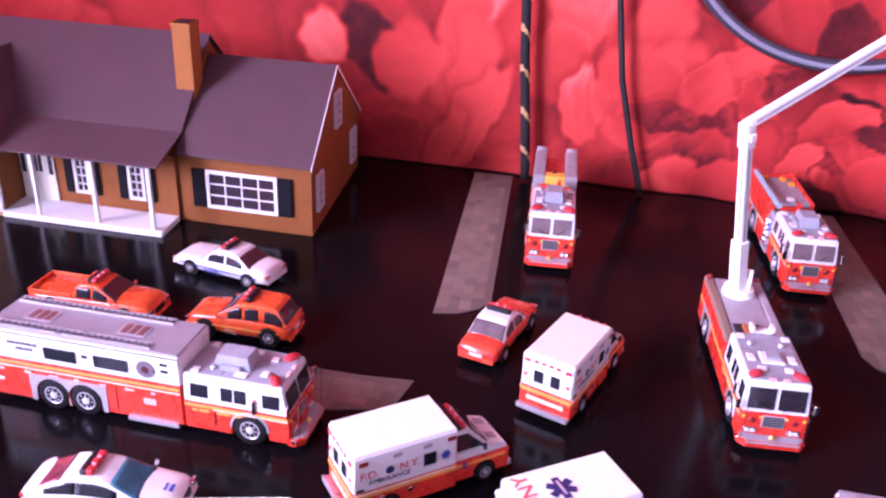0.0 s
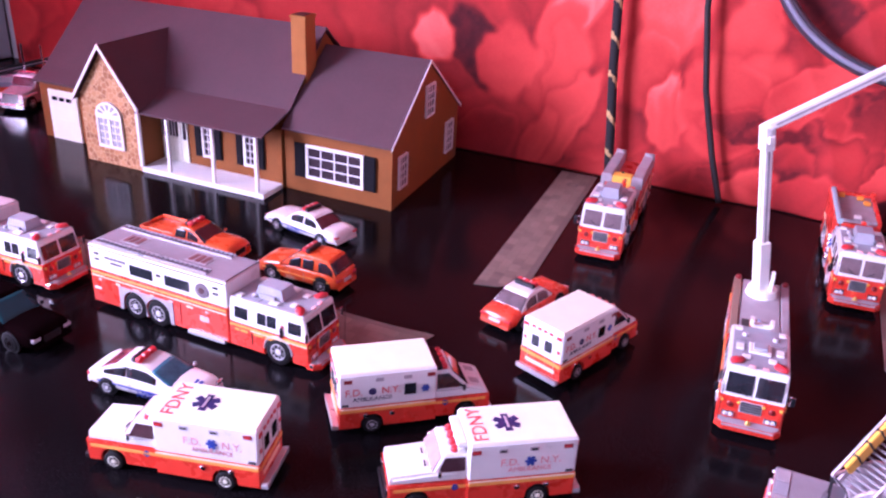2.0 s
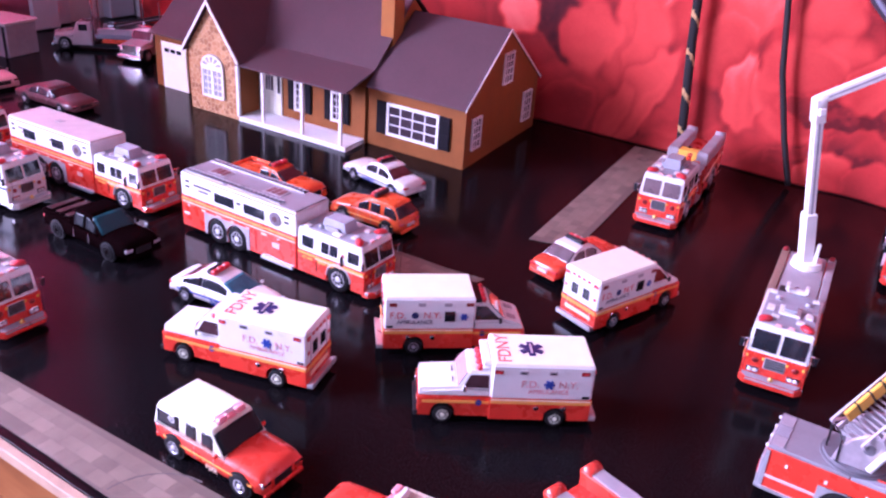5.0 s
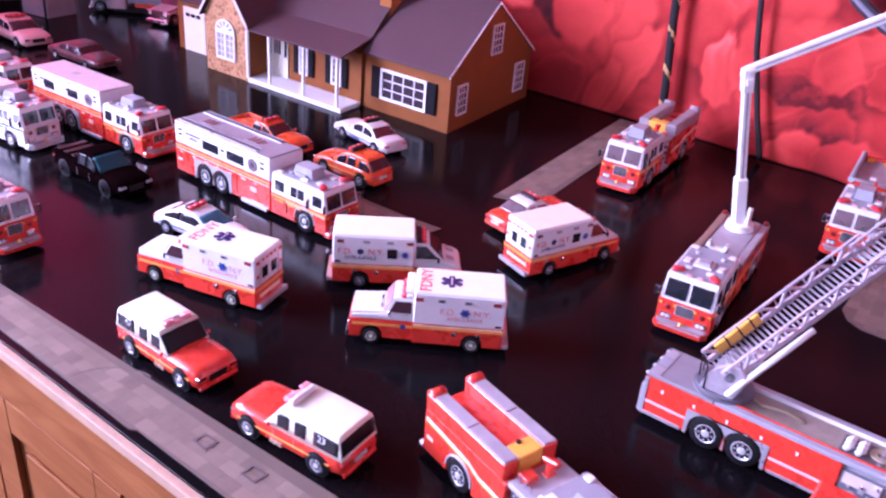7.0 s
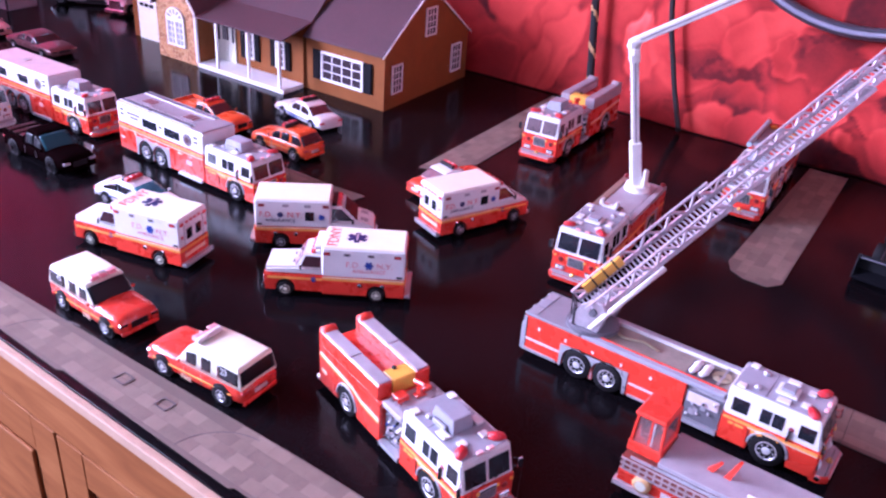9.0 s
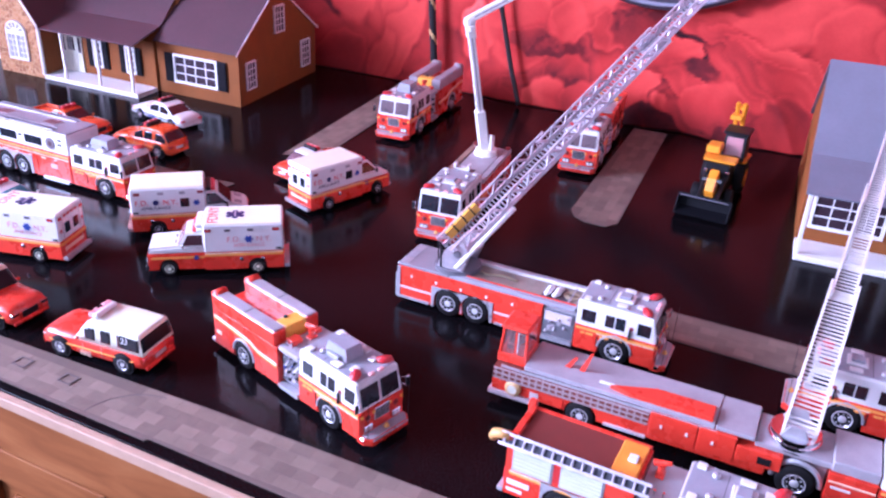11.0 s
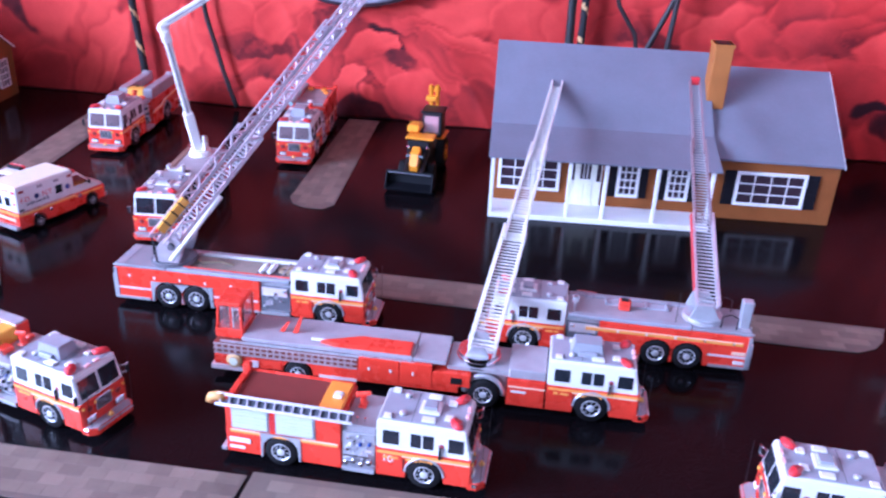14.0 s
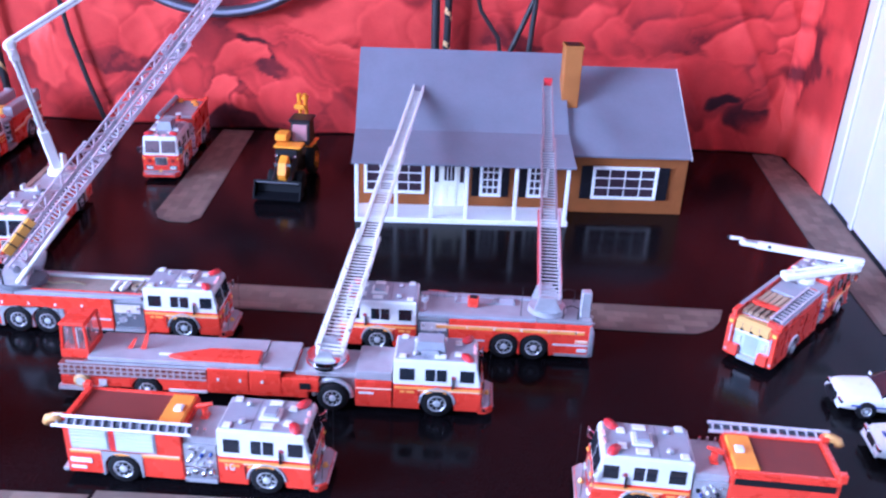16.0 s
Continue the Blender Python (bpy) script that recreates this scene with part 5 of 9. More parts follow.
            lathe(bm, [(0.0042, 0), (0.0042, abs(y1 - y0) - 0.001)], 14, "y", (r + 0.0035, y0 + 0.0005, 0.0462))
            part("end_cap", bm, wallmat, v, smooth=True)
        pbox("hose_bed", RED, v, r + 0.001, pump - 0.012, -w * 0.225, w * 0.225, 0.0362, 0.0385)
        if yellow:
            pbox("cover", YELLOW, v, pump - 0.0150, pump - 0.0030, -w * 0.225, w * 0.225, 0.0362, 0.0474, bev=0.0006)
            bm = B()
            lathe(bm, [(0.0016, 0), (0.0016, 0.0010), (0.0009, 0.0016)], 10, "z", (pump - 0.0135, -0.001, 0.0474))
            part("cover_knob", bm, DARK, v)
    else:
        for s in (1, -1):
            y0, y1 = sorted((s * w * 0.42, s * w * 0.5))
            bare = (side_ladder == "right" and s > 0)
            pbox("hose_bed_wall", RED, v, r, pump - 0.001, y0, y1, 0.0421, 0.0445 if bare else 0.0465, bev=0.0005)
            if bare:
                decal("black_band", DARK, b, r + 0.003, pump - 0.002, w, 0.0350, 0.0395, sides=(s,))
        pbox("hose_bed_wall", RED, v, r, r + 0.004, -w * 0.415, w * 0.415, 0.0421, 0.0465, bev=0.0005)
        pbox("hose_bed", GREY if monitor else BROWNBED, v, r + 0.0045, pump - 0.0168, -w * 0.415, w * 0.415, 0.0421, 0.0440)
        pbox("cover", GREY if monitor else ORANGECOVER, v, pump - 0.0165, pump - 0.0020, -w * 0.415, w * 0.415, 0.0421, 0.0455, bev=0.0005)
        if monitor:
            for x, y in ((r + 0.008, -0.010), (r + 0.010, 0.006), (r + 0.022, 0.011)):
                pbox("hose_box", ORANGECOVER, v, x, x + 0.006, y - 0.003, y + 0.003, 0.0441, 0.0475, bev=0.0008)
        pbox("box", WHITE, v, pump - 0.010, pump - 0.0045, -0.003, 0.003, 0.0456, 0.0480, bev=0.0006)
        for s in (1, -1):
            pbox("bracket", RED, v, r - 0.002, r + 0.003, s * w * 0.46 - 0.0025, s * w * 0.46 + 0.0025, 0.0425, 0.049, bev=0.0006)
    if side_ladder:
        long = pump - r + 0.012
        lad = ladder(v, long, 0.0062, 0, LADDER, n=int(long / 0.0056), name="ladder")
        lad.matrix_basis = pose(r - 0.004, -w / 2 - 0.0012, 0.0462, tilt, 0, 0)
        # added dark sheet under the rungs: paints the shaded gaps between them
        pbox("ladder_back", paint("dark_gap_blue_grey", (0.07, 0.07, 0.09), 0.4, 0.3), lad, 0.001, long - 0.001, -0.0025, 0.0025, -0.0010, -0.0004)
        bm = B()
        pipe(bm, [(r - 0.0095, -w * 0.46, 0.0425), (r - 0.0085, -w * 0.475, 0.0455), (r - 0.0050, -w * 0.48, 0.0470), (r + 0.0010, -w * 0.48, 0.0472)], 0.0030, 12)
        part("suction_hose", bm, TAN, v, "tan-yellow bent suction hose", smooth=True)
    if lids:
        pbox("pump_cover", GREY, v, pump + 0.0004, cabr - 0.0007, -w / 2 + 0.0008, w / 2 - 0.0008, 0.0345, 0.0384, bev=0.0005)
        pbox("valve_box", RED, v, pump + 0.001, pump + 0.009, -0.013, -0.004, 0.0386, 0.0425, bev=0.0006)
        pbox("valve_box", RED, v, pump + 0.002, pump + 0.008, 0.008, 0.014, 0.0386, 0.0415, bev=0.0006)
    # deck gun behind the cab
    bm = B()
    tube(bm, (pump + 0.008, 0.004, 0.0385), (pump + 0.008, 0.004, 0.0455), 0.0022, 10)
    tube(bm, (pump + 0.0035, 0.004, 0.0462), (pump + 0.013, 0.004, 0.0490), 0.0020, 10, 0.0013)
    box(bm, pump + 0.0055, pump + 0.0105, 0.0005, 0.0075, 0.0384, 0.0400, bev=0.0004)
    part("deck_gun", bm, RED, v)
    bm = B()
    for k in range(3):
        tube(bm, (pump + 0.004 + 0.005 * k, -w * 0.36, 0.0385), (pump + 0.004 + 0.005 * k, -w * 0.36, 0.043), 0.0008, 6)
    part("valve", bm, CHROME, v)
    if monitor:
        bm = B()
        tube(bm, (r + 0.004, -w * 0.44, 0.0486), (cabr - 0.002, -w * 0.42, 0.0500), 0.0026, 10)
        part("water_cannon", bm, paint("pale_blue_grey_plastic", (0.30, 0.42, 0.47), 0.4), v, "pale blue-grey tube")
    # rear
    tail = pbox("tailboard", SILVER, v, r - 0.004, r - 0.0002, -w / 2, w / 2, 0.0055, 0.0085, bev=0.0004)
    pbox("rear_panel", SILVER, v, r - 0.0010, r - 0.0002, -w * 0.24, w * 0.24, 0.009, 0.034)
    for s in (1, -1):
        pbox("tail_light", BEACON, v, r - 0.0012, r - 0.0002, s * w * 0.40 - 0.002, s * w * 0.40 + 0.002, 0.014, 0.022, bev=0.0003)
    return v


RESCUE_ROOF = paint("dull_pinkish_grey_roof", (0.262, 0.228, 0.252), 0.5, vary=0.12)


def rescue(label, grey_rails=True, L=0.222, w=0.043, roofmat=RESCUE_ROOF, top=WHITE):
    v = thing("rescue_truck", label, "rescue truck", "toy rescue trucks")
    f, r = L / 2 - 0.0085, -L / 2
    cabr = f - 0.072 * L / 0.222
    truck_cab(v, cabr, f, w, f - 0.027, 0.0116)
    underside(v, r + 0.004, f - 0.004, w)
    axles = [r + 0.046, r + 0.070]
    b = body_block(v, r, cabr - 0.0012, w, 0.0355, axles, 0.0116)
    fender(v, axles, w, 0.0116, 0.0262, mat=GREY)
    bm = B()
    box(bm, r, cabr - 0.0012, -w / 2 + 0.0004, w / 2 - 0.0004, 0.0356, 0.057, bev=0.0007)
    up = part("upper_body", bm, top, v)
    pbox("roof", roofmat, up, r + 0.0008, cabr - 0.002, -w / 2 + 0.0012, w / 2 - 0.0012, 0.0568, 0.0584, bev=0.0005)
    decal("stripe", STRIPE, b, r + 0.001, cabr - 0.002, w, 0.0322, 0.0338)
    decal("stripe", PALESTRIPE, b, r + 0.001, cabr - 0.002, w, 0.0296, 0.0304)
    n = cabr - r
    for a, b2 in ((0.31, 0.475), (0.565, 0.735)) if grey_rails else ((0.19, 0.33), (0.53, 0.67)):
        decal("side_window", GLASS, up, r + n * a, r + n * b2, w - 0.0006, 0.040, 0.049)
    for a in (0.045, 0.90):
        for z in (0.0445, 0.0495):
            decal("vent", DARK, up, r + n * a, r + n * (a + 0.035), w - 0.0006, z, z + 0.0018)
    for s in (1, -1):
        y = s * (w / 2 + 0.0001)
        for k, (a, b2) in enumerate(((0.125, 0.285), (0.165, 0.255))):
            cells = 11 if k == 0 else 6
            for c in range(cells):
                xa, wd = r + n * (a + (b2 - a) * c / cells), n * (b2 - a) / cells
                decal("lettering_bar", paint("faded_dark_print", (0.16, 0.14, 0.17), 0.5, bump=0), up, xa, xa + wd * (0.55 + 0.2 * (c % 2)), w - 0.0006, 0.0478 - k * 0.0040, 0.0499 - k * 0.0040, sides=(s,))
        bm = B()
        lathe(bm, [(0.0062, 0), (0.0062, s * 0.0006)], 20, "y", (r + n * 0.825, y - s * 0.0003, 0.045))
        em = part("emblem", bm, paint("grey_maroon_emblem", (0.16, 0.13, 0.15), 0.5), up, "round grey emblem")
        bm = B()
        lathe(bm, [(0.0026, 0), (0.0026, s * 0.0009)], 14, "y", (r + n * 0.825, y - s * 0.0003, 0.045))
        part("emblem_centre", bm, MAROON, em)
    for k in range(7):
        a = 0.06 + k * 0.13
        decal("print_mark", PALESTRIPE if k % 2 else PINKLAMP, b, r + n * a, r + n * (a + 0.02 + 0.012 * (k % 3)), w, 0.0262, 0.0276)
    decal("print_mark", PINKLAMP, b, r + n * 0.80, r + n * 0.86, w, 0.0180, 0.0225)
    decal("unit_plate", WHITE, b, r + 0.003, r + 0.010, w, 0.0175, 0.0195)
    decal("door_line", RED_DARK, b, r + n * 0.66, r + n * 0.66 + 0.0003, w, 0.009, 0.0285)
    decal("edge_strip", DARK, up, r + 0.001, cabr - 0.002, w - 0.0006, 0.0556, 0.0562)
    decal("vent", DARK, up, r + n * 0.505, r + n * 0.535, w - 0.0006, 0.0455, 0.0475)
    decal("step", SILVER, v, cabr - 0.040, cabr - 0.004, w, 0.0045, 0.007, proud=0.0025)
    if grey_rails:
        DARKRAIL = paint("dull_grey_rail", (0.20, 0.19, 0.22), 0.5)
        lm = rung_mesh(0.005, 0.0007, DARKRAIL)
        for s in (1, -1):
            bm = B()
            for q in (-0.0028, 0.0028):
                box(bm, r + 0.004, cabr - 0.022, s * w * 0.36 + q - 0.0005, s * w * 0.36 + q + 0.0005, 0.0585, 0.0600)
            rail = part("roof_ladder", bm, SILVER, up)
            rungs(rail, lm, (r + 0.004, s * w * 0.36, 0.0593), (cabr - 0.022, s * w * 0.36, 0.0593), 24)
        for x in (r + n * 0.22, r + n * 0.70):
            hatch = pbox("roof_hatch", GREY, up, x - 0.010, x + 0.010, -w * 0.16, w * 0.16, 0.0585, 0.0590)
            for k in range(3):
                pbox("slat", paint("dull_maroon_slat", (0.20, 0.075, 0.075), 0.5), hatch, x - 0.008 + k * 0.006, x - 0.004 + k * 0.006, -w * 0.13, w * 0.13, 0.0590, 0.0594)
    else:
        pbox("roof_hatch", GREY, up, r + n * 0.4, r + n * 0.46, -0.004, 0.004, 0.0585, 0.0592, bev=0.0003)
    return v


def snorkel(label):
    """Engine with an upright articulated white boom."""
    v = thing("tower_ladder", label, "fire engine")
    L, w = 0.178, 0.044
    zc = 0.0486
    f, r = L / 2 - 0.0085, -L / 2
    cabr = f - 0.066
    truck_cab(v, cabr, f, w, f - 0.026, 0.0116, zt=0.048, ac=False)
    underside(v, r + 0.004, f - 0.004, w)
    b = body_block(v, r, cabr - 0.0010, w, 0.036, [r + 0.036], 0.0116)
    fender(v, [r + 0.036], w, 0.0116, 0.0255)
    pbox("deck", GREY, v, r + 0.002, cabr - 0.003, -w * 0.34, w * 0.34, 0.0361, 0.0400, bev=0.0006)
    for s in (1, -1):
        y0, y1 = sorted((s * w * 0.36, s * w * 0.5))
        pbox("locker", paint("brown_grey_locker_lid", (0.24, 0.15, 0.11), 0.6) if s < 0 else GREY, v, r, cabr - 0.004, y0, y1, 0.0361, 0.0408, bev=0.0006)
    well = pbox("well", DARK, v, cabr - 0.026, cabr - 0.006, -w * 0.30, w * 0.12, 0.0401, 0.0408)
    pbox("locker_lid", paint("orange_brown_lid", (0.45, 0.14, 0.06), 0.5), well, cabr - 0.024, cabr - 0.008, -w * 0.17, -w * 0.05, 0.0409, 0.0425, bev=0.0004)
    bm = B()
    pipe(bm, [(cabr - 0.025, -w * 0.02, 0.0420), (cabr - 0.016, w * 0.02, 0.0430), (cabr - 0.007, w * 0.06, 0.0425)], 0.0014, 8)
    part("hose", bm, paint("pale_blue_hose", (0.35, 0.52, 0.72), 0.4), well, "pale blue hose", smooth=True)
    bm = B()
    box(bm, cabr - 0.004, cabr + 0.001, -w * 0.16, w * 0.16, zc, zc + 0.0030, bev=0.0005)
    for y in (-0.16, 0.16):
        box(bm, cabr - 0.003, cabr + 0.004, y * w - 0.0014, y * w + 0.0014, zc + 0.0028, zc + 0.0075, bev=0.0004)
    part("cab_bracket", bm, WHITE, v)
    for s in (1, -1):
        bm = B()
        lathe(bm, [(0.0026, 0), (0.0026, 0.002), (0.0014, 0.003)], 12, "z", (r + 0.004, s * w * 0.43, 0.0408))
        part("beacon", bm, MATS["deep_red_lamp_lens"], v, smooth=True)
    decal("stripe", STRIPE, b, r + 0.002, cabr - 0.002, w, 0.022, 0.0245)
    # boom: base on the deck, upright lower arm, angled upper arm
    bx = -0.063
    hub(v, bx, 0, 0.0400, 0.0118, 0.006, LADDER_WHITE)
    for y in (-0.0075, 0.0045):
        bm = B()
        prism(bm, [(bx - 0.006, 0.046), (bx + 0.006, 0.046), (bx + 0.005, 0.064), (bx - 0.005, 0.060)], y, y + 0.003, 0.0005)
        part("boom_foot", bm, LADDER_WHITE, v)
    return v, bx


def boom(v, p, q, w, h, mat, name):
    """A box arm between two points of its truck."""
    p, q = Vector(p), Vector(q)
    d = q - p
    m = Matrix.Translation(p) @ d.to_track_quat("X", "Z").to_matrix().to_4x4()
    bm = B()
    n = d.length
    box(bm, 0, n, -w / 2, w / 2, -h / 2, h / 2, bev=0.0006)
    ob = part(name, bm, mat, v)
    ob.matrix_basis = m
    pbox("groove", GREY, ob, n * 0.05, n * 0.95, -w / 2 - 0.0002, -w / 2 + 0.0004, -h * 0.12, h * 0.12)
    pbox("groove", GREY, ob, n * 0.05, n * 0.95, w / 2 - 0.0004, w / 2 + 0.0002, -h * 0.12, h * 0.12)
    return ob


def aerial(label, L=0.222, w=0.039, cab_ac=False, khaki=True):
    """Long ladder truck with twin rear axles; its ladder is set separately."""
    v = thing("ladder_truck", label, "ladder truck", "toy ladder trucks")
    f, r = L / 2 - 0.0085, -L / 2
    cabr = f - 0.062
    truck_cab(v, cabr, f, w, f - 0.030, 0.0116, ac=cab_ac)
    underside(v, r + 0.004, f - 0.004, w)
    axles = [r + 0.046, r + 0.070]
    gap = cabr - 0.026
    b = body_block(v, r, gap, w, 0.0345, axles, 0.0116)
    fender(v, axles, w, 0.0116, 0.0252 if not khaki else 0.0238, 1.28, SILVER if khaki else RED)
    gauges(v, gap + 0.0005, cabr - 0.0008, w - 0.002, 0.009, 0.031, 5, n=6, back=TABLE_GREY)
    decal("locker_door", PALESHUTTER, v, gap + 0.002, cabr - 0.003, w - 0.0015, 0.0225, 0.0300)
    pbox("pump_house", SILVER, v, gap + 0.0003, cabr - 0.0006, -w / 2 + 0.0026, w / 2 - 0.0026, 0.006, 0.034)
    pbox("running_board", SILVER, v, gap + 0.0005, cabr - 0.0008, -w / 2 - 0.001, w / 2 + 0.001, 0.0055, 0.008)
    for s in (1, -1):
        y0, y1 = sorted((s * w * 0.36, s * w * 0.5))
        pbox("side_rail", PALEDECK, v, r + 0.046, cabr - 0.001, y0, y1, 0.0346, 0.0378, bev=0.0005)
        if khaki:
            y0, y1 = sorted((s * w * 0.335, s * w * 0.36))
            pbox("rail_edge", RED if s < 0 else WHITE, v, r + 0.050, cabr - 0.002, y0, y1, 0.0346, 0.0384, bev=0.0003)
    if khaki:
        pbox("deck", paint("dull_khaki_deck", (0.28, 0.235, 0.195), 0.6, vary=0.3, scale=60), v, r + 0.046, cabr - 0.001, -w * 0.355, w * 0.355, 0.0346, 0.0358)
        pbox("box_mat", paint("dark_grey_mat", (0.10, 0.095, 0.105), 0.6), v, gap - 0.006, gap + 0.015, -0.011, 0.009, 0.0358, 0.0362)
        for k in range(3):
            for q in (-1, 1):
                bm = B()
                tube(bm, (-0.0030, 0, 0.0018), (0.0030, 0, 0.0018), 0.0019, 12)
                o = part("white_tube", bm, WHITE, v, smooth=True)
                o.matrix_basis = pose(gap + 0.0020 + q * 0.0034, -0.0055 + k * 0.0046, 0.0362, 0, 0, 64)
        pbox("deck_crossbar", GREY, v, gap + 0.0160, gap + 0.0172, -w * 0.33, w * 0.33, 0.0358, 0.0376)
        bm = B()
        pipe(bm, [(r + 0.052, -0.004, 0.0366), (r + 0.060, 0.003, 0.0372), (r + 0.070, -0.001, 0.0368), (r + 0.084, 0.004, 0.0366), (r + 0.096, 0.001, 0.0364)], 0.0011, 8)
        part("loose_hose", bm, paint("dull_tan_coil", (0.33, 0.26, 0.17), 0.6), v, smooth=True)
        bm = B()
        for q in range(3):
            pipe(bm, [(cabr - 0.010 + (0.0058 - q * 0.0014) * math.cos(a * math.tau / 20), 0.001 + (0.0058 - q * 0.0014) * math.sin(a * math.tau / 20), 0.0367) for a in range(21)], 0.0008, 6)
        part("hose_coil", bm, paint("dull_tan_coil", (0.33, 0.26, 0.17), 0.6), v, smooth=True)
    else:
        pbox("deck", GREY, v, r + 0.046, cabr - 0.001, -w * 0.355, w * 0.355, 0.0346, 0.0366)
        tray = pbox("tray", paint("pale_blue_grey_tray", (0.42, 0.46, 0.52), 0.4, 0.2), v, r + 0.062, cabr - 0.030, -w * 0.34, -w * 0.10, 0.0367, 0.0376, bev=0.0003)
        for k in range(4):
            x = r + 0.062 + k * (cabr - r - 0.094) / 3
            pbox("tray_rib", PALEDECK, tray, x, x + 0.0016, -w * 0.345, -w * 0.095, 0.0368, 0.0392, bev=0.0003)
        bm = B()
        for k in range(3):
            x = cabr - 0.021 + k * 0.006
            tube(bm, (x, -w * 0.28, 0.0366), (x, -w * 0.28, 0.0430), 0.0006, 6)
        tube(bm, (cabr - 0.023, -w * 0.28, 0.0428), (cabr - 0.007, -w * 0.28, 0.0432), 0.0006, 6)
        part("deck_rail", bm, CHROME, v)
        bm = B()
        tube(bm, (cabr - 0.006, w * 0.30, 0.0366), (cabr - 0.006, w * 0.30, 0.0500), 0.0011, 8)
        box(bm, cabr - 0.0085, cabr - 0.0035, w * 0.24, w * 0.36, 0.0455, 0.0500, bev=0.0005)
        part("floodlight", bm, SILVER, v)
        bm = B()
        tube(bm, (r + 0.058, w * 0.38, 0.0372), (r + 0.058, w * 0.38, 0.0640), 0.0003, 5)
        part("aerial_rod", bm, DARK, v)
    pbox("rear_deck", paint("blue_grey_rear_deck", (0.25, 0.235, 0.26), 0.5), v, r, r + 0.0455, -w * 0.5, w * 0.5, 0.0346, 0.0372, bev=0.0006)
    decal("stripe", PALESHUTTER, b, r + 0.002, r + 0.032, w, 0.0150, 0.0168)
    decal("stripe", PALESHUTTER, b, r + 0.086, gap - 0.002, w, 0.0150, 0.0168)
    decal("lower_edge", SILVER, b, r + 0.001, r + 0.029, w, 0.0056, 0.0078, proud=0.0008)
    decal("lower_edge", SILVER, b, r + 0.087, gap - 0.001, w, 0.0056, 0.0074, proud=0.0008)
    decal("corner_post", SILVER, b, r - 0.0002, r + 0.0022, w, 0.0056, 0.0340, proud=0.0006)
    for k in range(5):
        decal("latch", WHITE, b, r + 0.012 + k * 0.022, r + 0.0135 + k * 0.022, w, 0.026, 0.0285)
    pbox("tailboard", SILVER, v, r - 0.002, r - 0.0002, -w / 2, w / 2, 0.0055, 0.0275, bev=0.0004)
    for k in range(3):
        pbox("rear_hatch", GREY if k != 1 else PALEDECK, v, r + 0.0012, r + 0.0085, -w * 0.46 + k * w * 0.31, -w * 0.46 + k * w * 0.31 + w * 0.28, 0.0372, 0.0376, bev=0.0002)
    for k in range(4):
        bm = B()
        lathe(bm, [(0.0011, 0), (0.0011, 0.0008), (0.0005, 0.0014)], 10, "z")
        o = part("rear_stud", bm, WHITE, v, smooth=True)
        o.matrix_basis = pose(r - 0.0002, -w * 0.42 + k * w * 0.28, 0.0350, 0, -90, 0)
    for s in (1, -1):
        pbox("tail_light", BEACON, v, r - 0.0026, r - 0.002, s * w * 0.40 - 0.002, s * w * 0.40 + 0.002, 0.014, 0.022)
        if khaki:
            continue
        bm = B()
        pipe(bm, [(r + 0.012, s * 0.0145, 0.0372), (r + 0.012, s * 0.0145, 0.047), (r + 0.018, s * 0.0145, 0.0495), (r + 0.024, s * 0.0145, 0.047), (r + 0.024, s * 0.0145, 0.0372)], 0.0005, 6)
        part("handrail", bm, DARK, v)
    return v


def main_ladder(v, base, tip, sections, w, h, mat, mats=None, step=0.0034, rung=None):
    """A raised ladder of overlapping sections from base to tip, both in the truck's own space."""
    base, tip = Vector(base), Vector(tip)
    d = tip - base
    q = d.to_track_quat("X", "Z").to_matrix().to_4x4()
    n = d.length
    for k in range(sections):
        a = n * k / sections * 0.92
        b = n * (k + 1) / sections if k < sections - 1 else n
        sec = ladder(v, b - a, w * (1 - 0.2 * k), h * (1 - 0.2 * k), (mats or [mat] * 9)[k], rung=rung or mat, n=max(8, int((b - a) / step)))
        sec.matrix_basis = Matrix.Translation(base) @ q @ Matrix.Translation((a, 0, 0.0012 * k))
    return q


RACKMETAL = paint("pale_rosy_rack_metal", (0.50, 0.40, 0.41), 0.4, 0.3)


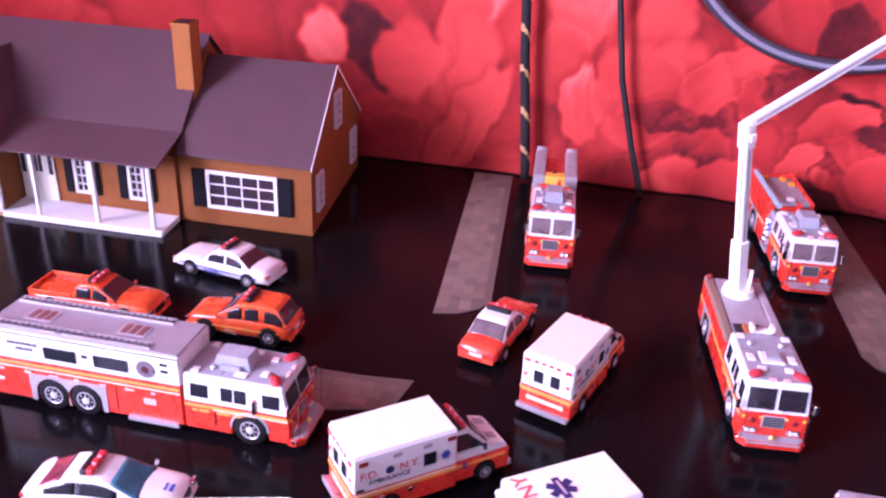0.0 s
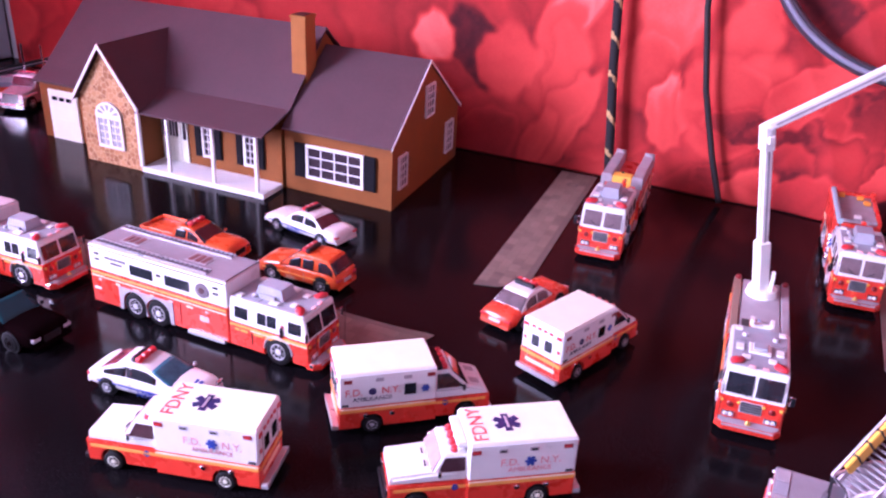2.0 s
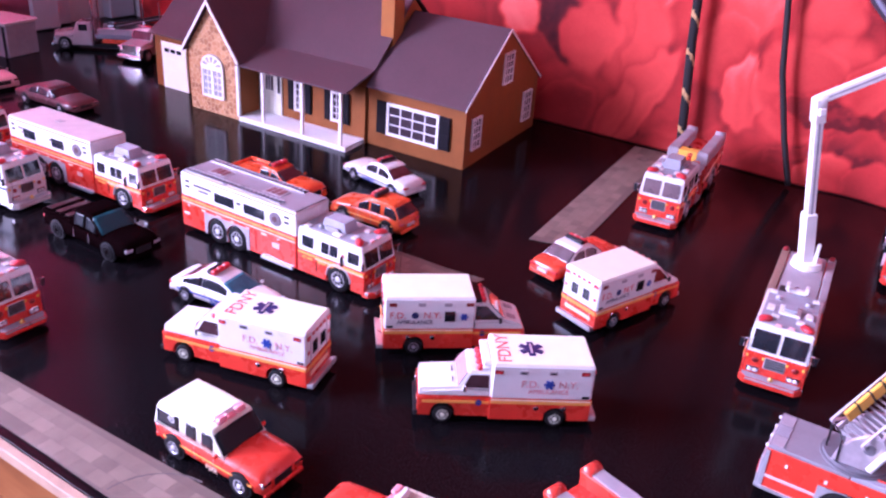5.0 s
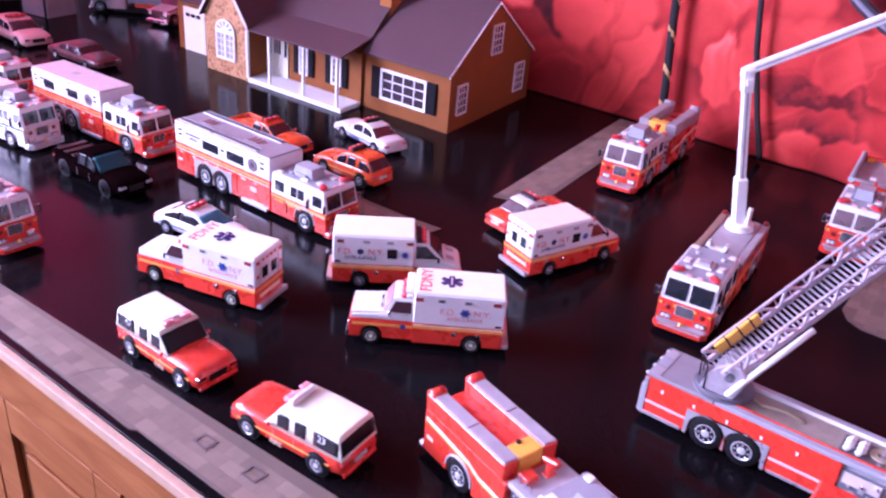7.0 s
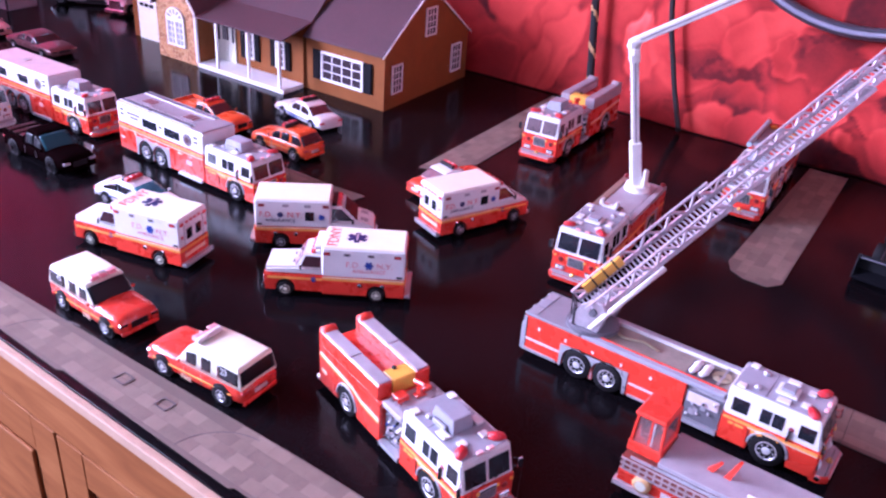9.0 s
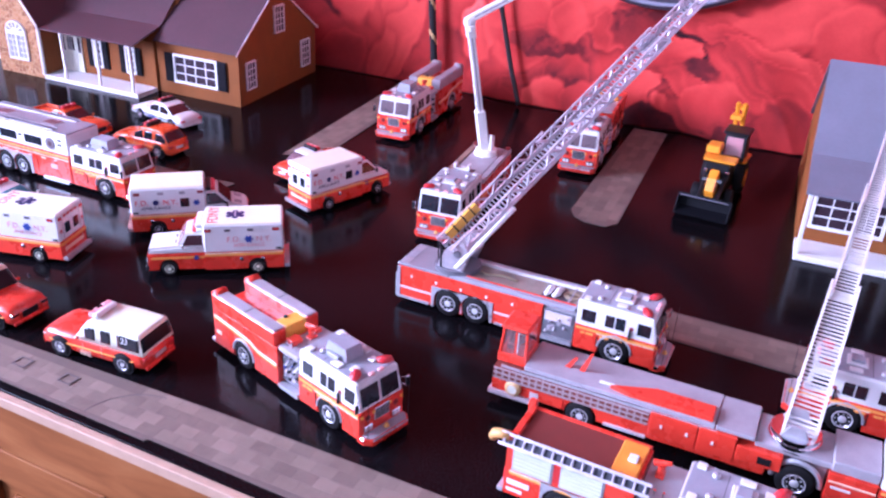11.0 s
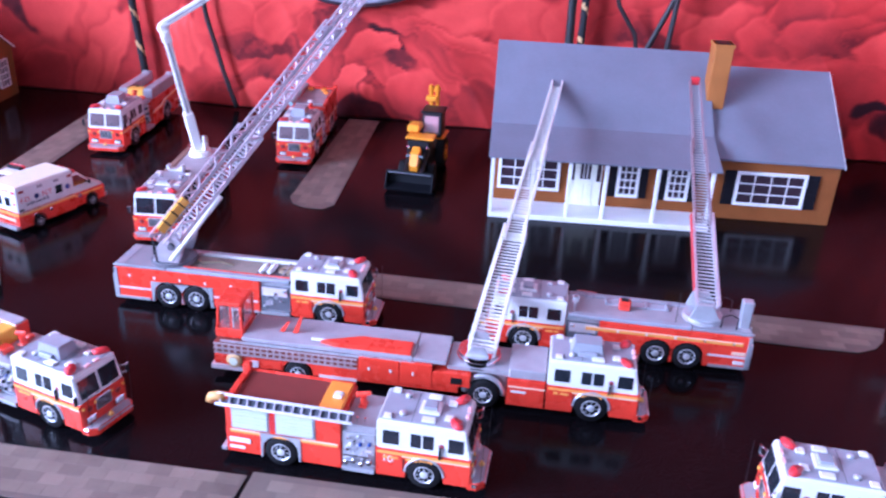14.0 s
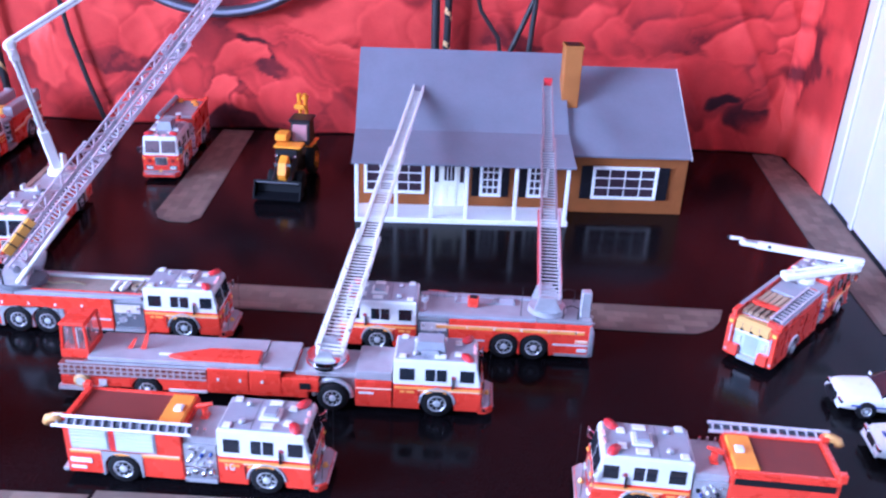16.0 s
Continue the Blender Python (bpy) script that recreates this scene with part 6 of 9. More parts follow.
def tiller(label, w=0.038):
    """Tractor and long trailer; x runs from the trailer's tail to the tractor's nose."""
    v = thing("tiller_ladder_truck", label, "ladder truck", "toy ladder trucks")
    f = 0.158 - 0.0085
    cabr = f - 0.064
    truck_cab(v, cabr, f, w, f - 0.032, 0.0116, ac=True)
    tb = cabr - 0.028
    body_block(v, tb + 0.0005, cabr - 0.0008, w, 0.0275, [], 0.0116, name="tractor_body")
    decal("unit_plate", WHITE, v, tb + 0.003, tb + 0.014, w, 0.0170, 0.0186)
    decal("stripe", PALESTRIPE, v, tb + 0.001, cabr - 0.001, w, 0.0212, 0.0222)
    pbox("tractor_deck", GREY, v, tb + 0.001, cabr - 0.001, -w * 0.46, w * 0.46, 0.0276, 0.0350, bev=0.0006)
    ax = tb - 0.016
    pbox("fifth_wheel_frame", GREY, v, tb - 0.036, tb, -w * 0.29, w * 0.29, 0.010, 0.0250, bev=0.0006)
    for s in (1, -1):
        wheel(v, ax, s * (w / 2 - 0.0034), 0.0116, 0.0075)
        bm = B()
        pipe(bm, [(ax + 0.0140 * math.cos(a * math.pi / 12), s * (w / 2 - 0.003), 0.0116 + 0.0140 * math.sin(a * math.pi / 12)) for a in range(13)], 0.0018, 6)
        part("fender", bm, SILVER, v)
    underside(v, tb, f - 0.004, w)
    t0, t1 = -0.158, tb - 0.012
    a0 = t0 + 0.060
    body = body_block(v, t0 + 0.052, t1 - 0.022, w, 0.0255, [a0 + 0.004], 0.0102, name="trailer_body", z0=0.010)
    pbox("trailer_tail", RED, v, t0, t0 + 0.0515, -w / 2 + 0.001, w / 2 - 0.001, 0.010, 0.0180, bev=0.0006)
    rack = pbox("ladder_rack", paint("red_brown_rack_back", (0.20, 0.045, 0.032), 0.5), v, t0 + 0.001, t0 + 0.108, -w / 2 - 0.0002, w / 2 + 0.0002, 0.0215, 0.0295)
    for s in (1, -1):
        y = s * (w / 2 + 0.0005)
        for z in (0.0212, 0.0250, 0.0288):
            pbox("ladder_rail", RACKMETAL, rack, t0 + 0.001, t0 + 0.108, y - 0.0006, y + 0.0006, z - 0.0005, z + 0.0005)
        me = bpy.data.meshes.get("rack_rung")
        if me is None:
            bm = B()
            box(bm, -0.0006, 0.0006, -0.0005, 0.0005, -0.0038, 0.0038)
            me = finish(bm, "rack_rung")
            me.materials.append(RACKMETAL)
        for k in range(22):
            o = new("rung", me)
            o.parent = rack
            o.location = (t0 + 0.003 + k * 0.0048, y, 0.0250)
    for k, (xa, xb) in enumerate(((0.109, 0.139), (0.1395, 0.1625), (0.163, 0.190))):
        pbox("locker", RED, v, t0 + xa, t0 + xb, -w / 2 - 0.0008, w / 2 + 0.0008, 0.0130 if k < 2 else 0.016, 0.0315 if k < 2 else 0.027, bev=0.0006)
    decal("latch", DARK, v, t0 + 0.176, t0 + 0.184, w + 0.0016, 0.0185, 0.0235)
    pbox("deck", GREY, v, t0 + 0.022, t0 + 0.148, -w * 0.47, w * 0.47, 0.0316, 0.0350, bev=0.0005)
    pbox("deck", GREY, v, t0 + 0.1485, t0 + 0.172, -w * 0.47, w * 0.47, 0.0316, 0.0385 - 0.004, bev=0.0005)
    pbox("gooseneck", GREY, v, t0 + 0.1725, t1 + 0.030, -w * 0.42, w * 0.42, 0.0275, 0.0315, bev=0.0006)
    bm = B()
    plan(bm, [(t0 + 0.080, -w * 0.34), (t0 + 0.092, -w * 0.42), (t0 + 0.146, -w * 0.42), (t0 + 0.146, -w * 0.05), (t0 + 0.108, -w * 0.05)], 0.0351, 0.0382, 0.0006)
    part("deck_cover", bm, RED, v)
    pbox("deck_rail", SILVER, v, t0 + 0.006, t0 + 0.150, -w * 0.5, -w * 0.47, 0.0300, 0.0316)
    pbox("deck_rail", SILVER, v, t0 + 0.006, t0 + 0.150, w * 0.47, w * 0.5, 0.0300, 0.0316)
    decal("lower_step", PALESHUTTER, v, t0 + 0.080, t0 + 0.108, w - 0.001, 0.0100, 0.0122, proud=0.0014)
    decal("locker_plate", PALESHUTTER, v, t0 + 0.028, t0 + 0.034, w - 0.002, 0.0112, 0.0165, proud=0.0008)
    for k in range(3):
        decal("latch", WHITE, v, t0 + 0.116 + k * 0.016, t0 + 0.1175 + k * 0.016, w + 0.0016, 0.0215, 0.0240)
    pbox("cover_tip", WHITE, v, t0 + 0.072, t0 + 0.0830, -w * 0.30, -w * 0.25, 0.0351, 0.0372, bev=0.0006)
    # tiller cab
    cab = pbox("tiller_cab", RED, v, t0 + 0.0005, t0 + 0.0215, -w * 0.34, w * 0.34, 0.0300, 0.0375, bev=0.0006)
    for x, y in ((0.002, -0.31), (0.0205, -0.31), (0.002, 0.31), (0.0205, 0.31)):
        bm = B()
        tube(bm, (t0 + x, y * w, 0.0375), (t0 + x + (0.0015 if x < .01 else -0.0005), y * w * 0.96, 0.0560), 0.0011, 6)
        part("pillar", bm, RED, cab)
    for s in (1, -1):
        y0, y1 = sorted((s * w * 0.298, s * w * 0.306))
        pbox("cab_window", CLEAR, cab, t0 + 0.0030, t0 + 0.0196, y0, y1, 0.0376, 0.0555)
    for x in (0.0026, 0.0196):
        pbox("cab_window", CLEAR, cab, t0 + x, t0 + x + 0.0004, -w * 0.29, w * 0.29, 0.0376, 0.0555)
    seat = pbox("seat", paint("dark_red_seat", (0.20, 0.02, 0.02), 0.5), cab, t0 + 0.0045, t0 + 0.0125, -w * 0.18, w * 0.18, 0.0375, 0.0425, bev=0.0008)
    pbox("seat_back", MATS["dark_red_seat"], seat, t0 + 0.0040, t0 + 0.0064, -w * 0.17, w * 0.17, 0.0420, 0.0515, bev=0.0008)
    bm = B()
    pipe(bm, [(t0 + 0.0160 + 0.0012 * math.sin(a * math.tau / 14), 0.0032 * math.cos(a * math.tau / 14), 0.0450 + 0.0030 * math.sin(a * math.tau / 14)) for a in range(15)], 0.0005, 6)
    tube(bm, (t0 + 0.0175, 0, 0.0375), (t0 + 0.0160, 0, 0.0450), 0.0008, 6)
    part("steering_wheel", bm, DARK, cab)
    for s in (1, -1):
        pbox("door_frame", RED, cab, t0 + 0.0118, t0 + 0.0130, min(s * w * 0.29, s * w * 0.31), max(s * w * 0.29, s * w * 0.31), 0.0375, 0.0556)
        pbox("window_edge", PALESHUTTER, cab, t0 + 0.0136, t0 + 0.0142, min(s * w * 0.29, s * w * 0.307), max(s * w * 0.29, s * w * 0.307), 0.0385, 0.0550)
    pbox("cab_roof", RED, cab, t0 + 0.0010, t0 + 0.0212, -w * 0.33, w * 0.33, 0.0556, 0.0588, bev=0.0014)
    for x, z in ((0.056, 0.0435), (0.046, 0.0375)):
        bm = B()
        prism(bm, [(t0 + x, 0.035), (t0 + x + 0.004, 0.035), (t0 + x + 0.008, z + 0.006), (t0 + x + 0.006, z + 0.006)], -0.004, -0.002)
        part("lever", bm, RED, v)
    for s in (1, -1):
        bm = B()
        lathe(bm, [(0.0058, 0), (0.0058, s * 0.002), (0.0042, s * 0.003)], 18, "y", (t0 + 0.016, s * (w / 2 - 0.001), 0.0155))
        cap = part("hose_cap", bm, paint("tan_siren_ring", (0.72, 0.45, 0.20), 0.4), v, "tan round cap")
        bm = B()
        lathe(bm, [(0.0034, 0), (0.0034, s * 0.0034)], 14, "y", (t0 + 0.016, s * (w / 2 - 0.001), 0.0155))
        part("cap_centre", bm, CREAM, cap)
        pbox("tail_step", PALESHUTTER, v, t0 - 0.002, t0 + 0.03, s * w * 0.4 - 0.004, s * w * 0.4 + 0.004, 0.0065, 0.0098)
    px = tb - 0.022
    hub(v, px, 0, 0.0300, 0.0158, 0.0018, DARK, "turntable_ring")
    hub(v, px, 0, 0.0316, 0.0150, 0.0060, CHROME)
    for s in (1, -1):
        bm = B()
        prism(bm, [(px - 0.009, 0.0374), (px + 0.008, 0.0374), (px + 0.004, 0.046), (px - 0.004, 0.046)], s * 0.0105 - 0.001, s * 0.0105 + 0.001, 0.0004)
        part("ladder_cradle", bm, SILVER, v)
    return v, px


def ambulance(label, van=False):
    v = thing("ambulance", label, "ambulance", "toy ambulances")
    w, L = 0.0385, (0.109 if van else 0.117)
    f, r = L / 2, -L / 2
    bf = r + 0.0035 + 0.0665
    wr = 0.0066
    ra = r + 0.026
    fa = f - 0.017
    cw = w * 0.86
    bm = B()
    prism(bm, arched(r + 0.0035, bf, 0.005, 0.0215, [ra], wr * 1.2), -w / 2, w / 2, 0.0006)
    low = part("body", bm, RED, v)
    bm = B()
    box(bm, r + 0.0035, bf, -w / 2, w / 2, 0.0216, 0.0475, bev=0.0012)
    mod = part("patient_box", bm, WHITE, v)
    pbox("roof", CREAM, mod, r + 0.0045, bf - 0.001, -w / 2 + 0.0011, w / 2 - 0.0011, 0.0472, 0.0481, bev=0.0004)
    decal("stripe", STRIPE, low, r + 0.004, bf - 0.0005, w, 0.0182, 0.0203, label="orange-yellow stripe")
    decal("stripe", PALESTRIPE, low, r + 0.004, bf - 0.0005, w, 0.0206, 0.0212)
    # cab
    if van:
        prof_low = arched(bf - 0.001, f, 0.005, 0.0190, [fa], wr * 1.2)
        hood = [(bf - 0.001, 0.0191), (f - 0.0006, 0.0191), (f - 0.0016, 0.0218), (f - 0.005, 0.0240), (f - 0.0150, 0.0272), (bf - 0.001, 0.0272)]
        roof_x, ws_x, zt = bf + 0.0105, f - 0.0150, 0.0405
    else:
        prof_low = arched(bf - 0.001, f, 0.005, 0.0200, [fa], wr * 1.2)
        hood = [(bf - 0.001, 0.0201), (f - 0.0008, 0.0201), (f - 0.0015, 0.0255), (f - 0.025, 0.0272), (bf - 0.001, 0.0272)]
        roof_x, ws_x, zt = bf + 0.0145, f - 0.0255, 0.0385
    bm = B()
    prism(bm, prof_low, -cw / 2, cw / 2, 0.0008)
    cab = part("cab", bm, RED, v)
    bm = B()
    prism(bm, hood, -cw / 2 + 0.0004, cw / 2 - 0.0004, 0.0018)
    part("hood", bm, WHITE, v)
    zb = hood[-1][1]
    bm = B()
    hexa(bm, [(bf - .001, -cw * .49, zb - .0005), (ws_x, -cw * .49, zb - .0005), (ws_x, cw * .49, zb - .0005), (bf - .001, cw * .49, zb - .0005)],
         [(bf - .001, -cw * .43, zt), (roof_x, -cw * .42, zt), (roof_x, cw * .42, zt), (bf - .001, cw * .43, zt)], 0.0010)
    up = part("cab_roof", bm, WHITE, v)
    n = Vector((zt - zb, 0, ws_x - roof_x)).normalized()
    bm = B()
    e = 0.0006
    a, b2 = Vector((ws_x, 0, zb)), Vector((roof_x, 0, zt))
    hexa(bm, [a.lerp(b2, .08) + Vector((0, -cw * .45, 0)), a.lerp(b2, .08) + Vector((0, cw * .45, 0)), a.lerp(b2, .88) + Vector((0, cw * .39, 0)), a.lerp(b2, .88) + Vector((0, -cw * .39, 0))],
         [a.lerp(b2, .08) + Vector((0, -cw * .45, 0)) + n * e, a.lerp(b2, .08) + Vector((0, cw * .45, 0)) + n * e, a.lerp(b2, .88) + Vector((0, cw * .39, 0)) + n * e, a.lerp(b2, .88) + Vector((0, -cw * .39, 0)) + n * e])
    part("windscreen", bm, GLASS if van else PINKGLASS, up)
    for s in (1, -1):
        yb, yt = s * cw * 0.492, s * cw * 0.437
        q = [(bf + .0012, yb, zb + .001), (ws_x - .004, yb, zb + .001), (roof_x - .0012, yt, zt - .002), (bf + .0012, yt, zt - .002)]
        bm = B()
        o = Vector((0, s * 0.0005, 0))
        hexa(bm, q, [Vector(p) + o for p in q])
        part("side_window", bm, GLASS if van else DUSKGLASS, up)
        decal("stripe", STRIPE, cab, bf, f - 0.003, cw, 0.0158, 0.0178, sides=(s,))
        bm = B()
        lathe(bm, [(0.0022, 0), (0.0022, s * 0.0005)], 14, "y", (bf + 0.007, s * cw / 2, 0.0165))
        part("door_emblem", bm, BLUE, cab)
        bm = B()
        box(bm, ws_x - 0.0055, ws_x - 0.0035, s * (cw / 2 + 0.0022) - 0.001, s * (cw / 2 + 0.0022) + 0.001, zb - 0.001, zb + 0.0035, bev=0.0004)
        tube(bm, (ws_x - 0.0045, s * cw * 0.48, zb), (ws_x - 0.0045, s * (cw / 2 + 0.002), zb), 0.0005, 5)
        part("mirror", bm, DARK if van else CHROME, v)
    pbox("grille", DARK, cab, f - 0.0006, f + 0.0006, -cw * 0.28, cw * 0.28, 0.0115, 0.0180)
    for s in (1, -1):
        pbox("headlight", CHROME, cab, f - 0.0008, f + 0.0008, s * cw * 0.38 - 0.0026, s * cw * 0.38 + 0.0026, 0.0125, 0.0175, bev=0.0004)
    pbox("bumper", DARK if not van else SILVER, v, f - 0.001, f + 0.0022, -cw * 0.5, cw * 0.5, 0.0055, 0.0095, bev=0.0006)
    if not van:
        for k in (-1, 1):
            pbox("hood_vent", DARK, up, ws_x + 0.002, ws_x + 0.0028, k * 0.006 - 0.0025, k * 0.006 + 0.0025, zb - 0.0002, zb + 0.0005)
    else:
        for k in (-1, 1):
            bm = B()
            box(bm, -0.0035, 0.0035, k * 0.0075 - 0.0028, k * 0.0075 + 0.0028, 0.0, 0.0004, m=Matrix.Translation((f - 0.0095, 0, 0.0259)) @ Matrix.Rotation(0.31, 4, "Y"))
            part("hood_vent", bm, GREY, up)
    # light bar on the cab roof
    bar = pbox("light_bar", WHITE if not van else DARK, v, bf + 0.001, bf + 0.0055, -cw * 0.40, cw * 0.40, zt - 0.0001, zt + 0.0030, bev=0.0005)
    for k in (-0.30, -0.1, 0.1, 0.30):
        bm = B()
        lathe(bm, [(0.0026, 0), (0.0026, 0.0016), (0.0018, 0.0032), (0.0006, 0.0036)], 10, "z", (bf + 0.0070, k * cw, zt - 0.0002))
        part("beacon", bm, BEACON, bar, smooth=True)
    if not van:
        pbox("wind_fairing", WHITE, v, bf + 0.0002, bf + 0.0062, -w * 0.36, w * 0.36, 0.0428, 0.0462, bev=0.0008)
    # box windows, lights, doors
    m = r + 0.0035
    if van:
        decal("side_window", GLASS, mod, m + 0.044, m + 0.052, w, 0.0285, 0.037)
    for a in (0.004, 0.025, 0.044, 0.060):
        outer = a in (0.004, 0.060)
        decal("corner_light", MATS["deep_red_lamp_lens"] if outer else GREY, mod, m + a - 0.0004, m + a + 0.0050, w, 0.0412, 0.0438)
        if not van:
            decal("light_frame", BEACON if outer else DARK, mod, m + a + 0.0006, m + a + 0.0040, w, 0.0418, 0.0430, proud=0.0008)
    decal("vent", DARK, mod, m + 0.002, m + 0.0065, w, 0.0235, 0.0250)
    for a in (0.012, 0.030):
        for s in (1, -1):
            bm = B()
            lathe(bm, [(0.0019, 0), (0.0019, s * 0.0006), (0.0011, s * 0.0010)], 12, "y", (m + a + 0.006, s * w / 2, 0.0150))
            part("fuel_cap", bm, CHROME, low)
    for s in (1, -1):
        y = s * (w / 2 + 0.0002)
        cx = m + (0.0225 if van else 0.029)
        rt = (-s, 0, 0)
        off = 0.0132 * -s
        writing("lettering", "F.D.", 0.0072, LETTER_RED if van else LETTER_PINK, mod, (cx - off * 0.95, y, 0.0335), rt, (0, 0, 1))
        writing("lettering", "N.Y.", 0.0072, LETTER_RED if van else LETTER_PINK, mod, (cx + off * 0.95, y, 0.0335), rt, (0, 0, 1))
        writing("lettering", "AMBULANCE", 0.0045, LETTER_DARK if van else LETTER_PINK, mod, (cx, y, 0.0280), rt, (0, 0, 1))
        if van:
            bm = B()
            lathe(bm, [(0.0026, 0), (0.0026, s * 0.0004)], 16, "y", (cx, y, 0.0337))
            part("emblem", bm, NAVY, mod)
            star(mod, 0.0030, (m + 0.0585, y, 0.0322), rt, (0, 0, 1), BLUE)
        else:
            star(mod, 0.0036, (cx, y, 0.0337), rt, (0, 0, 1), BLUE)
    for s in (1, -1):
        pbox("rear_window", GLASS, mod, m - 0.0006, m + 0.0004, s * 0.0062 - 0.0034, s * 0.0062 + 0.0034, 0.0275, 0.0365)
        pbox("door_edge", GREY, mod, m - 0.0004, m + 0.0004, s * 0.0125 - 0.0002, s * 0.0125 + 0.0002, 0.010, 0.042)
        for y in (0.37, 0.43):
            pbox("rear_light", BEACON, mod, m - 0.0008, m + 0.0004, s * w * y - 0.0009, s * w * y + 0.0009, 0.0415, 0.0440)
        pbox("rear_marking", LETTER_RED, mod, m - 0.0006, m + 0.0004, s * w * 0.41 - 0.0012, s * w * 0.41 + 0.0012, 0.030, 0.0325)
    for k in range(4):
        pbox("rear_light", BEACON, mod, m - 0.0008, m + 0.0004, -0.0095 + k * 0.0055, -0.0095 + k * 0.0055 + 0.003, 0.0425, 0.0442)
    pbox("rear_stripe", STRIPE, low, m - 0.0006, m + 0.0004, -w * 0.48, w * 0.48, 0.0182, 0.0208)
    pbox("rear_bar", PALESTRIPE, low, m - 0.0006, m + 0.0004, -w * 0.36, w * 0.36, 0.0120, 0.0150)
    bm = B()
    prism(bm, [(r - 0.0012, 0.0055), (m - 0.0002, 0.0055), (m - 0.0002, 0.0080), (r - 0.0012, 0.0095)], -w * 0.5, w * 0.5, 0.0004)
    part("rear_step", bm, SILVER, v)
    pbox("chassis", DARK, v, r + 0.008, f - 0.004, -w * 0.3, w * 0.3, 0.0038, 0.006)
    for s in (1, -1):
        wheel(v, ra, s * (w / 2 - 0.003), wr, 0.0062, CREAM if not van else SILVER)
        wheel(v, fa, s * (cw / 2 - 0.0022), wr, 0.0058, CREAM if not van else SILVER)
    if not van:
        writing("lettering", "FDNY", 0.0125, LETTER_RED, mod, (bf - 0.0085, 0.0, 0.0483), (0, -1, 0), (1, 0, 0))
        star(mod, 0.0082, (bf - 0.0265, 0.0, 0.0482), (0, -1, 0), (1, 0, 0), NAVY)
        pbox("star_staff", SILVER, mod, bf - 0.0272, bf - 0.0258, -0.0055, 0.0055, 0.0486, 0.0489)
    return v


def loft(bm, r, f, w, z0, tops, n):
    """A rounded car body: cross-sections along x under a roof line of (x, z) points."""
    rings = []
    for i in range(n + 1):
        u = i / n
        x = r + (f - r) * u
        zt = float(np.interp(x, [p[0] for p in tops], [p[1] for p in tops]))
        e = abs(2 * u - 1)
        hw = w / 2 * (1 - 0.11 * e ** 7)
        lo = z0 + 0.0010 * e ** 8
        h = zt - lo
        half = [(hw * 0.84, lo), (hw * 0.97, lo + h * 0.16), (hw, lo + h * 0.48), (hw * 0.985, lo + h * 0.74), (hw * 0.90, lo + h * 0.93), (hw * 0.62, lo + h * 1.0), (0, lo + h * 1.03)]
        pts = half + [(-y, z) for y, z in half[-2::-1]]
        rings.append([bm.verts.new((x, y, z)) for y, z in pts])
    fs = []
    for a, b in zip(rings, rings[1:]):
        m = len(a)
        for k in range(m):
            fs.append(bm.faces.new((a[k], a[(k + 1) % m], b[(k + 1) % m], b[k])))
    fs.append(bm.faces.new(rings[0]))
    fs.append(bm.faces.new(rings[-1][::-1]))
    bmesh.ops.recalc_face_normals(bm, faces=fs)


TEALGLASS = paint("teal_windscreen", (0.008, 0.055, 0.068), 0.3, bump=0, spec=0.2)
DARKGLASS = paint("near_black_window", (0.008, 0.010, 0.013), 0.3, bump=0, spec=0.2)
RED_GLASS = paint("red_tinted_rear_glass", (0.16, 0.03, 0.045), 0.15, bump=0, coat=0.5)


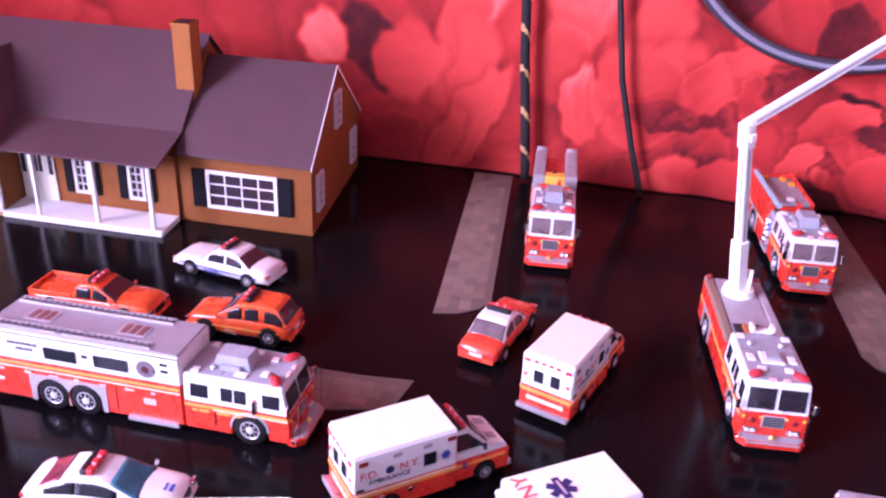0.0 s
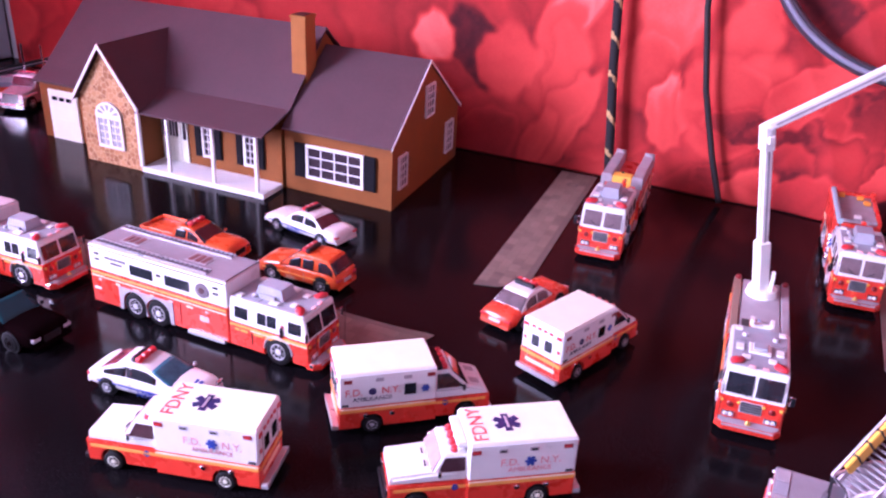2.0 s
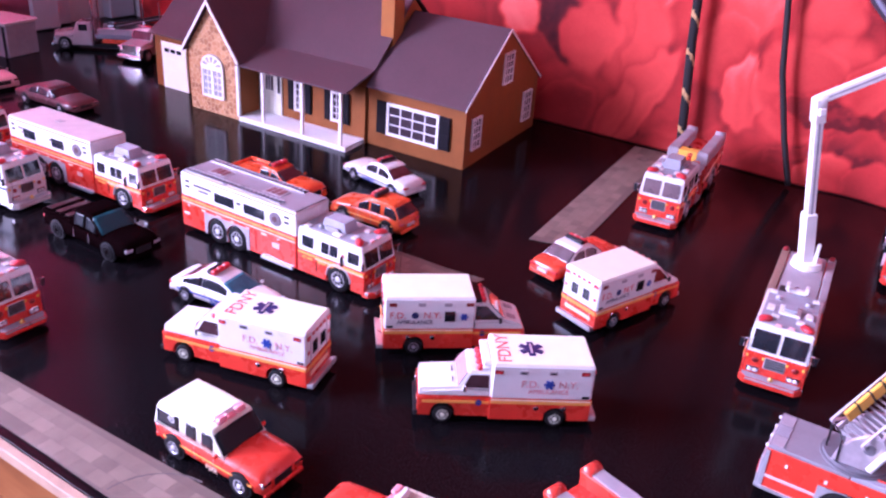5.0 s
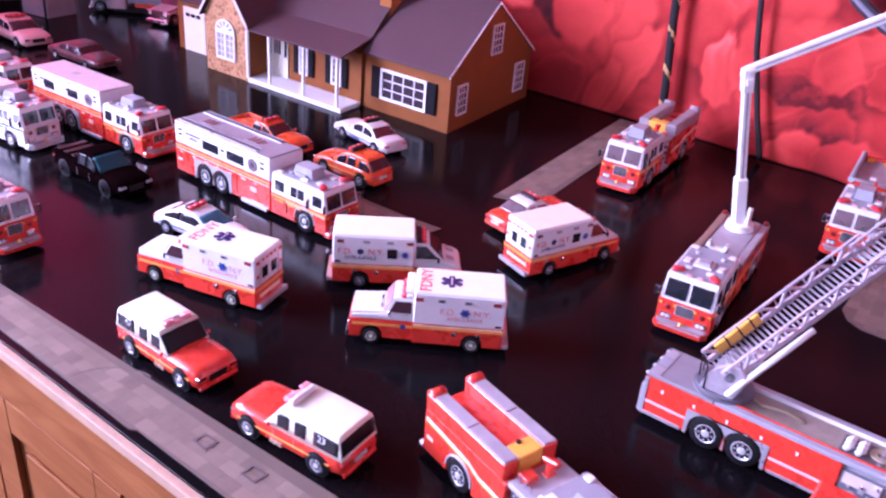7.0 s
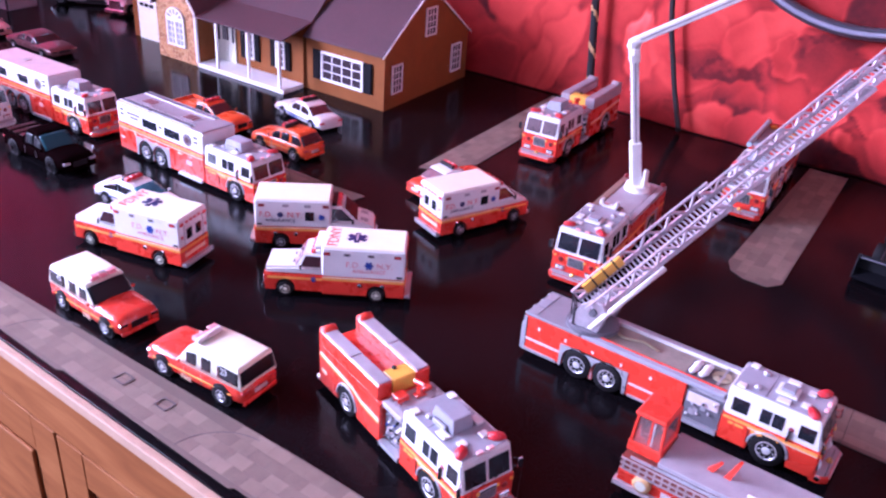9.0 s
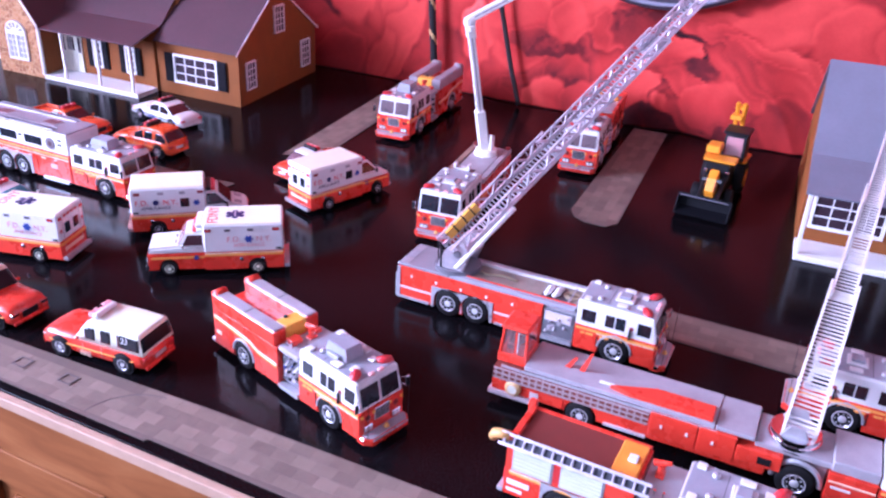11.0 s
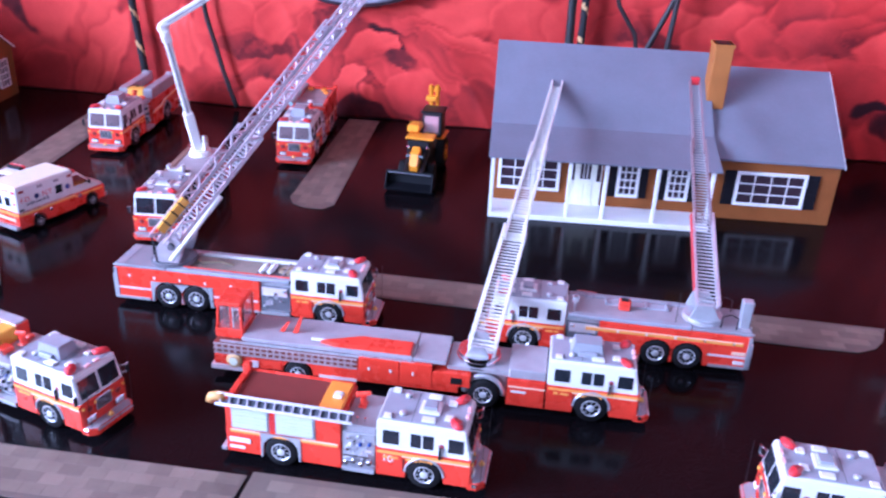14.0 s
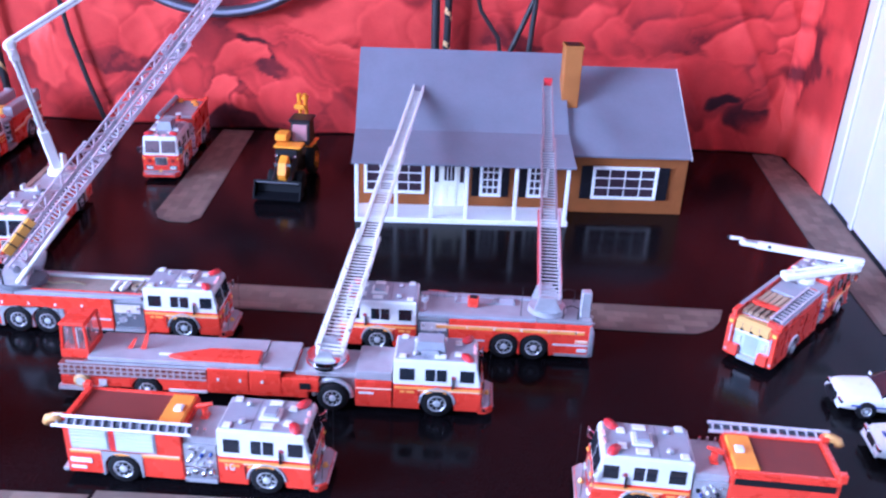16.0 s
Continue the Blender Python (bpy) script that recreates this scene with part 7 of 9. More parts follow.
class Glasshouse:
    """The rounded upper part of a car, as a surface over x and a turn a: 0 one sill, 1 roof centre, 2 the other sill."""

    def __init__(self, x0, x1, x2, x3, za, zt, wb, wt, soft=25):
        self.x0, self.x3, self.za, self.zt, self.wb, self.wt = x0, x3, za, zt, wb, wt
        self.gx = np.linspace(x0, x3, 200)
        z = np.interp(self.gx, [x0, x1, x1 * 0.5 + x2 * 0.5, x2, x3], [za, zt - 0.0003, zt + 0.0005, zt - 0.0003, za])
        pad = np.concatenate([np.full(24, z[0]), z, np.full(24, z[-1])])
        self.gz = np.convolve(pad, np.ones(soft) / soft, "same")[24:-24]

    def at(self, x, a):
        s = 1 if a <= 1 else -1
        a = a if a <= 1 else 2 - a
        hgt = max(float(np.interp(x, self.gx, self.gz)) - self.za, 0.0002)

        def half(q):
            return self.wb + (self.wt - self.wb) * q * hgt / (self.zt - self.za)

        if a < 0.5:
            q = 0.88 * a / 0.5
            y = half(q)
        elif a < 0.7:
            k = (a - 0.5) / 0.2 * math.pi / 2
            q, y = 0.88 + 0.10 * math.sin(k), half(0.88) - 0.14 * half(1.0) * (1 - math.cos(k))
        else:
            k = (a - 0.7) / 0.3
            q, y = 0.98 + 0.02 * k, (half(0.88) - 0.14 * half(1.0)) * (1 - k)
        return Vector((x, s * y, self.za + q * hgt))

    def hull(self, bm):
        turns = [0, 0.25, 0.5, 0.56, 0.62, 0.7, 0.85, 1, 1.15, 1.3, 1.38, 1.44, 1.5, 1.75, 2]
        rings = [[bm.verts.new(self.at(self.x0 + (self.x3 - self.x0) * i / 50, a)) for a in turns] for i in range(51)]
        for p, q in zip(rings, rings[1:]):
            for k in range(len(turns) - 1):
                bm.faces.new((p[k], p[k + 1], q[k + 1], q[k]))
            bm.faces.new((p[0], q[0], q[-1], p[-1]))
        bm.faces.new(rings[0])
        bm.faces.new(rings[-1][::-1])
        bmesh.ops.recalc_face_normals(bm, faces=bm.faces)

    def pane(self, bm, xa, xb, a0, a1, s, nx=6, na=6):
        """A curved pane set slightly proud of the surface."""
        if s < 0:
            a0, a1 = 2 - a0, 2 - a1
        lay = []
        for off in (-0.0003, 0.00035):
            grid = []
            for i in range(nx + 1):
                row = []
                for j in range(na + 1):
                    x, a = xa + (xb - xa) * i / nx, a0 + (a1 - a0) * j / na
                    du = self.at(x + 1e-4, a) - self.at(x - 1e-4, a)
                    dv = self.at(x, a + 1e-3) - self.at(x, a - 1e-3)
                    n = du.cross(dv).normalized()
                    p = self.at(x, a)
                    if n.dot(p - Vector((x, 0, self.za))) < 0:
                        n = -n
                    row.append(bm.verts.new(p + n * off))
                grid.append(row)
            lay.append(grid)
        for g in lay:
            for i in range(nx):
                for j in range(na):
                    bm.faces.new((g[i][j], g[i + 1][j], g[i + 1][j + 1], g[i][j + 1]))
        lo, hi = lay
        rim = [(i, 0) for i in range(nx)] + [(nx, j) for j in range(na)] + [(i, na) for i in range(nx, 0, -1)] + [(0, j) for j in range(na, 0, -1)]
        for (i, j), (k, m) in zip(rim, rim[1:] + rim[:1]):
            bm.faces.new((lo[i][j], lo[k][m], hi[k][m], hi[i][j]))
        bmesh.ops.recalc_face_normals(bm, faces=bm.faces)


def car(name, label, category, L, w, body_mat, roof_mat, belt, prof, cabin, zt, wr, glass=GLASS, bar=BEACON, barbase=DARK, bed=None, axles=(0.19, 0.80), side=None, group="", stripe=None, rim=RIM, panes=((0.17, 0.46), (0.51, 0.82)), top_w=0.37, side_glass=None, rear_glass=None, bar_at=0.62, soft=25):
    """A car: rounded lower body from a side profile, glass cabin with pillars, roof, lights, wheels."""
    v = thing(name, label, category, group)
    r, f = -L / 2, L / 2
    ax = [r + L * axles[0], r + L * axles[1]]
    tops = sorted((r + L * a, z) for a, z in prof)
    bm = B()
    loft(bm, r, f, w, 0.0045, tops, 18)
    body = part("body", bm, body_mat, v, smooth=True)
    x0, x1, x2, x3 = [r + L * a for a in cabin]
    bz = belt + 0.0006
    za, wb, wt = bz - 0.0014, w * 0.47, w * top_w
    shell = Glasshouse(x0, x1, x2, x3, za, zt, wb, wt, soft)
    bm = B()
    shell.hull(bm)
    roof = part("cabin", bm, roof_mat, v, smooth=True)
    for s in (1, -1):
        for u0, u1 in panes:
            bm = B()
            shell.pane(bm, x0 + (x3 - x0) * u0, x0 + (x3 - x0) * u1, 0.09, 0.43, s)
            part("side_window", bm, side_glass or glass, roof, smooth=True)
    bm = B()
    shell.pane(bm, x2 + (x3 - x2) * 0.14, x2 + (x3 - x2) * 0.86, 0.60, 1.40, 1)
    part("windscreen", bm, glass, roof, smooth=True)
    bm = B()
    shell.pane(bm, x0 + (x1 - x0) * 0.16, x0 + (x1 - x0) * 0.84, 0.62, 1.38, 1)
    part("rear_window", bm, rear_glass or glass, roof, smooth=True)
    for s in (1, -1):
        yy = s * w / 2
        if stripe:
            decal("stripe", stripe, body, r + L * 0.10, r + L * 0.92, w, belt * 0.62, belt * 0.62 + 0.0010, sides=(s,))
        if side:
            writing("lettering", side, belt * (0.42 if stripe is BLUE else 0.30), BLUE if stripe is BLUE else PALESTRIPE, body, (r + L * 0.56, yy + s * 0.0003, belt * 0.44 if stripe is BLUE else belt * 0.42), (-s, 0, 0), (0, 0, 1))
        for k in (0.40, 0.58):
            pbox("door_line", GREY, body, r + L * k, r + L * k + 0.0003, min(yy, yy + s * 0.0003), max(yy, yy + s * 0.0003), 0.008, belt - 0.002)
        bm = B()
        box(bm, x3 - 0.006, x3 - 0.0042, s * (w * .5 + .0012) - .0014, s * (w * .5 + .0012) + .0014, bz, bz + .0024, bev=0.0004)
        part("mirror", bm, body_mat, v)
        z = belt * 0.72
        pbox("headlight", GREY if body_mat is BLACKCAR else CHROME, body, f - 0.0022, f + 0.0003, s * w * .36 - .0034, s * w * .36 + .0034, z - 0.0012, z + 0.0016, bev=0.0004)
        pbox("tail_light", BEACON, body, r - 0.0003, r + 0.0022, s * w * .37 - .003, s * w * .37 + .003, z, z + 0.0026, bev=0.0004)
        for a in ax:
            # black disc on the flank paints the shade of a wheel opening
            bm = B()
            lathe(bm, [(wr * 1.16, 0), (wr * 1.16, s * 0.0030)], 20, "y", (a, s * (w / 2 - 0.0028), wr * 1.02))
            part("wheel_arch", bm, DARK, body)
            wheel(v, a, s * (w / 2 - 0.0018), wr, 0.0056, rim)
    pbox("grille", DARK, body, f - 0.001, f + 0.0004, -w * .20, w * .20, belt * 0.48, belt * 0.78, bev=0.0003)
    pbox("bumper", body_mat, v, f - 0.0008, f + 0.0012, -w * .44, w * .44, 0.0052, 0.0080, bev=0.0006)
    pbox("bumper", body_mat, v, r - 0.0012, r + 0.0008, -w * .44, w * .44, 0.0052, 0.0085, bev=0.0006)
    pbox("rear_plate", WHITE, v, r - 0.0013, r - 0.0004, -w * .16, w * .16, belt * 0.60, belt * 0.60 + 0.0026)
    pbox("chassis", DARK, v, r + 0.006, f - 0.006, -w * .34, w * .34, 0.0034, 0.0055)
    if bar:
        bx = x1 + (x2 - x1) * bar_at
        base = pbox("light_bar", barbase, v, bx - 0.0044, bx + 0.0006, -w * .31, w * .31, zt - 0.0002, zt + 0.0040, bev=0.0014)
        for k in (-0.205, 0, 0.205):
            pbox("beacon", bar, base, bx - 0.0008, bx + 0.0044, w * k - w * .098, w * k + w * .098, zt - 0.0001, zt + (0.0042 if barbase is DARK or k else 0.0022), bev=0.0013)
        # pale pink highlights of the beacons, put in as small coloured blocks
        for k in (-0.10, 0.10):
            pbox("bar_lamp", PINKLAMP, base, bx + 0.0010, bx + 0.0036, w * k - w * .030, w * k + w * .030, zt + 0.0034, zt + 0.0046, bev=0.0005)
    if bed:
        pbox("load_bed", bed, v, r + 0.003, r + L * 0.36, -w * .40, w * .40, belt - 0.0008, belt + 0.0004)
        for s in (1, -1):
            pbox("bed_side", body_mat, v, r + 0.001, r + L * 0.37, s * w * .45 - 0.001, s * w * .45 + 0.001, belt - 0.001, belt + 0.0035, bev=0.0004)
        pbox("tailgate", body_mat, v, r + 0.0005, r + 0.0025, -w * .42, w * .42, belt - 0.001, belt + 0.0032, bev=0.0004)
    return v


def sedan(label, body, roof, glass=GLASS, stripe=None, side=None, L=0.092, w=0.033, bar=BEACON, group="toy cars", fast=False):
    kind = "police_car" if stripe else "car"
    if fast:
        v = car(kind, label, "car", L, w, body, roof, 0.0162, [(1.0, 0.0112), (0.985, 0.0134), (0.94, 0.0152), (0.76, 0.0178), (0.20, 0.0186), (0.04, 0.0182), (0.010, 0.0172), (0.0, 0.0150)],
                (0.045, 0.30, 0.54, 0.79), 0.0272, 0.0064, glass, bar, group=group, stripe=stripe, side=side, top_w=0.35, panes=((0.15, 0.42), (0.43, 0.78)), side_glass=GLASS, rear_glass=RED_GLASS, bar_at=0.50)
        for k in range(2):
            pbox("hood_mark", BLUE, v, L * 0.36 + k * 0.0035, L * 0.36 + k * 0.0035 + 0.0022, -0.003, 0.003, 0.0160 - k * 0.0004, 0.0166 - k * 0.0004)
        return v
    return car(kind, label, "car", L, w, body, roof, 0.0155, [(1.0, 0.0118), (0.985, 0.0138), (0.93, 0.0153), (0.70, 0.0172), (0.24, 0.0175), (0.05, 0.0170), (0.010, 0.0162), (0.0, 0.0145)],
               (0.155, 0.325, 0.55, 0.72), 0.0272, 0.0064, glass, bar, group=group, stripe=stripe, side=side, panes=((0.18, 0.47), (0.51, 0.80)), soft=15, rear_glass=DUSKGLASS if stripe else None)


def suv(label, body, roof, L=0.086, w=0.034, name="suv", zt=0.0318, group="toy cars", side=None, stripe=None):
    return car(name, label, "car", L, w, body, roof, 0.0180, [(1.0, 0.0130), (0.985, 0.0158), (0.94, 0.0180), (0.72, 0.0205), (0.06, 0.0208), (0.015, 0.0195), (0.0, 0.0165)],
               (0.012, 0.125, 0.50, 0.73), zt, 0.0074, DUSKGLASS, BEACON, side_glass=GLASS, rear_glass=GLASS, panes=((0.07, 0.31), (0.39, 0.57), (0.61, 0.80)), top_w=0.385, bar_at=0.8, soft=15, group=group, stripe=stripe, side=side)


def suburban(label):
    return car("suburban", label, "car", 0.089, 0.036, RED, CREAM, 0.0182, [(1.0, 0.0165), (0.985, 0.0190), (0.72, 0.0198), (0.03, 0.0196), (0.0, 0.018)],
               (0.004, 0.034, 0.545, 0.675), 0.0335, 0.0076, DARKGLASS, paint("rosy_light_bar", (0.80, 0.30, 0.33), 0.3), WHITE, bar_at=0.95, soft=5, side_glass=GLASS, panes=((0.05, 0.36), (0.46, 0.60), (0.68, 0.83)), top_w=0.435, axles=(0.20, 0.815), side="FIRE", group="red and white suburbans", stripe=STRIPE)


def pickup(label, body, bed, L=0.106, w=0.035, zt=0.0295, bar=BEACON, rim=RIM):
    return car("pickup_truck", label, "pickup truck", L, w, body, body, 0.0178, [(1.0, 0.0150), (0.98, 0.0182), (0.73, 0.0198), (0.38, 0.0192), (0.0, 0.0180)],
               (0.355, 0.41, 0.58, 0.755), zt, 0.0074, TEALGLASS if body is BLACKCAR else GLASS, bar, rim=rim, side_glass=DARKGLASS if body is BLACKCAR else GLASS, rear_glass=DARKGLASS, panes=((0.13, 0.42), (0.47, 0.76)), top_w=0.37, bed=bed, soft=15, group="toy pickup trucks")


# ---- vehicles in their places ----
place(rescue("long red and white heavy rescue truck with grey roof ladders"), -0.2715, 0.403, 0)
place(rescue("red and white rescue truck with a plain pale roof", False, 0.205, 0.043, paint("pale_pinkish_roof", (0.50, 0.40, 0.41), 0.5)), -0.527, 0.394, 2)
place(ambulance("white and red box ambulance with blue roof star"), -0.0085, 0.3285, 216)
place(ambulance("white and red box ambulance beside a white police car"), -0.1790, 0.2620, 195.5)
place(ambulance("white and red van ambulance with plain cream roof", True), -0.0835, 0.3770, 40)
place(ambulance("white and red van ambulance parked behind a red sedan", True), 0.0018, 0.5085, 70)
place(sedan("red sedan with white roof and red light bar", paint("bright_orange_red_car_paint", (0.76, 0.075, 0.03), 0.28, coat=0.4), WHITE, GREYGLASS, group="toy cars"), -0.0615, 0.5560, 76)
place(sedan("white police sedan with blue stripe and red light bar", WHITE, WHITE, stripe=BLUE, side="NYPD", L=0.098, w=0.035), -0.3130, 0.5990, 170)
place(sedan("white police sedan with dark windows behind an ambulance", WHITE, WHITE, BLUEGLASS, BLUE, "NYPD", fast=True), -0.2515, 0.3115, 7, 0.99)
place(pickup("orange-red pickup truck with an open load bed", ORANGE, RED_DARK), -0.3830, 0.5075, 1)
place(suv("orange-red four-wheel-drive with dark windows and light bar", ORANGE, ORANGE, side="FIRE", stripe=STRIPE), -0.2580, 0.5110, 180)
for words, lab, x, y, a in (("45", "red suburban with cream roof beside the front pavement", -0.1140, 0.1810, 0), ("23", "red suburban with cream roof facing another one", 0.0090, 0.1820, 185)):
    sub = place(suburban(lab), x, y, a)
    for s in (1, -1):
        n = Vector((0, s * 0.0148, 0.036 * 0.06)).normalized()
        writing("lettering", words, 0.0062, WHITE, sub, (-0.0290, s * 0.0168, 0.0262), (-s, 0, 0), Vector((-s, 0, 0)).cross(n) * -1)
place(pumper("red and white pumper with grey lids and open hose bed", seed=1), 0.1570, 0.2180, -16.6)
place(pumper("red and white pumper standing by a paving strip under the cloth", seed=2, L=0.170, glass=GREYGLASS, wallmat=GREY), -0.0435, 0.7830, -85.7, 1.15)
place(pumper("red and white pumper with a pale water cannon on top", lids=False, monitor=True, seed=3, glass=GREYGLASS), 0.1895, 0.7960, -85.0, 1.12)
place(pumper("red and white pumper with side ladder and brown hose bed", lids=False, side_ladder="right", seed=4, shutters=True, L=0.166), 0.4035, 0.1970, -2)
engine_f = pumper("red and white pumper with ladder on its far side", lids=False, side_ladder="right", seed=6, L=0.155, tilt=-25)
place(engine_f, 0.7215, 0.1885, 176.8)
writing("lettering", "46", 0.0058, WHITE, engine_f, (0.0140, 0.0199, 0.0208), (-1, 0, 0), (0, 0, 1))
place(pumper("red and white pumper near the table's end", seed=7), -0.4090, 0.1870, 0)
place(pumper("red and white pumper in the far row", seed=8, yellow=False), -0.7500, 0.3750, 4)

tower, tbx = snorkel("red and white engine with a raised white jointed boom")
place(tower, 0.1270, 0.5510, -84.7)


def inside(ob, p):
    """A point of the room in a thing's own space."""
    return ob.matrix_basis.inverted() @ Vector(p)


el = inside(tower, (0.100, 0.597, 0.181))
lo = boom(tower, (tbx + 0.002, -0.002, 0.048), el, 0.0078, 0.0066, LADDER_WHITE, "lower_boom")
span = (Vector(el) - Vector((tbx + 0.002, -0.002, 0.048))).length
for q in (-1, 1):
    pbox("slot", DARK, lo, span * 0.34, span * 0.84, 0.0010, 0.0018, q * 0.0033 - 0.0003, q * 0.0033 + 0.0003)
pbox("sleeve", LADDER_WHITE, lo, -0.004, span * 0.31, -0.0054, 0.0054, -0.0050, 0.0050, bev=0.0010)
pbox("ram", LADDER_WHITE, lo, 0.010, span * 0.24, -0.0076, -0.0052, -0.0030, 0.0030, bev=0.0008)
pbox("knuckle", LADDER_WHITE, lo, span - 0.016, span + 0.004, -0.0050, 0.0050, -0.0044, 0.0044, bev=0.0008)
pbox("knuckle_lug", LADDER_WHITE, lo, span - 0.009, span - 0.003, 0.0050, 0.0078, -0.0026, 0.0026, bev=0.0006)
boom(tower, inside(tower, (0.098, 0.596, 0.1825)), inside(tower, (0.220, 0.656, 0.2620)), 0.0068, 0.0068, LADDER_WHITE, "upper_boom")
bm = B()
lathe(bm, [(0.0050, -0.005), (0.0050, 0.005)], 16, "y")
o = part("elbow_joint", bm, LADDER_WHITE, tower, smooth=True)
o.matrix_basis = Matrix.Translation(el) @ Matrix.Rotation(radians(90), 4, "Z")

qa = aerial("long red ladder truck with its grey ladder raised", 0.222)
place(qa, 0.2670, 0.3710, 0)
hub(qa, -0.066, 0, 0.0372, 0.0185, 0.0035, TABLE_GREY)
for s in (1, -1):
    bm = B()
    prism(bm, [(-0.078, 0.0408), (-0.056, 0.0408), (-0.052, 0.050), (-0.050, 0.058), (-0.056, 0.064), (-0.064, 0.064), (-0.071, 0.058), (-0.076, 0.049)], s * 0.0138 - 0.0012, s * 0.0138 + 0.0012, 0.0006)
    yoke = part("ladder_yoke", bm, LADDER, qa)
    bm = B()
    lathe(bm, [(0.0032, 0), (0.0032, s * 0.0016), (0.0018, s * 0.0022)], 14, "y", (-0.061, s * 0.0150, 0.056))
    part("pivot", bm, TABLE_GREY, yoke)
    bm = B()
    pipe(bm, [(-0.0825, s * 0.0035, 0.0405), (-0.0830, s * 0.0040, 0.0560), (-0.0815, s * 0.0065, 0.0580), (-0.0775, s * 0.0125, 0.0580), (-0.0755, s * 0.0150, 0.0560), (-0.0750, s * 0.0152, 0.0405)], 0.0006, 6)
    part("handrail", bm, DARK, qa)
pbox("winch", GREY, qa, -0.074, -0.060, -0.009, 0.009, 0.0408, 0.0475, bev=0.0012)
turn_q = main_ladder(qa, (-0.070, -0.006, 0.050), inside(qa, (0.365, 0.582, 0.290)), 3, 0.024, 0.0125, LADDER, rung=paint("dull_grey_rung", (0.34, 0.31, 0.345), 0.45, 0.3))
bm = B()
tube(bm, inside(qa, (0.2085, 0.3485, 0.047)), inside(qa, (0.2385, 0.388, 0.091)), 0.0020, 10)
part("lift_ram", bm, LADDER_WHITE, qa, "white lift ram", smooth=True)
stow = pbox("yellow_stretcher", YELLOW, qa, 0.008, 0.042, 0.0086, 0.0112, 0.0030, 0.0118, bev=0.0006)
stow.matrix_basis = Matrix.Translation((-0.070, -0.006, 0.050)) @ turn_q
for x in (0.016, 0.026, 0.035):
    pbox("strap", DARK, stow, x, x + 0.0012, 0.0083, 0.0115, 0.0032, 0.0120)

qb = aerial("red ladder truck facing the other way with ladder against the roof", 0.212, khaki=False)
place(qb, 0.5665, 0.3690, 180)
for s in (1, -1):
    decal("stripe", STRIPE, qb, -0.100, 0.020, 0.039, 0.0258, 0.0280, sides=(s,))
    decal("stripe", PALESTRIPE, qb, -0.100, 0.020, 0.039, 0.0284, 0.0290, sides=(s,))
for s in (1, -1):
    decal("unit_plate", WHITE, qb, -0.1030, -0.0950, 0.0394, 0.0095, 0.0125, sides=(s,))
    decal("unit_plate", PALESTRIPE, qb, -0.1030, -0.0930, 0.0394, 0.0180, 0.0205, sides=(s,))
hub(qb, -0.070, 0, 0.0372, 0.0150, 0.004, SILVER)
for s in (1, -1):
    bm = B()
    prism(bm, [(-0.082, 0.0412), (-0.058, 0.0412), (-0.062, 0.054), (-0.074, 0.054)], s * 0.0115 - 0.0012, s * 0.0115 + 0.0012, 0.0004)
    part("ladder_cradle", bm, SILVER, qb)
pbox("control_box", SILVER, qb, -0.104, -0.096, 0.004, 0.012, 0.0372, 0.060, bev=0.0008)
reel = pbox("hose_reel", RED, qb, -0.014, -0.005, -0.004, 0.004, 0.0367, 0.0450, bev=0.001)
pbox("reel_top", DARK, reel, -0.0125, -0.0065, -0.0028, 0.0028, 0.0449, 0.0456, bev=0.0004)
RAIL_DULL = paint("dull_reddish_grey_rail", (0.29, 0.215, 0.235), 0.4, 0.3)
RAIL_RED = paint("red_ladder_rail", (0.55, 0.06, 0.06), 0.4)
main_ladder(qb, (-0.071, 0.008, 0.047), inside(qb, (0.651, 0.690, 0.142)), 3, 0.0165, 0.0085, RIM, [LADDER, RAIL_DULL, RAIL_DULL], step=0.0042)
low, high = Vector((-0.071, 0.008, 0.047)), inside(qb, (0.651, 0.690, 0.142))
turned = (high - low).to_track_quat("X", "Z").to_matrix().to_4x4()
for s in (1, -1):
    rail = pbox("side_rail", RAIL_RED, qb, 0.020, (high - low).length * 0.34, s * 0.0094 - 0.0007, s * 0.0094 + 0.0007, 0.0, 0.0040, bev=0.0003)
    rail.matrix_basis = Matrix.Translation(low) @ turned
o = pbox("ladder_tip_box", BEACON, qb, -0.0045, 0.0045, -0.003, 0.003, -0.003, 0.005, bev=0.0008)
o.location = inside(qb, (0.651, 0.688, 0.1465))

tl, tpx = tiller("red tiller ladder truck with open rear steering cab and raised ladder")
place(tl, 0.4340, 0.2850, 0)
main_ladder(tl, (tpx + 0.002, -0.004, 0.038), inside(tl, (0.506, 0.722, 0.120)), 3, 0.0185, 0.0105, LADDER_WHITE, step=0.0042)


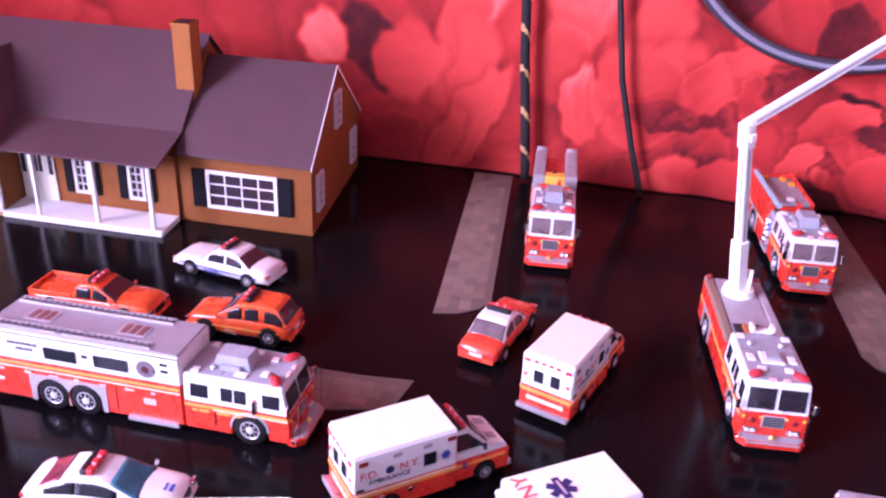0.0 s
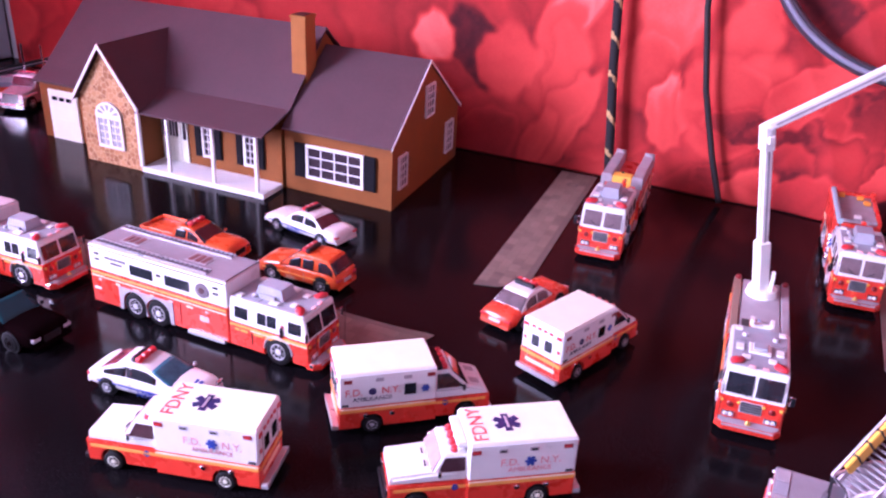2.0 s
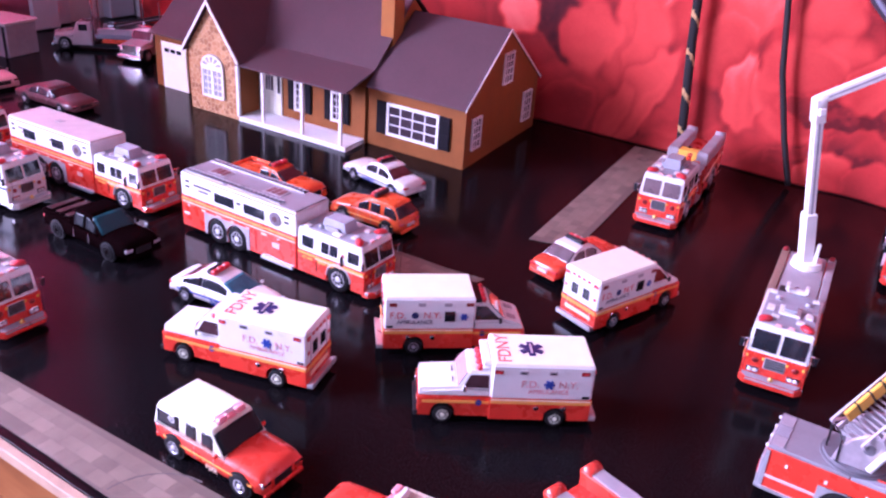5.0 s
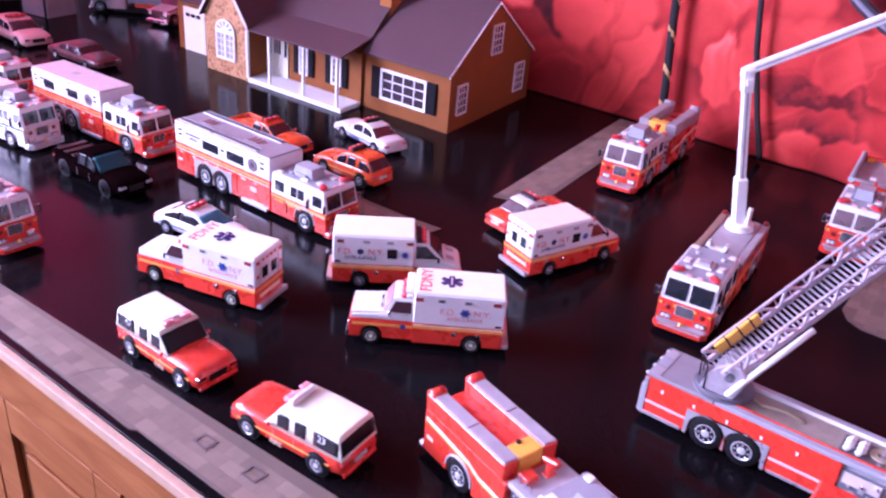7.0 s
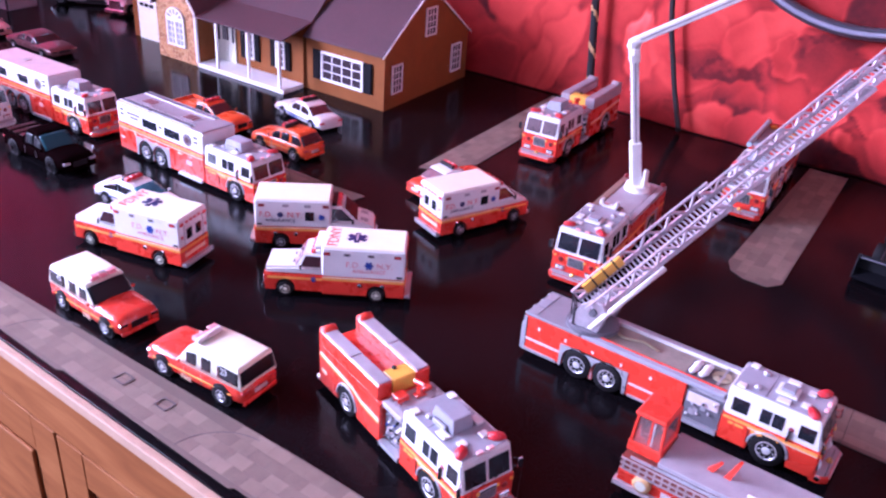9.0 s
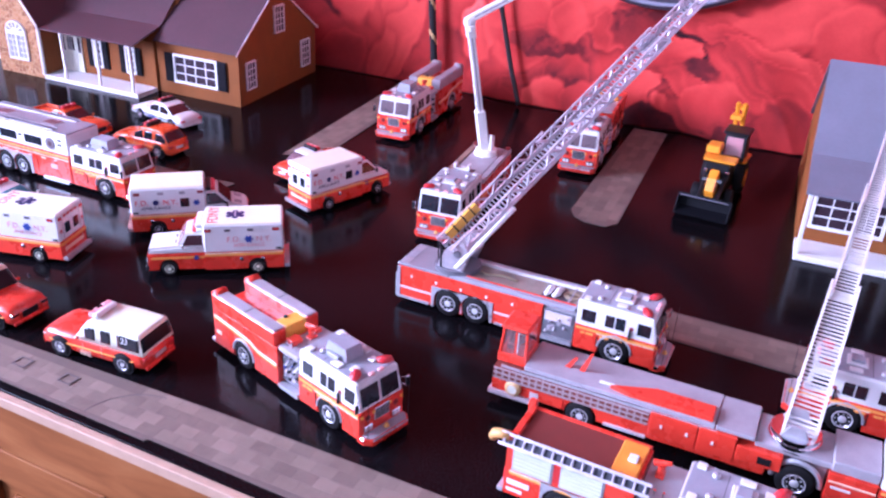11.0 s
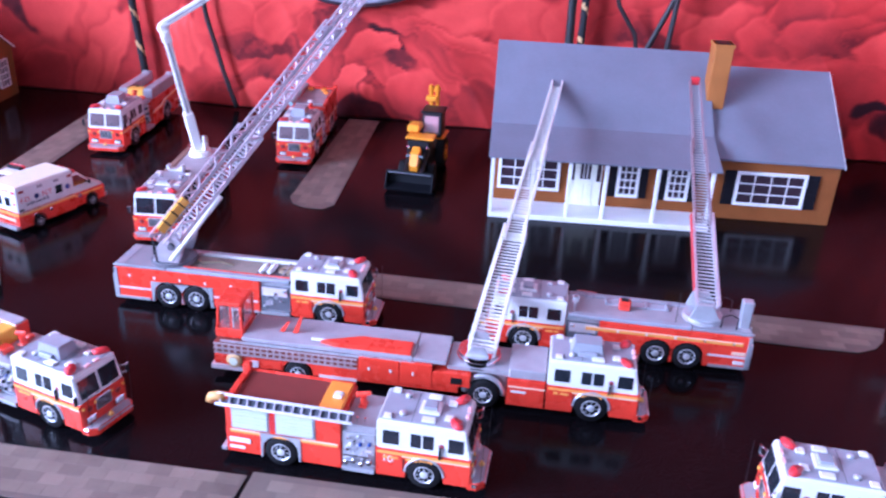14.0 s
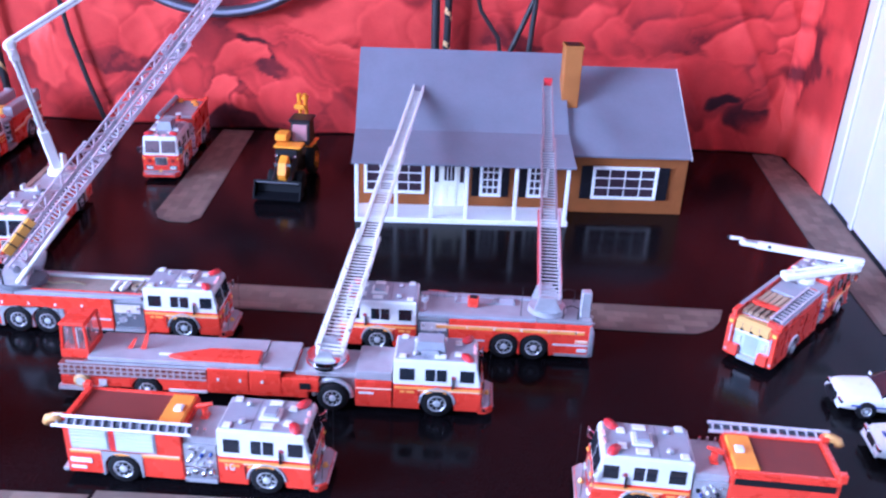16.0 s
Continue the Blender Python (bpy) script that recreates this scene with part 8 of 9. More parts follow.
def squad(label):
    v = thing("squad_engine", label, "fire engine", "toy fire engines")
    L, w = 0.172, 0.042
    f, r = L / 2 - 0.0085, -L / 2
    cabr = f - 0.058
    truck_cab(v, cabr, f, w, f - 0.023, 0.0098, ac=False, top=RED)
    underside(v, r + 0.004, f - 0.004, w)
    ax = r + 0.038
    end = cabr - 0.016
    b = body_block(v, r, end, w, 0.0385, [ax], 0.0098)
    arch(v, ax, w, 0.0098, SILVER)
    decal("locker_line", RED_DARK, b, r + 0.014, r + 0.0145, w, 0.012, 0.036)
    decal("locker_line", RED_DARK, b, r + 0.056, r + 0.0565, w, 0.010, 0.036)
    gauges(v, end + 0.0005, cabr - 0.0008, w - 0.002, 0.010, 0.036, 9)
    pbox("pump_house", GREY, v, end + 0.0003, cabr - 0.0006, -w / 2 + 0.0026, w / 2 - 0.0026, 0.006, 0.0430)
    pbox("bed_floor", SILVER, v, r + 0.010, end - 0.001, -w * 0.20, w * 0.38, 0.0386, 0.0396)
    pale, brown = paint("faded_tan_hose", (0.46, 0.33, 0.21), 0.65), paint("dull_brown_hose", (0.27, 0.18, 0.11), 0.65)
    for x0, x1, mat, top, n in ((r + 0.009, r + 0.025, brown, 0.0428, 5), (r + 0.033, r + 0.060, pale, 0.0420, 5)):
        for k in range(n):
            y = -w * 0.14 + k * w * 0.118
            pbox("hose", mat, v, x0, x1, y - 0.0021, y + 0.0021, 0.0397, top, bev=0.0007)
    for k in range(3):
        pbox("hose_strap", DARK, v, r + 0.011, r + 0.024, -w * 0.09 + k * w * 0.13, -w * 0.09 + k * w * 0.13 + 0.0007, 0.0428, 0.0434)
    pbox("cross_strap", RED, v, r + 0.026, r + 0.0320, -w * 0.20, w * 0.39, 0.0397, 0.0442, bev=0.0006)
    pbox("front_locker", PALEDECK, v, r + 0.0615, end - 0.002, -w * 0.18, w * 0.36, 0.0397, 0.0432, bev=0.0006)
    pbox("hose_bed_wall", RED, v, r + 0.001, end - 0.001, w * 0.405, w * 0.5, 0.0386, 0.0448, bev=0.0005)
    pbox("wall_top", PALEDECK, v, r + 0.012, end - 0.001, w * 0.415, w * 0.49, 0.0448, 0.0455, bev=0.0003)
    pbox("hose_bed_wall", RED, v, r + 0.001, end - 0.001, -w * 0.5, -w * 0.215, 0.0386, 0.0436, bev=0.0005)
    pbox("wall_top", PALEDECK, v, r + 0.006, end - 0.001, -w * 0.495, -w * 0.455, 0.0436, 0.0446, bev=0.0003)
    lad = ladder(v, 0.078, 0.0088, 0, LADDER, n=13, name="ladder")
    lad.matrix_basis = pose(r + 0.004, -w * 0.335, 0.0452, 4, 0, 0)
    # dark sheet added below the ladder so its gaps look shaded
    pbox("ladder_back", paint("dark_gap_blue_grey", (0.07, 0.07, 0.09), 0.4, 0.3), lad, 0.001, 0.077, -0.0038, 0.0038, -0.0010, -0.0004)
    # rear face: tan roll over a recessed panel, corner posts and step boxes
    bm = B()
    prism(bm, [(r - 0.0022, 0.0300), (r + 0.0060, 0.0300), (r + 0.0060, 0.0398), (r + 0.0010, 0.0398), (r - 0.0022, 0.0372)], -w * 0.33, w * 0.37, 0.0010)
    roll = part("rear_hose", bm, GOLD, v)
    for k in range(3):
        pbox("clip", DARK, roll, r - 0.0032, r - 0.0020, -w * 0.20 + k * w * 0.19, -w * 0.20 + k * w * 0.19 + 0.0026, 0.0300, 0.0322, bev=0.0003)
        pbox("roll_line", brown, roll, r - 0.0025, r - 0.0016, -w * 0.13 + k * w * 0.17, -w * 0.13 + k * w * 0.17 + 0.0005, 0.0325, 0.0372)
    panel = pbox("rear_panel", paint("pale_blue_grey_panel", (0.42, 0.47, 0.53), 0.4, 0.2), v, r - 0.0008, r - 0.0001, -w * 0.36, w * 0.36, 0.009, 0.0296)
    pbox("panel_lip", WHITE, panel, r - 0.0020, r - 0.0007, -w * 0.35, w * 0.35, 0.0278, 0.0294, bev=0.0003)
    pbox("panel_door", paint("dull_blue_grey_door", (0.33, 0.36, 0.41), 0.45, 0.2), panel, r - 0.0012, r - 0.0007, -w * 0.13, w * 0.13, 0.010, 0.0270)
    for s in (1, -1):
        pbox("panel_bracket", SILVER, panel, r - 0.0018, r - 0.0007, s * w * 0.25 - 0.0022, s * w * 0.25 + 0.0022, 0.0185, 0.0250, bev=0.0004)
        post = pbox("corner_post", RED, v, r - 0.0034, r - 0.0001, s * w * 0.43 - 0.0028, s * w * 0.43 + 0.0028, 0.0060, 0.0400, bev=0.0006)
        pbox("corner_light", YELLOW, post, r - 0.0042, r - 0.0032, s * w * 0.43 - 0.0018, s * w * 0.43 + 0.0018, 0.0345, 0.0375, bev=0.0004)
        pbox("post_rail", SILVER, post, r - 0.0048, r - 0.0036, s * w * 0.40 - 0.0005, s * w * 0.40 + 0.0005, 0.0180, 0.0330)
        bm = B()
        lathe(bm, [(0.0013, 0), (0.0013, 0.0006)], 10, "z")
        o = part("tail_light", bm, GREY, post)
        o.matrix_basis = pose(r - 0.0034, s * w * 0.455, 0.0095, 0, -90, 0)
        pbox("step_box", RED, v, r - 0.0062, r - 0.0009, s * w * 0.30 - 0.0042, s * w * 0.30 + 0.0042, 0.007, 0.0165, bev=0.0006)
    pbox("tailboard", SILVER, v, r - 0.0060, r - 0.0009, -w * 0.19, w * 0.19, 0.0055, 0.0090, bev=0.0004)
    hub(v, cabr - 0.006, 0, 0.0430, 0.0080, 0.004, WHITE)
    return v


def folded_boom(v, base, elbow, tip):
    """Two-beam lower arm, box upper arm with a gun at its end; all three points in the truck's own space."""
    base, elbow, tip = Vector(base), Vector(elbow), Vector(tip)
    d = elbow - base
    n = d.length
    bm = B()
    for y in (-0.0034, 0.0034):
        box(bm, -0.004, n, y - 0.0019, y + 0.0019, -0.0028, 0.0028, bev=0.0006)
    box(bm, -0.006, 0.006, -0.0052, 0.0052, -0.0036, 0.0030, bev=0.0008)
    box(bm, n - 0.006, n + 0.003, -0.0052, 0.0052, -0.0034, 0.0062, bev=0.0008)
    lower = part("lower_boom", bm, paint("cream_white_boom", (0.80, 0.78, 0.68), 0.35), v)
    lower.matrix_basis = Matrix.Translation(base) @ d.to_track_quat("X", "Z").to_matrix().to_4x4()
    for y in (-0.0056, 0.0056):
        bm = B()
        lathe(bm, [(0.0024, -0.0008), (0.0024, 0.0008)], 12, "y", (n, y, 0.0015))
        part("pivot", bm, SILVER, lower)
    start = elbow + Vector((0, 0, 0.0052))
    d = tip - start
    n = d.length
    bm = B()
    box(bm, -0.006, n * 0.80, -0.0031, 0.0031, -0.0031, 0.0031, bev=0.0007)
    box(bm, n * 0.78, n * 0.90, -0.0024, 0.0024, -0.0024, 0.0024, bev=0.0005)
    upper = part("upper_boom", bm, WHITE, v)
    upper.matrix_basis = Matrix.Translation(start) @ d.to_track_quat("X", "Z").to_matrix().to_4x4()
    for x, z in ((0.12, 0.0), (0.70, 0.0010)):
        for y in (-0.0032, 0.0032):
            bm = B()
            lathe(bm, [(0.0016, -0.0003), (0.0016, 0.0003)], 12, "y", (n * x, y, z))
            part("slot", bm, DARK, upper)
    bm = B()
    pipe(bm, [(n * 0.80, 0.0026, 0.0026), (n * 0.84, 0.0034, 0.0036), (n * 0.90, 0.0030, 0.0030)], 0.0005, 6)
    part("hose_loop", bm, DARK, upper)
    bm = B()
    tube(bm, (n * 0.88, 0, 0), (n * 0.94, 0, 0.0004), 0.0016, 10)
    tube(bm, (n * 0.93, -0.0032, 0.0004), (n * 0.93, 0.0032, 0.0004), 0.0015, 10)
    tube(bm, (n * 0.935, 0, -0.001), (n * 0.935, 0, 0.0046), 0.0013, 10)
    tube(bm, (n * 0.93, 0.0008, 0.0036), (n * 1.03, 0.0008, 0.0030), 0.0012, 10, 0.0019)
    box(bm, n * 0.90, n * 0.925, -0.0030, 0.0030, -0.0022, 0.0034, bev=0.0005)
    gun = part("water_gun", bm, WHITE, upper, "white water gun")
    bm = B()
    tube(bm, (n * 1.03, 0.0008, 0.0030), (n * 1.05, 0.0008, 0.0029), 0.0020, 10, 0.0016)
    part("nozzle", bm, DARK, gun)


sq = squad("red engine with a folded white boom and tan hoses")
place(sq, 0.8605, 0.4245, 49)
folded_boom(sq, inside(sq, (0.853, 0.431, 0.0495)), inside(sq, (0.913, 0.442, 0.0555)), inside(sq, (0.8105, 0.467, 0.064)))
guard = sedan("white police sedan with a black push bar near the white door", WHITE, WHITE, GLASS, BLUE, "NYPD", L=0.096, w=0.036)
bm = B()
for q in (-1, 1):
    box(bm, 0.0480, 0.0505, q * 0.0055 - 0.0010, q * 0.0055 + 0.0010, 0.0050, 0.0135, bev=0.0004)
box(bm, 0.0495, 0.0512, -0.0095, 0.0095, 0.0085, 0.0105, bev=0.0004)
box(bm, 0.0495, 0.0512, -0.0095, 0.0095, 0.0055, 0.0072, bev=0.0004)
part("push_bar", bm, DARK, guard)
place(guard, 0.9035, 0.3090, 176)
place(sedan("white police sedan with blue badges parked beside another one", WHITE, WHITE, BLUEGLASS, BLUE, "NYPD", fast=True), 0.9050, 0.2500, 176)


def box_truck(label):
    """White police utility truck."""
    v = thing("police_truck", label, "truck")
    L, w = 0.19, 0.043
    f, r = L / 2 - 0.0085, -L / 2
    cabr = f - 0.062
    truck_cab(v, cabr, f, w, f - 0.024, 0.0098, body=WHITE, stripe=BLUE)
    underside(v, r + 0.004, f - 0.004, w)
    b = body_block(v, r, cabr - 0.001, w, 0.030, [r + 0.04, r + 0.064], 0.0098, WHITE)
    pbox("upper_body", WHITE, v, r, cabr - 0.001, -w / 2 + 0.0004, w / 2 - 0.0004, 0.0301, 0.052, bev=0.0007)
    pbox("roof", paint("pale_pinkish_roof", (0.50, 0.40, 0.41), 0.5), v, r + 0.001, cabr - 0.002, -w / 2 + 0.0012, w / 2 - 0.0012, 0.0519, 0.0532)
    decal("stripe", BLUE, b, r + 0.002, cabr - 0.002, w, 0.020, 0.0235)
    return v


place(box_truck("white police utility truck with blue stripe"), -0.6150, 0.3120, 6)
place(pickup("maroon-black pickup truck with slats over its bed", BLACKCAR, BLACKCAR, 0.108, 0.037, 0.033, None, rim=BLACKCAR), -0.4150, 0.3170, 0, 1.06)
pick = [o for o in bpy.data.objects if o.get("label", "").startswith("maroon-black pickup")][0]
for k in range(3):
    pbox("bed_slat", paint("deep_maroon_slat", (0.030, 0.009, 0.010), 0.5, spec=0.1), pick, -0.050 + k * 0.012, -0.043 + k * 0.012, -0.0145, 0.0145, 0.0216, 0.0226, bev=0.0003)
place(sedan("faded maroon sedan in the far row", MAROON, MAROON, bar=None, L=0.115, w=0.044), -0.7900, 0.5300, 2)
place(suv("rosy red wagon in the far row", PINKCAR, PINKCAR, 0.11, 0.046, "station_wagon", 0.033), -0.9400, 0.5200, -3)
place(suv("rosy red wagon in the far row beside another", PINKCAR, PINKCAR, 0.11, 0.046, "station_wagon", 0.033), -0.9500, 0.4300, 2)


def tow_truck(label, body, bed, L=0.17, boom_up=True):
    """Conventional-nose tow truck with a bare bed and chrome stacks."""
    v = thing("tow_truck", label, "tow truck", "tow trucks")
    w = 0.044
    f, r = L / 2, -L / 2
    underside(v, r, f - 0.004, w)
    bm = B()
    prism(bm, [(f - 0.058, 0.008), (f, 0.008), (f, 0.020), (f - 0.003, 0.026), (f - 0.030, 0.030), (f - 0.036, 0.044), (f - 0.058, 0.045)], -w * 0.42, w * 0.42, 0.0012)
    cab = part("cab", bm, body, v)
    bm = B()
    hexa(bm, [(f - .0295, -w * .38, .031), (f - .0290, -w * .38, .031), (f - .0290, w * .38, .031), (f - .0295, w * .38, .031)],
         [(f - .0362, -w * .36, .0425), (f - .0345, -w * .36, .0425), (f - .0345, w * .36, .0425), (f - .0362, w * .36, .0425)])
    part("windscreen", bm, GLASS, cab)
    decal("side_window", GLASS, cab, f - 0.052, f - 0.039, w * 0.84, 0.031, 0.041)
    for s in (1, -1):
        bm = B()
        tube(bm, (f - 0.061, s * w * 0.36, 0.012), (f - 0.061, s * w * 0.36, 0.084), 0.0018, 10)
        part("exhaust_pipe", bm, CHROME, v)
        pbox("headlight", CHROME, cab, f - 0.001, f + 0.001, s * w * 0.34 - 0.003, s * w * 0.34 + 0.003, 0.013, 0.019)
        for x in (f - 0.016, r + 0.024, r + 0.048):
            wheel(v, x, s * (w / 2 - 0.004), 0.0105, 0.008)
        pbox("fender", body, v, f - 0.030, f - 0.002, s * w * 0.44 - 0.004, s * w * 0.44 + 0.004, 0.0215, 0.024, bev=0.0008)
    pbox("bumper", CHROME, v, f + 0.0002, f + 0.004, -w * 0.48, w * 0.48, 0.006, 0.012, bev=0.0008)
    pbox("grille", CHROME, cab, f - 0.0004, f + 0.0012, -w * 0.28, w * 0.28, 0.0122, 0.0275, bev=0.0004)
    for k in range(6):
        pbox("grille_bar", DARK, cab, f + 0.0011, f + 0.0014, -w * 0.25 + k * w * 0.094, -w * 0.25 + k * w * 0.094 + 0.0008, 0.0130, 0.0265)
    pbox("bed", bed, v, r, f - 0.064, -w * 0.5, w * 0.5, 0.020, 0.027, bev=0.0008)
    pbox("locker", SILVER, v, r + 0.01, f - 0.068, -w * 0.5, -w * 0.30, 0.0271, 0.036, bev=0.0008)
    pbox("tail_box", RED, v, r + 0.002, r + 0.009, -w * 0.4, w * 0.4, 0.0271, 0.033, bev=0.0008)
    pbox("roof_lamp", CHROME, cab, f - 0.056, f - 0.044, -w * 0.30, w * 0.30, 0.0452, 0.0480, bev=0.0006)
    pbox("locker", SILVER, v, r + 0.01, f - 0.068, w * 0.30, w * 0.5, 0.0271, 0.036, bev=0.0008)
    if boom_up:
        boom(v, (f - 0.080, 0, 0.034), (r - 0.004, 0, 0.056), 0.010, 0.007, DARK, "tow_boom")
        pbox("side_locker", ORANGE, v, r + 0.012, f - 0.075, -w * 0.505, w * 0.505, 0.0130, 0.0198, bev=0.0006)
        bm = B()
        lathe(bm, [(0.007, -0.012), (0.007, 0.012)], 16, "y", (r + 0.030, 0, 0.036))
        part("cable_drum", bm, DARK, v)
        pbox("winch", CHROME, v, f - 0.092, f - 0.080, -0.008, 0.008, 0.0271, 0.042, bev=0.001)
    return v


place(tow_truck("pale tow truck with blue-grey bed beside the wall", paint("pale_pinkish_cab_paint", (0.62, 0.50, 0.52), 0.25, coat=0.5), paint("pale_blue_tow_bed", (0.34, 0.38, 0.45), 0.3, 0.3)), -0.990, 0.768, 218)
place(tow_truck("chrome-nosed tow truck half behind the brown-roofed house", RIM, RIM, 0.17), -0.922, 0.812, -75)


def loader(label):
    """Backhoe loader: front bucket, cab, big rear wheels, raised rear arm."""
    v = thing("backhoe_loader", label, "backhoe loader")
    # bucket
    bm = B()
    prism(bm, [(0.058, 0.004), (0.078, 0.003), (0.079, 0.0055), (0.063, 0.009), (0.061, 0.018), (0.070, 0.0235), (0.069, 0.026), (0.058, 0.021)], -0.028, 0.028, 0.0004)
    soot = paint("dull_black_bucket_steel", (0.006, 0.006, 0.008), 0.55, spec=0.12)
    bk = part("bucket", bm, soot, v)
    for s in (1, -1):
        bm = B()
        prism(bm, [(0.058, 0.004), (0.079, 0.004), (0.069, 0.0255), (0.058, 0.0215)], s * 0.0284 - 0.0008, s * 0.0284 + 0.0008)
        part("bucket_side", bm, soot, bk)
        bm = B()
        pipe(bm, [(0.060, s * 0.010, 0.013), (0.040, s * 0.010, 0.024), (0.014, s * 0.011, 0.044)], 0.0030, 6)
        part("loader_arm", bm, DARK, v)
    pbox("bucket_edge", TABLE_GREY, bk, 0.0695, 0.0705, -0.026, 0.026, 0.0228, 0.0242)
    bm = B()
    prism(bm, [(0.028, 0.018), (0.048, 0.018), (0.052, 0.026), (0.046, 0.040), (0.034, 0.046), (0.028, 0.040)], -0.0052, 0.0052, 0.0008)
    part("lift_linkage", bm, EXCY, v)
    pbox("linkage_pin", CHROME, v, 0.043, 0.046, -0.0105, 0.0105, 0.036, 0.039)
    pbox("front_axle", DARK, v, 0.020, 0.036, -0.016, 0.016, 0.006, 0.016, bev=0.001)
    pbox("chassis", DARK, v, -0.055, 0.030, -0.012, 0.012, 0.010, 0.030, bev=0.001)
    pbox("engine_hood", DARK, v, 0.000, 0.026, -0.014, 0.014, 0.030, 0.050, bev=0.0016)
    pbox("hood_top", EXCY, v, -0.002, 0.022, -0.018, 0.018, 0.0502, 0.0530, bev=0.0012)
    pbox("hood_box", EXCY, v, -0.014, 0.008, -0.019, -0.003, 0.0546, 0.064, bev=0.0018)
    for s in (1, -1):
        bm = B()
        lathe(bm, [(0.0022, 0), (0.0022, 0.002), (0.001, 0.003)], 10, "z")
        o = part("headlight", bm, CHROME, v)
        o.matrix_basis = pose(0.026, s * 0.012, 0.042, 0, 90, 0)
        wheel(v, 0.026, s * 0.018, 0.0120, 0.009, DARK)
        wheel(v, -0.034, s * 0.0185, 0.0195, 0.011, EXCY)
        pbox("mudguard", EXCY, v, -0.054, -0.016, s * 0.0185 - 0.0055, s * 0.0185 + 0.0055, 0.0412, 0.0435, bev=0.001)
    # cab, set to one side
    cy = 0.007
    bm = B()
    hexa(bm, [(-.046, cy - .013, .044), (-.014, cy - .013, .044), (-.014, cy + .013, .044), (-.046, cy + .013, .044)], [(-.044, cy - .012, .073), (-.020, cy - .012, .073), (-.020, cy + .012, .073), (-.044, cy + .012, .073)], 0.0008)
    cb = part("cab", bm, DARK, v)
    bm = B()
    hexa(bm, [(-.0142, cy - .010, .050), (-.0134, cy - .010, .050), (-.0134, cy + .010, .050), (-.0142, cy + .010, .050)], [(-.0192, cy - .009, .070), (-.0184, cy - .009, .070), (-.0184, cy + .009, .070), (-.0192, cy + .009, .070)])
    part("cab_window", bm, paint("rosy_clear_window", (0.40, 0.16, 0.17), 0.15, bump=0, coat=0.5), cb)
    pbox("cab_roof", DARK, cb, -0.048, -0.016, cy - 0.0145, cy + 0.0145, 0.073, 0.0765, bev=0.0012)
    # rear digging arm, raised
    for s in (1, -1):
        bm = B()
        pipe(bm, [(-0.058, s * 0.004, 0.030), (-0.070, s * 0.004, 0.062), (-0.064, s * 0.004, 0.086), (-0.061, s * 0.004, 0.099)], 0.0026, 6)
        part("digger_arm", bm, EXCY, v)
    pbox("arm_block", EXCY, v, -0.070, -0.058, -0.010, 0.004, 0.078, 0.084, bev=0.001)
    pbox("arm_block", EXCY, v, -0.072, -0.062, -0.007, 0.007, 0.090, 0.095, bev=0.001)
    pbox("arm_foot", DARK, v, -0.064, -0.052, -0.014, 0.014, 0.012, 0.036, bev=0.001)
    return v


place(loader("yellow and black backhoe loader with a wide front bucket"), 0.3530, 0.7270, -93, 0.95)


def crate(label):
    """Grey box with a white lid and dark corner bands."""
    v = thing("crate", label, "box")
    pbox("body", GREY, v, -0.035, 0.035, -0.028, 0.028, 0.0, 0.048, bev=0.0012)
    pbox("lid", WHITE, v, -0.038, 0.038, -0.031, 0.031, 0.0482, 0.0530, bev=0.0012)
    for s in (1, -1):
        for y in (-0.0285, 0.0275):
            pbox("corner_band", DARK, v, s * 0.030 - 0.003, s * 0.030 + 0.003, y, y + 0.001, 0.001, 0.047)
    return v


place(crate("grey box with a white lid by the curtain"), -1.075, 0.640, 8)


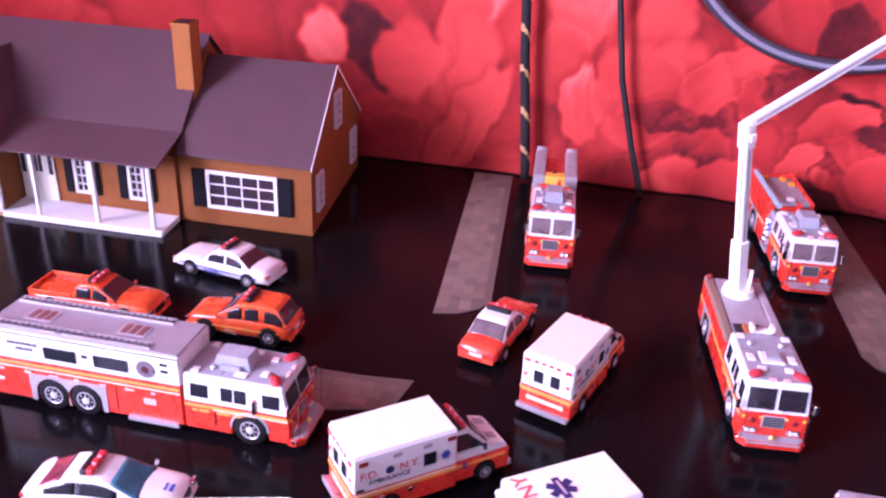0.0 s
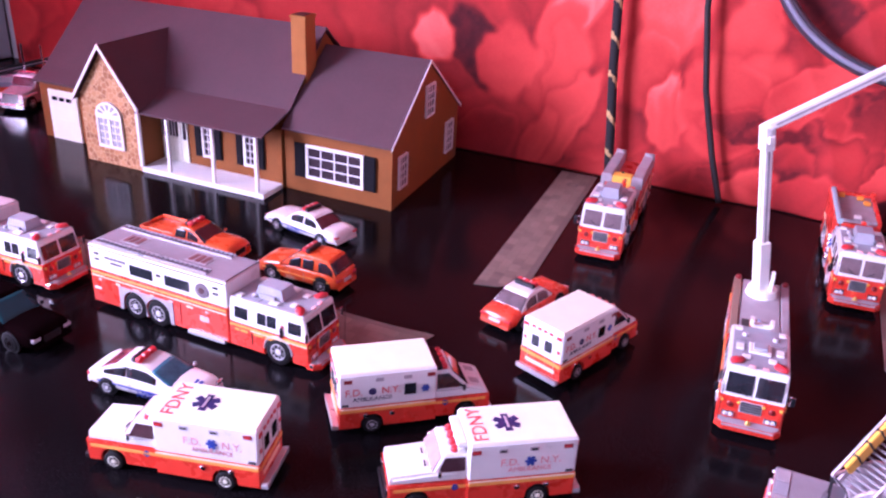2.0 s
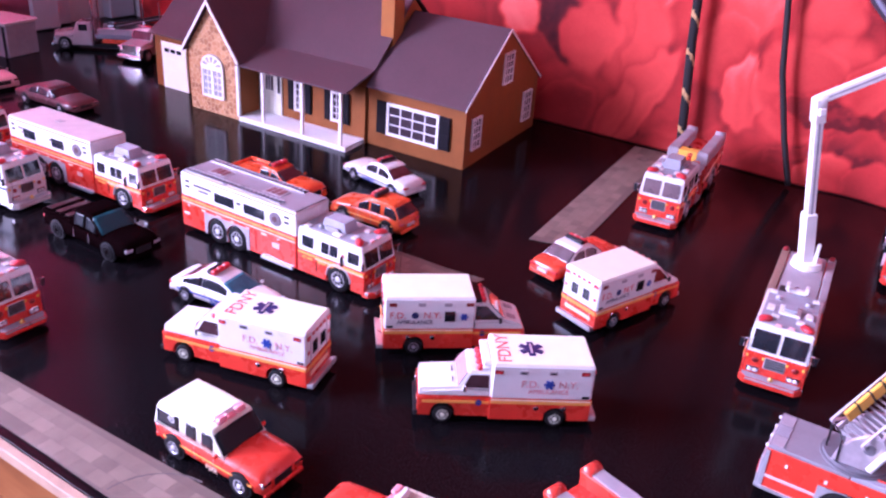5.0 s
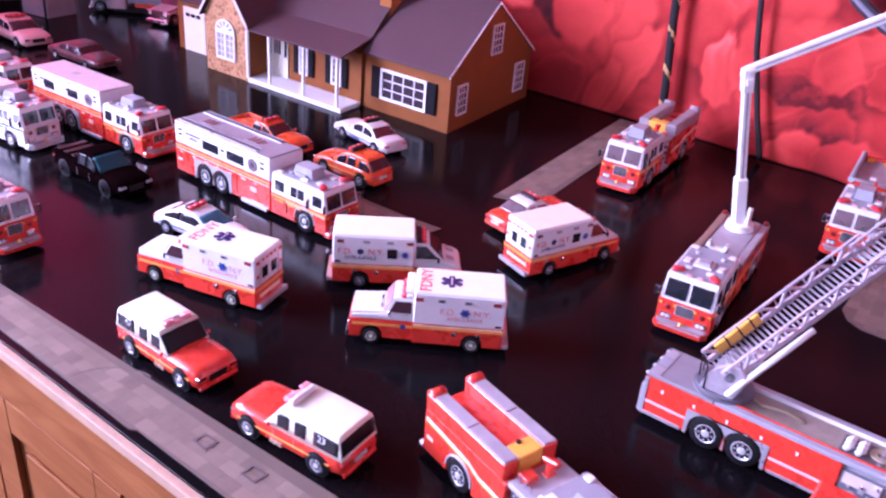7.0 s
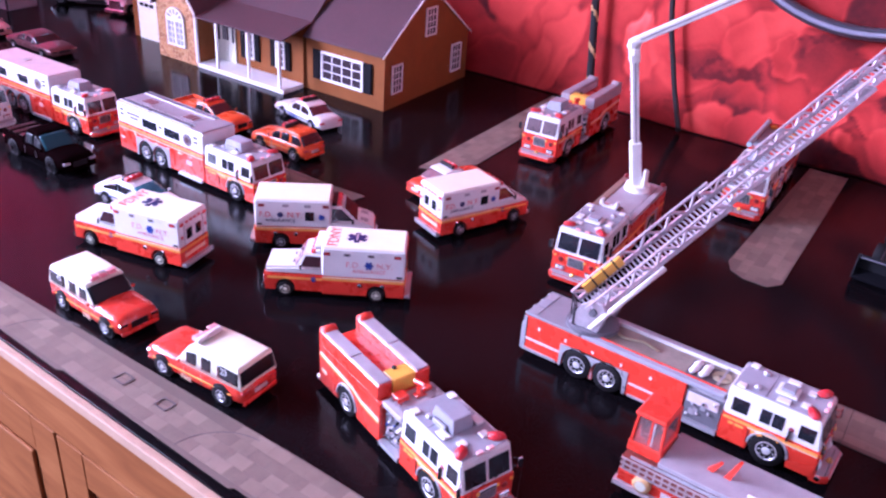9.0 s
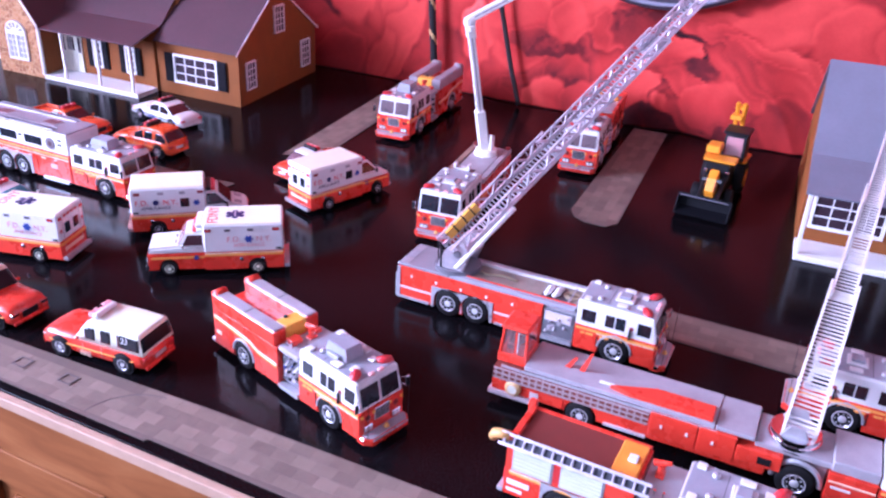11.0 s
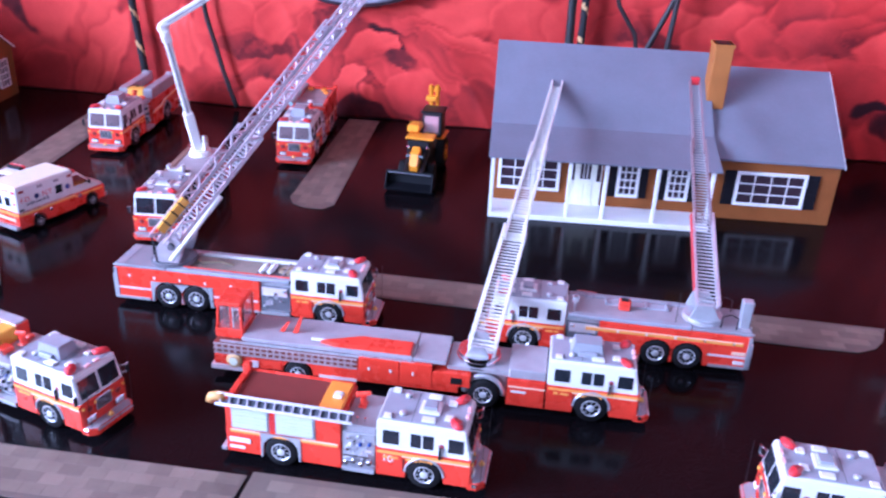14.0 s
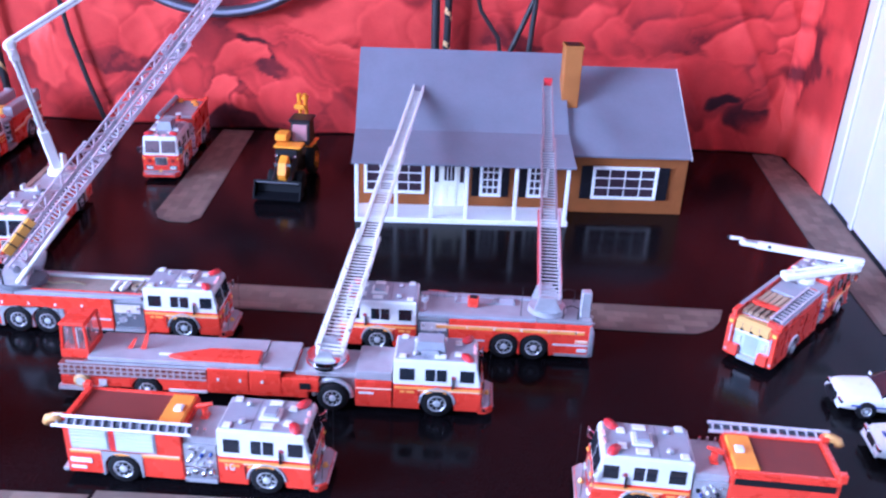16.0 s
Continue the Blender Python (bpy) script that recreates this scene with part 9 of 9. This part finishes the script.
# ---- paving slabs on the card strips ----
def inside_outline(x, y, pts):
    hit = False
    for (ax, ay), (bx, by) in zip(pts, pts[1:] + pts[:1]):
        if (ay > y) != (by > y) and x < ax + (y - ay) * (bx - ax) / (by - ay):
            hit = not hit
    return hit


def lay_slabs(strip, pts, sx, sy, x_from, x_to, turn=0.0):
    """Rows of thin slabs, staggered, wherever a whole slab fits on its strip."""
    me = bpy.data.meshes.get("slab %.4f %.4f" % (sx, sy))
    if me is None:
        bm = B()
        g = 0.00010
        hexa(bm, [(-sx / 2 + g, -sy / 2 + g, 0), (sx / 2 - g, -sy / 2 + g, 0), (sx / 2 - g, sy / 2 - g, 0), (-sx / 2 + g, sy / 2 - g, 0)],
             [(-sx / 2 + 2 * g, -sy / 2 + 2 * g, 0.00012), (sx / 2 - 2 * g, -sy / 2 + 2 * g, 0.00012), (sx / 2 - 2 * g, sy / 2 - 2 * g, 0.00012), (-sx / 2 + 2 * g, sy / 2 - 2 * g, 0.00012)])
        me = finish(bm, "slab %.4f %.4f" % (sx, sy))
        me.materials.append(SLAB)
    rnd = random.Random(31)
    c, s = math.cos(turn), math.sin(turn)
    ox = sum(p[0] for p in pts) / len(pts)
    oy = sum(p[1] for p in pts) / len(pts)
    for j in range(-60, 61):
        for i in range(-140, 141):
            u, v = (i + 0.5 * (j % 2)) * sx, j * sy
            x, y = ox + c * u - s * v, oy + s * u + c * v
            if not x_from < x < x_to:
                continue
            if all(inside_outline(x + c * a * sx * 0.49 - s * b * sy * 0.49, y + s * a * sx * 0.49 + c * b * sy * 0.49, pts) for a, b in ((-1, -1), (1, -1), (1, 1), (-1, 1))):
                o = new("slab", me)
                o.parent = strip
                o.location = (x, y, 0.00096 + rnd.uniform(0, 0.00003))
                o.rotation_euler = (0, 0, turn + rnd.uniform(-0.006, 0.006))


for k, (strip, pts) in enumerate(STRIPS):
    front = k >= 5
    lay_slabs(strip, pts, 0.0150, 0.0098, -0.46 if front else -2, 0.80 if front else 2, radians((94.5, 0.5, 93, -0.5, 86, 0.8, 0.2)[k]))
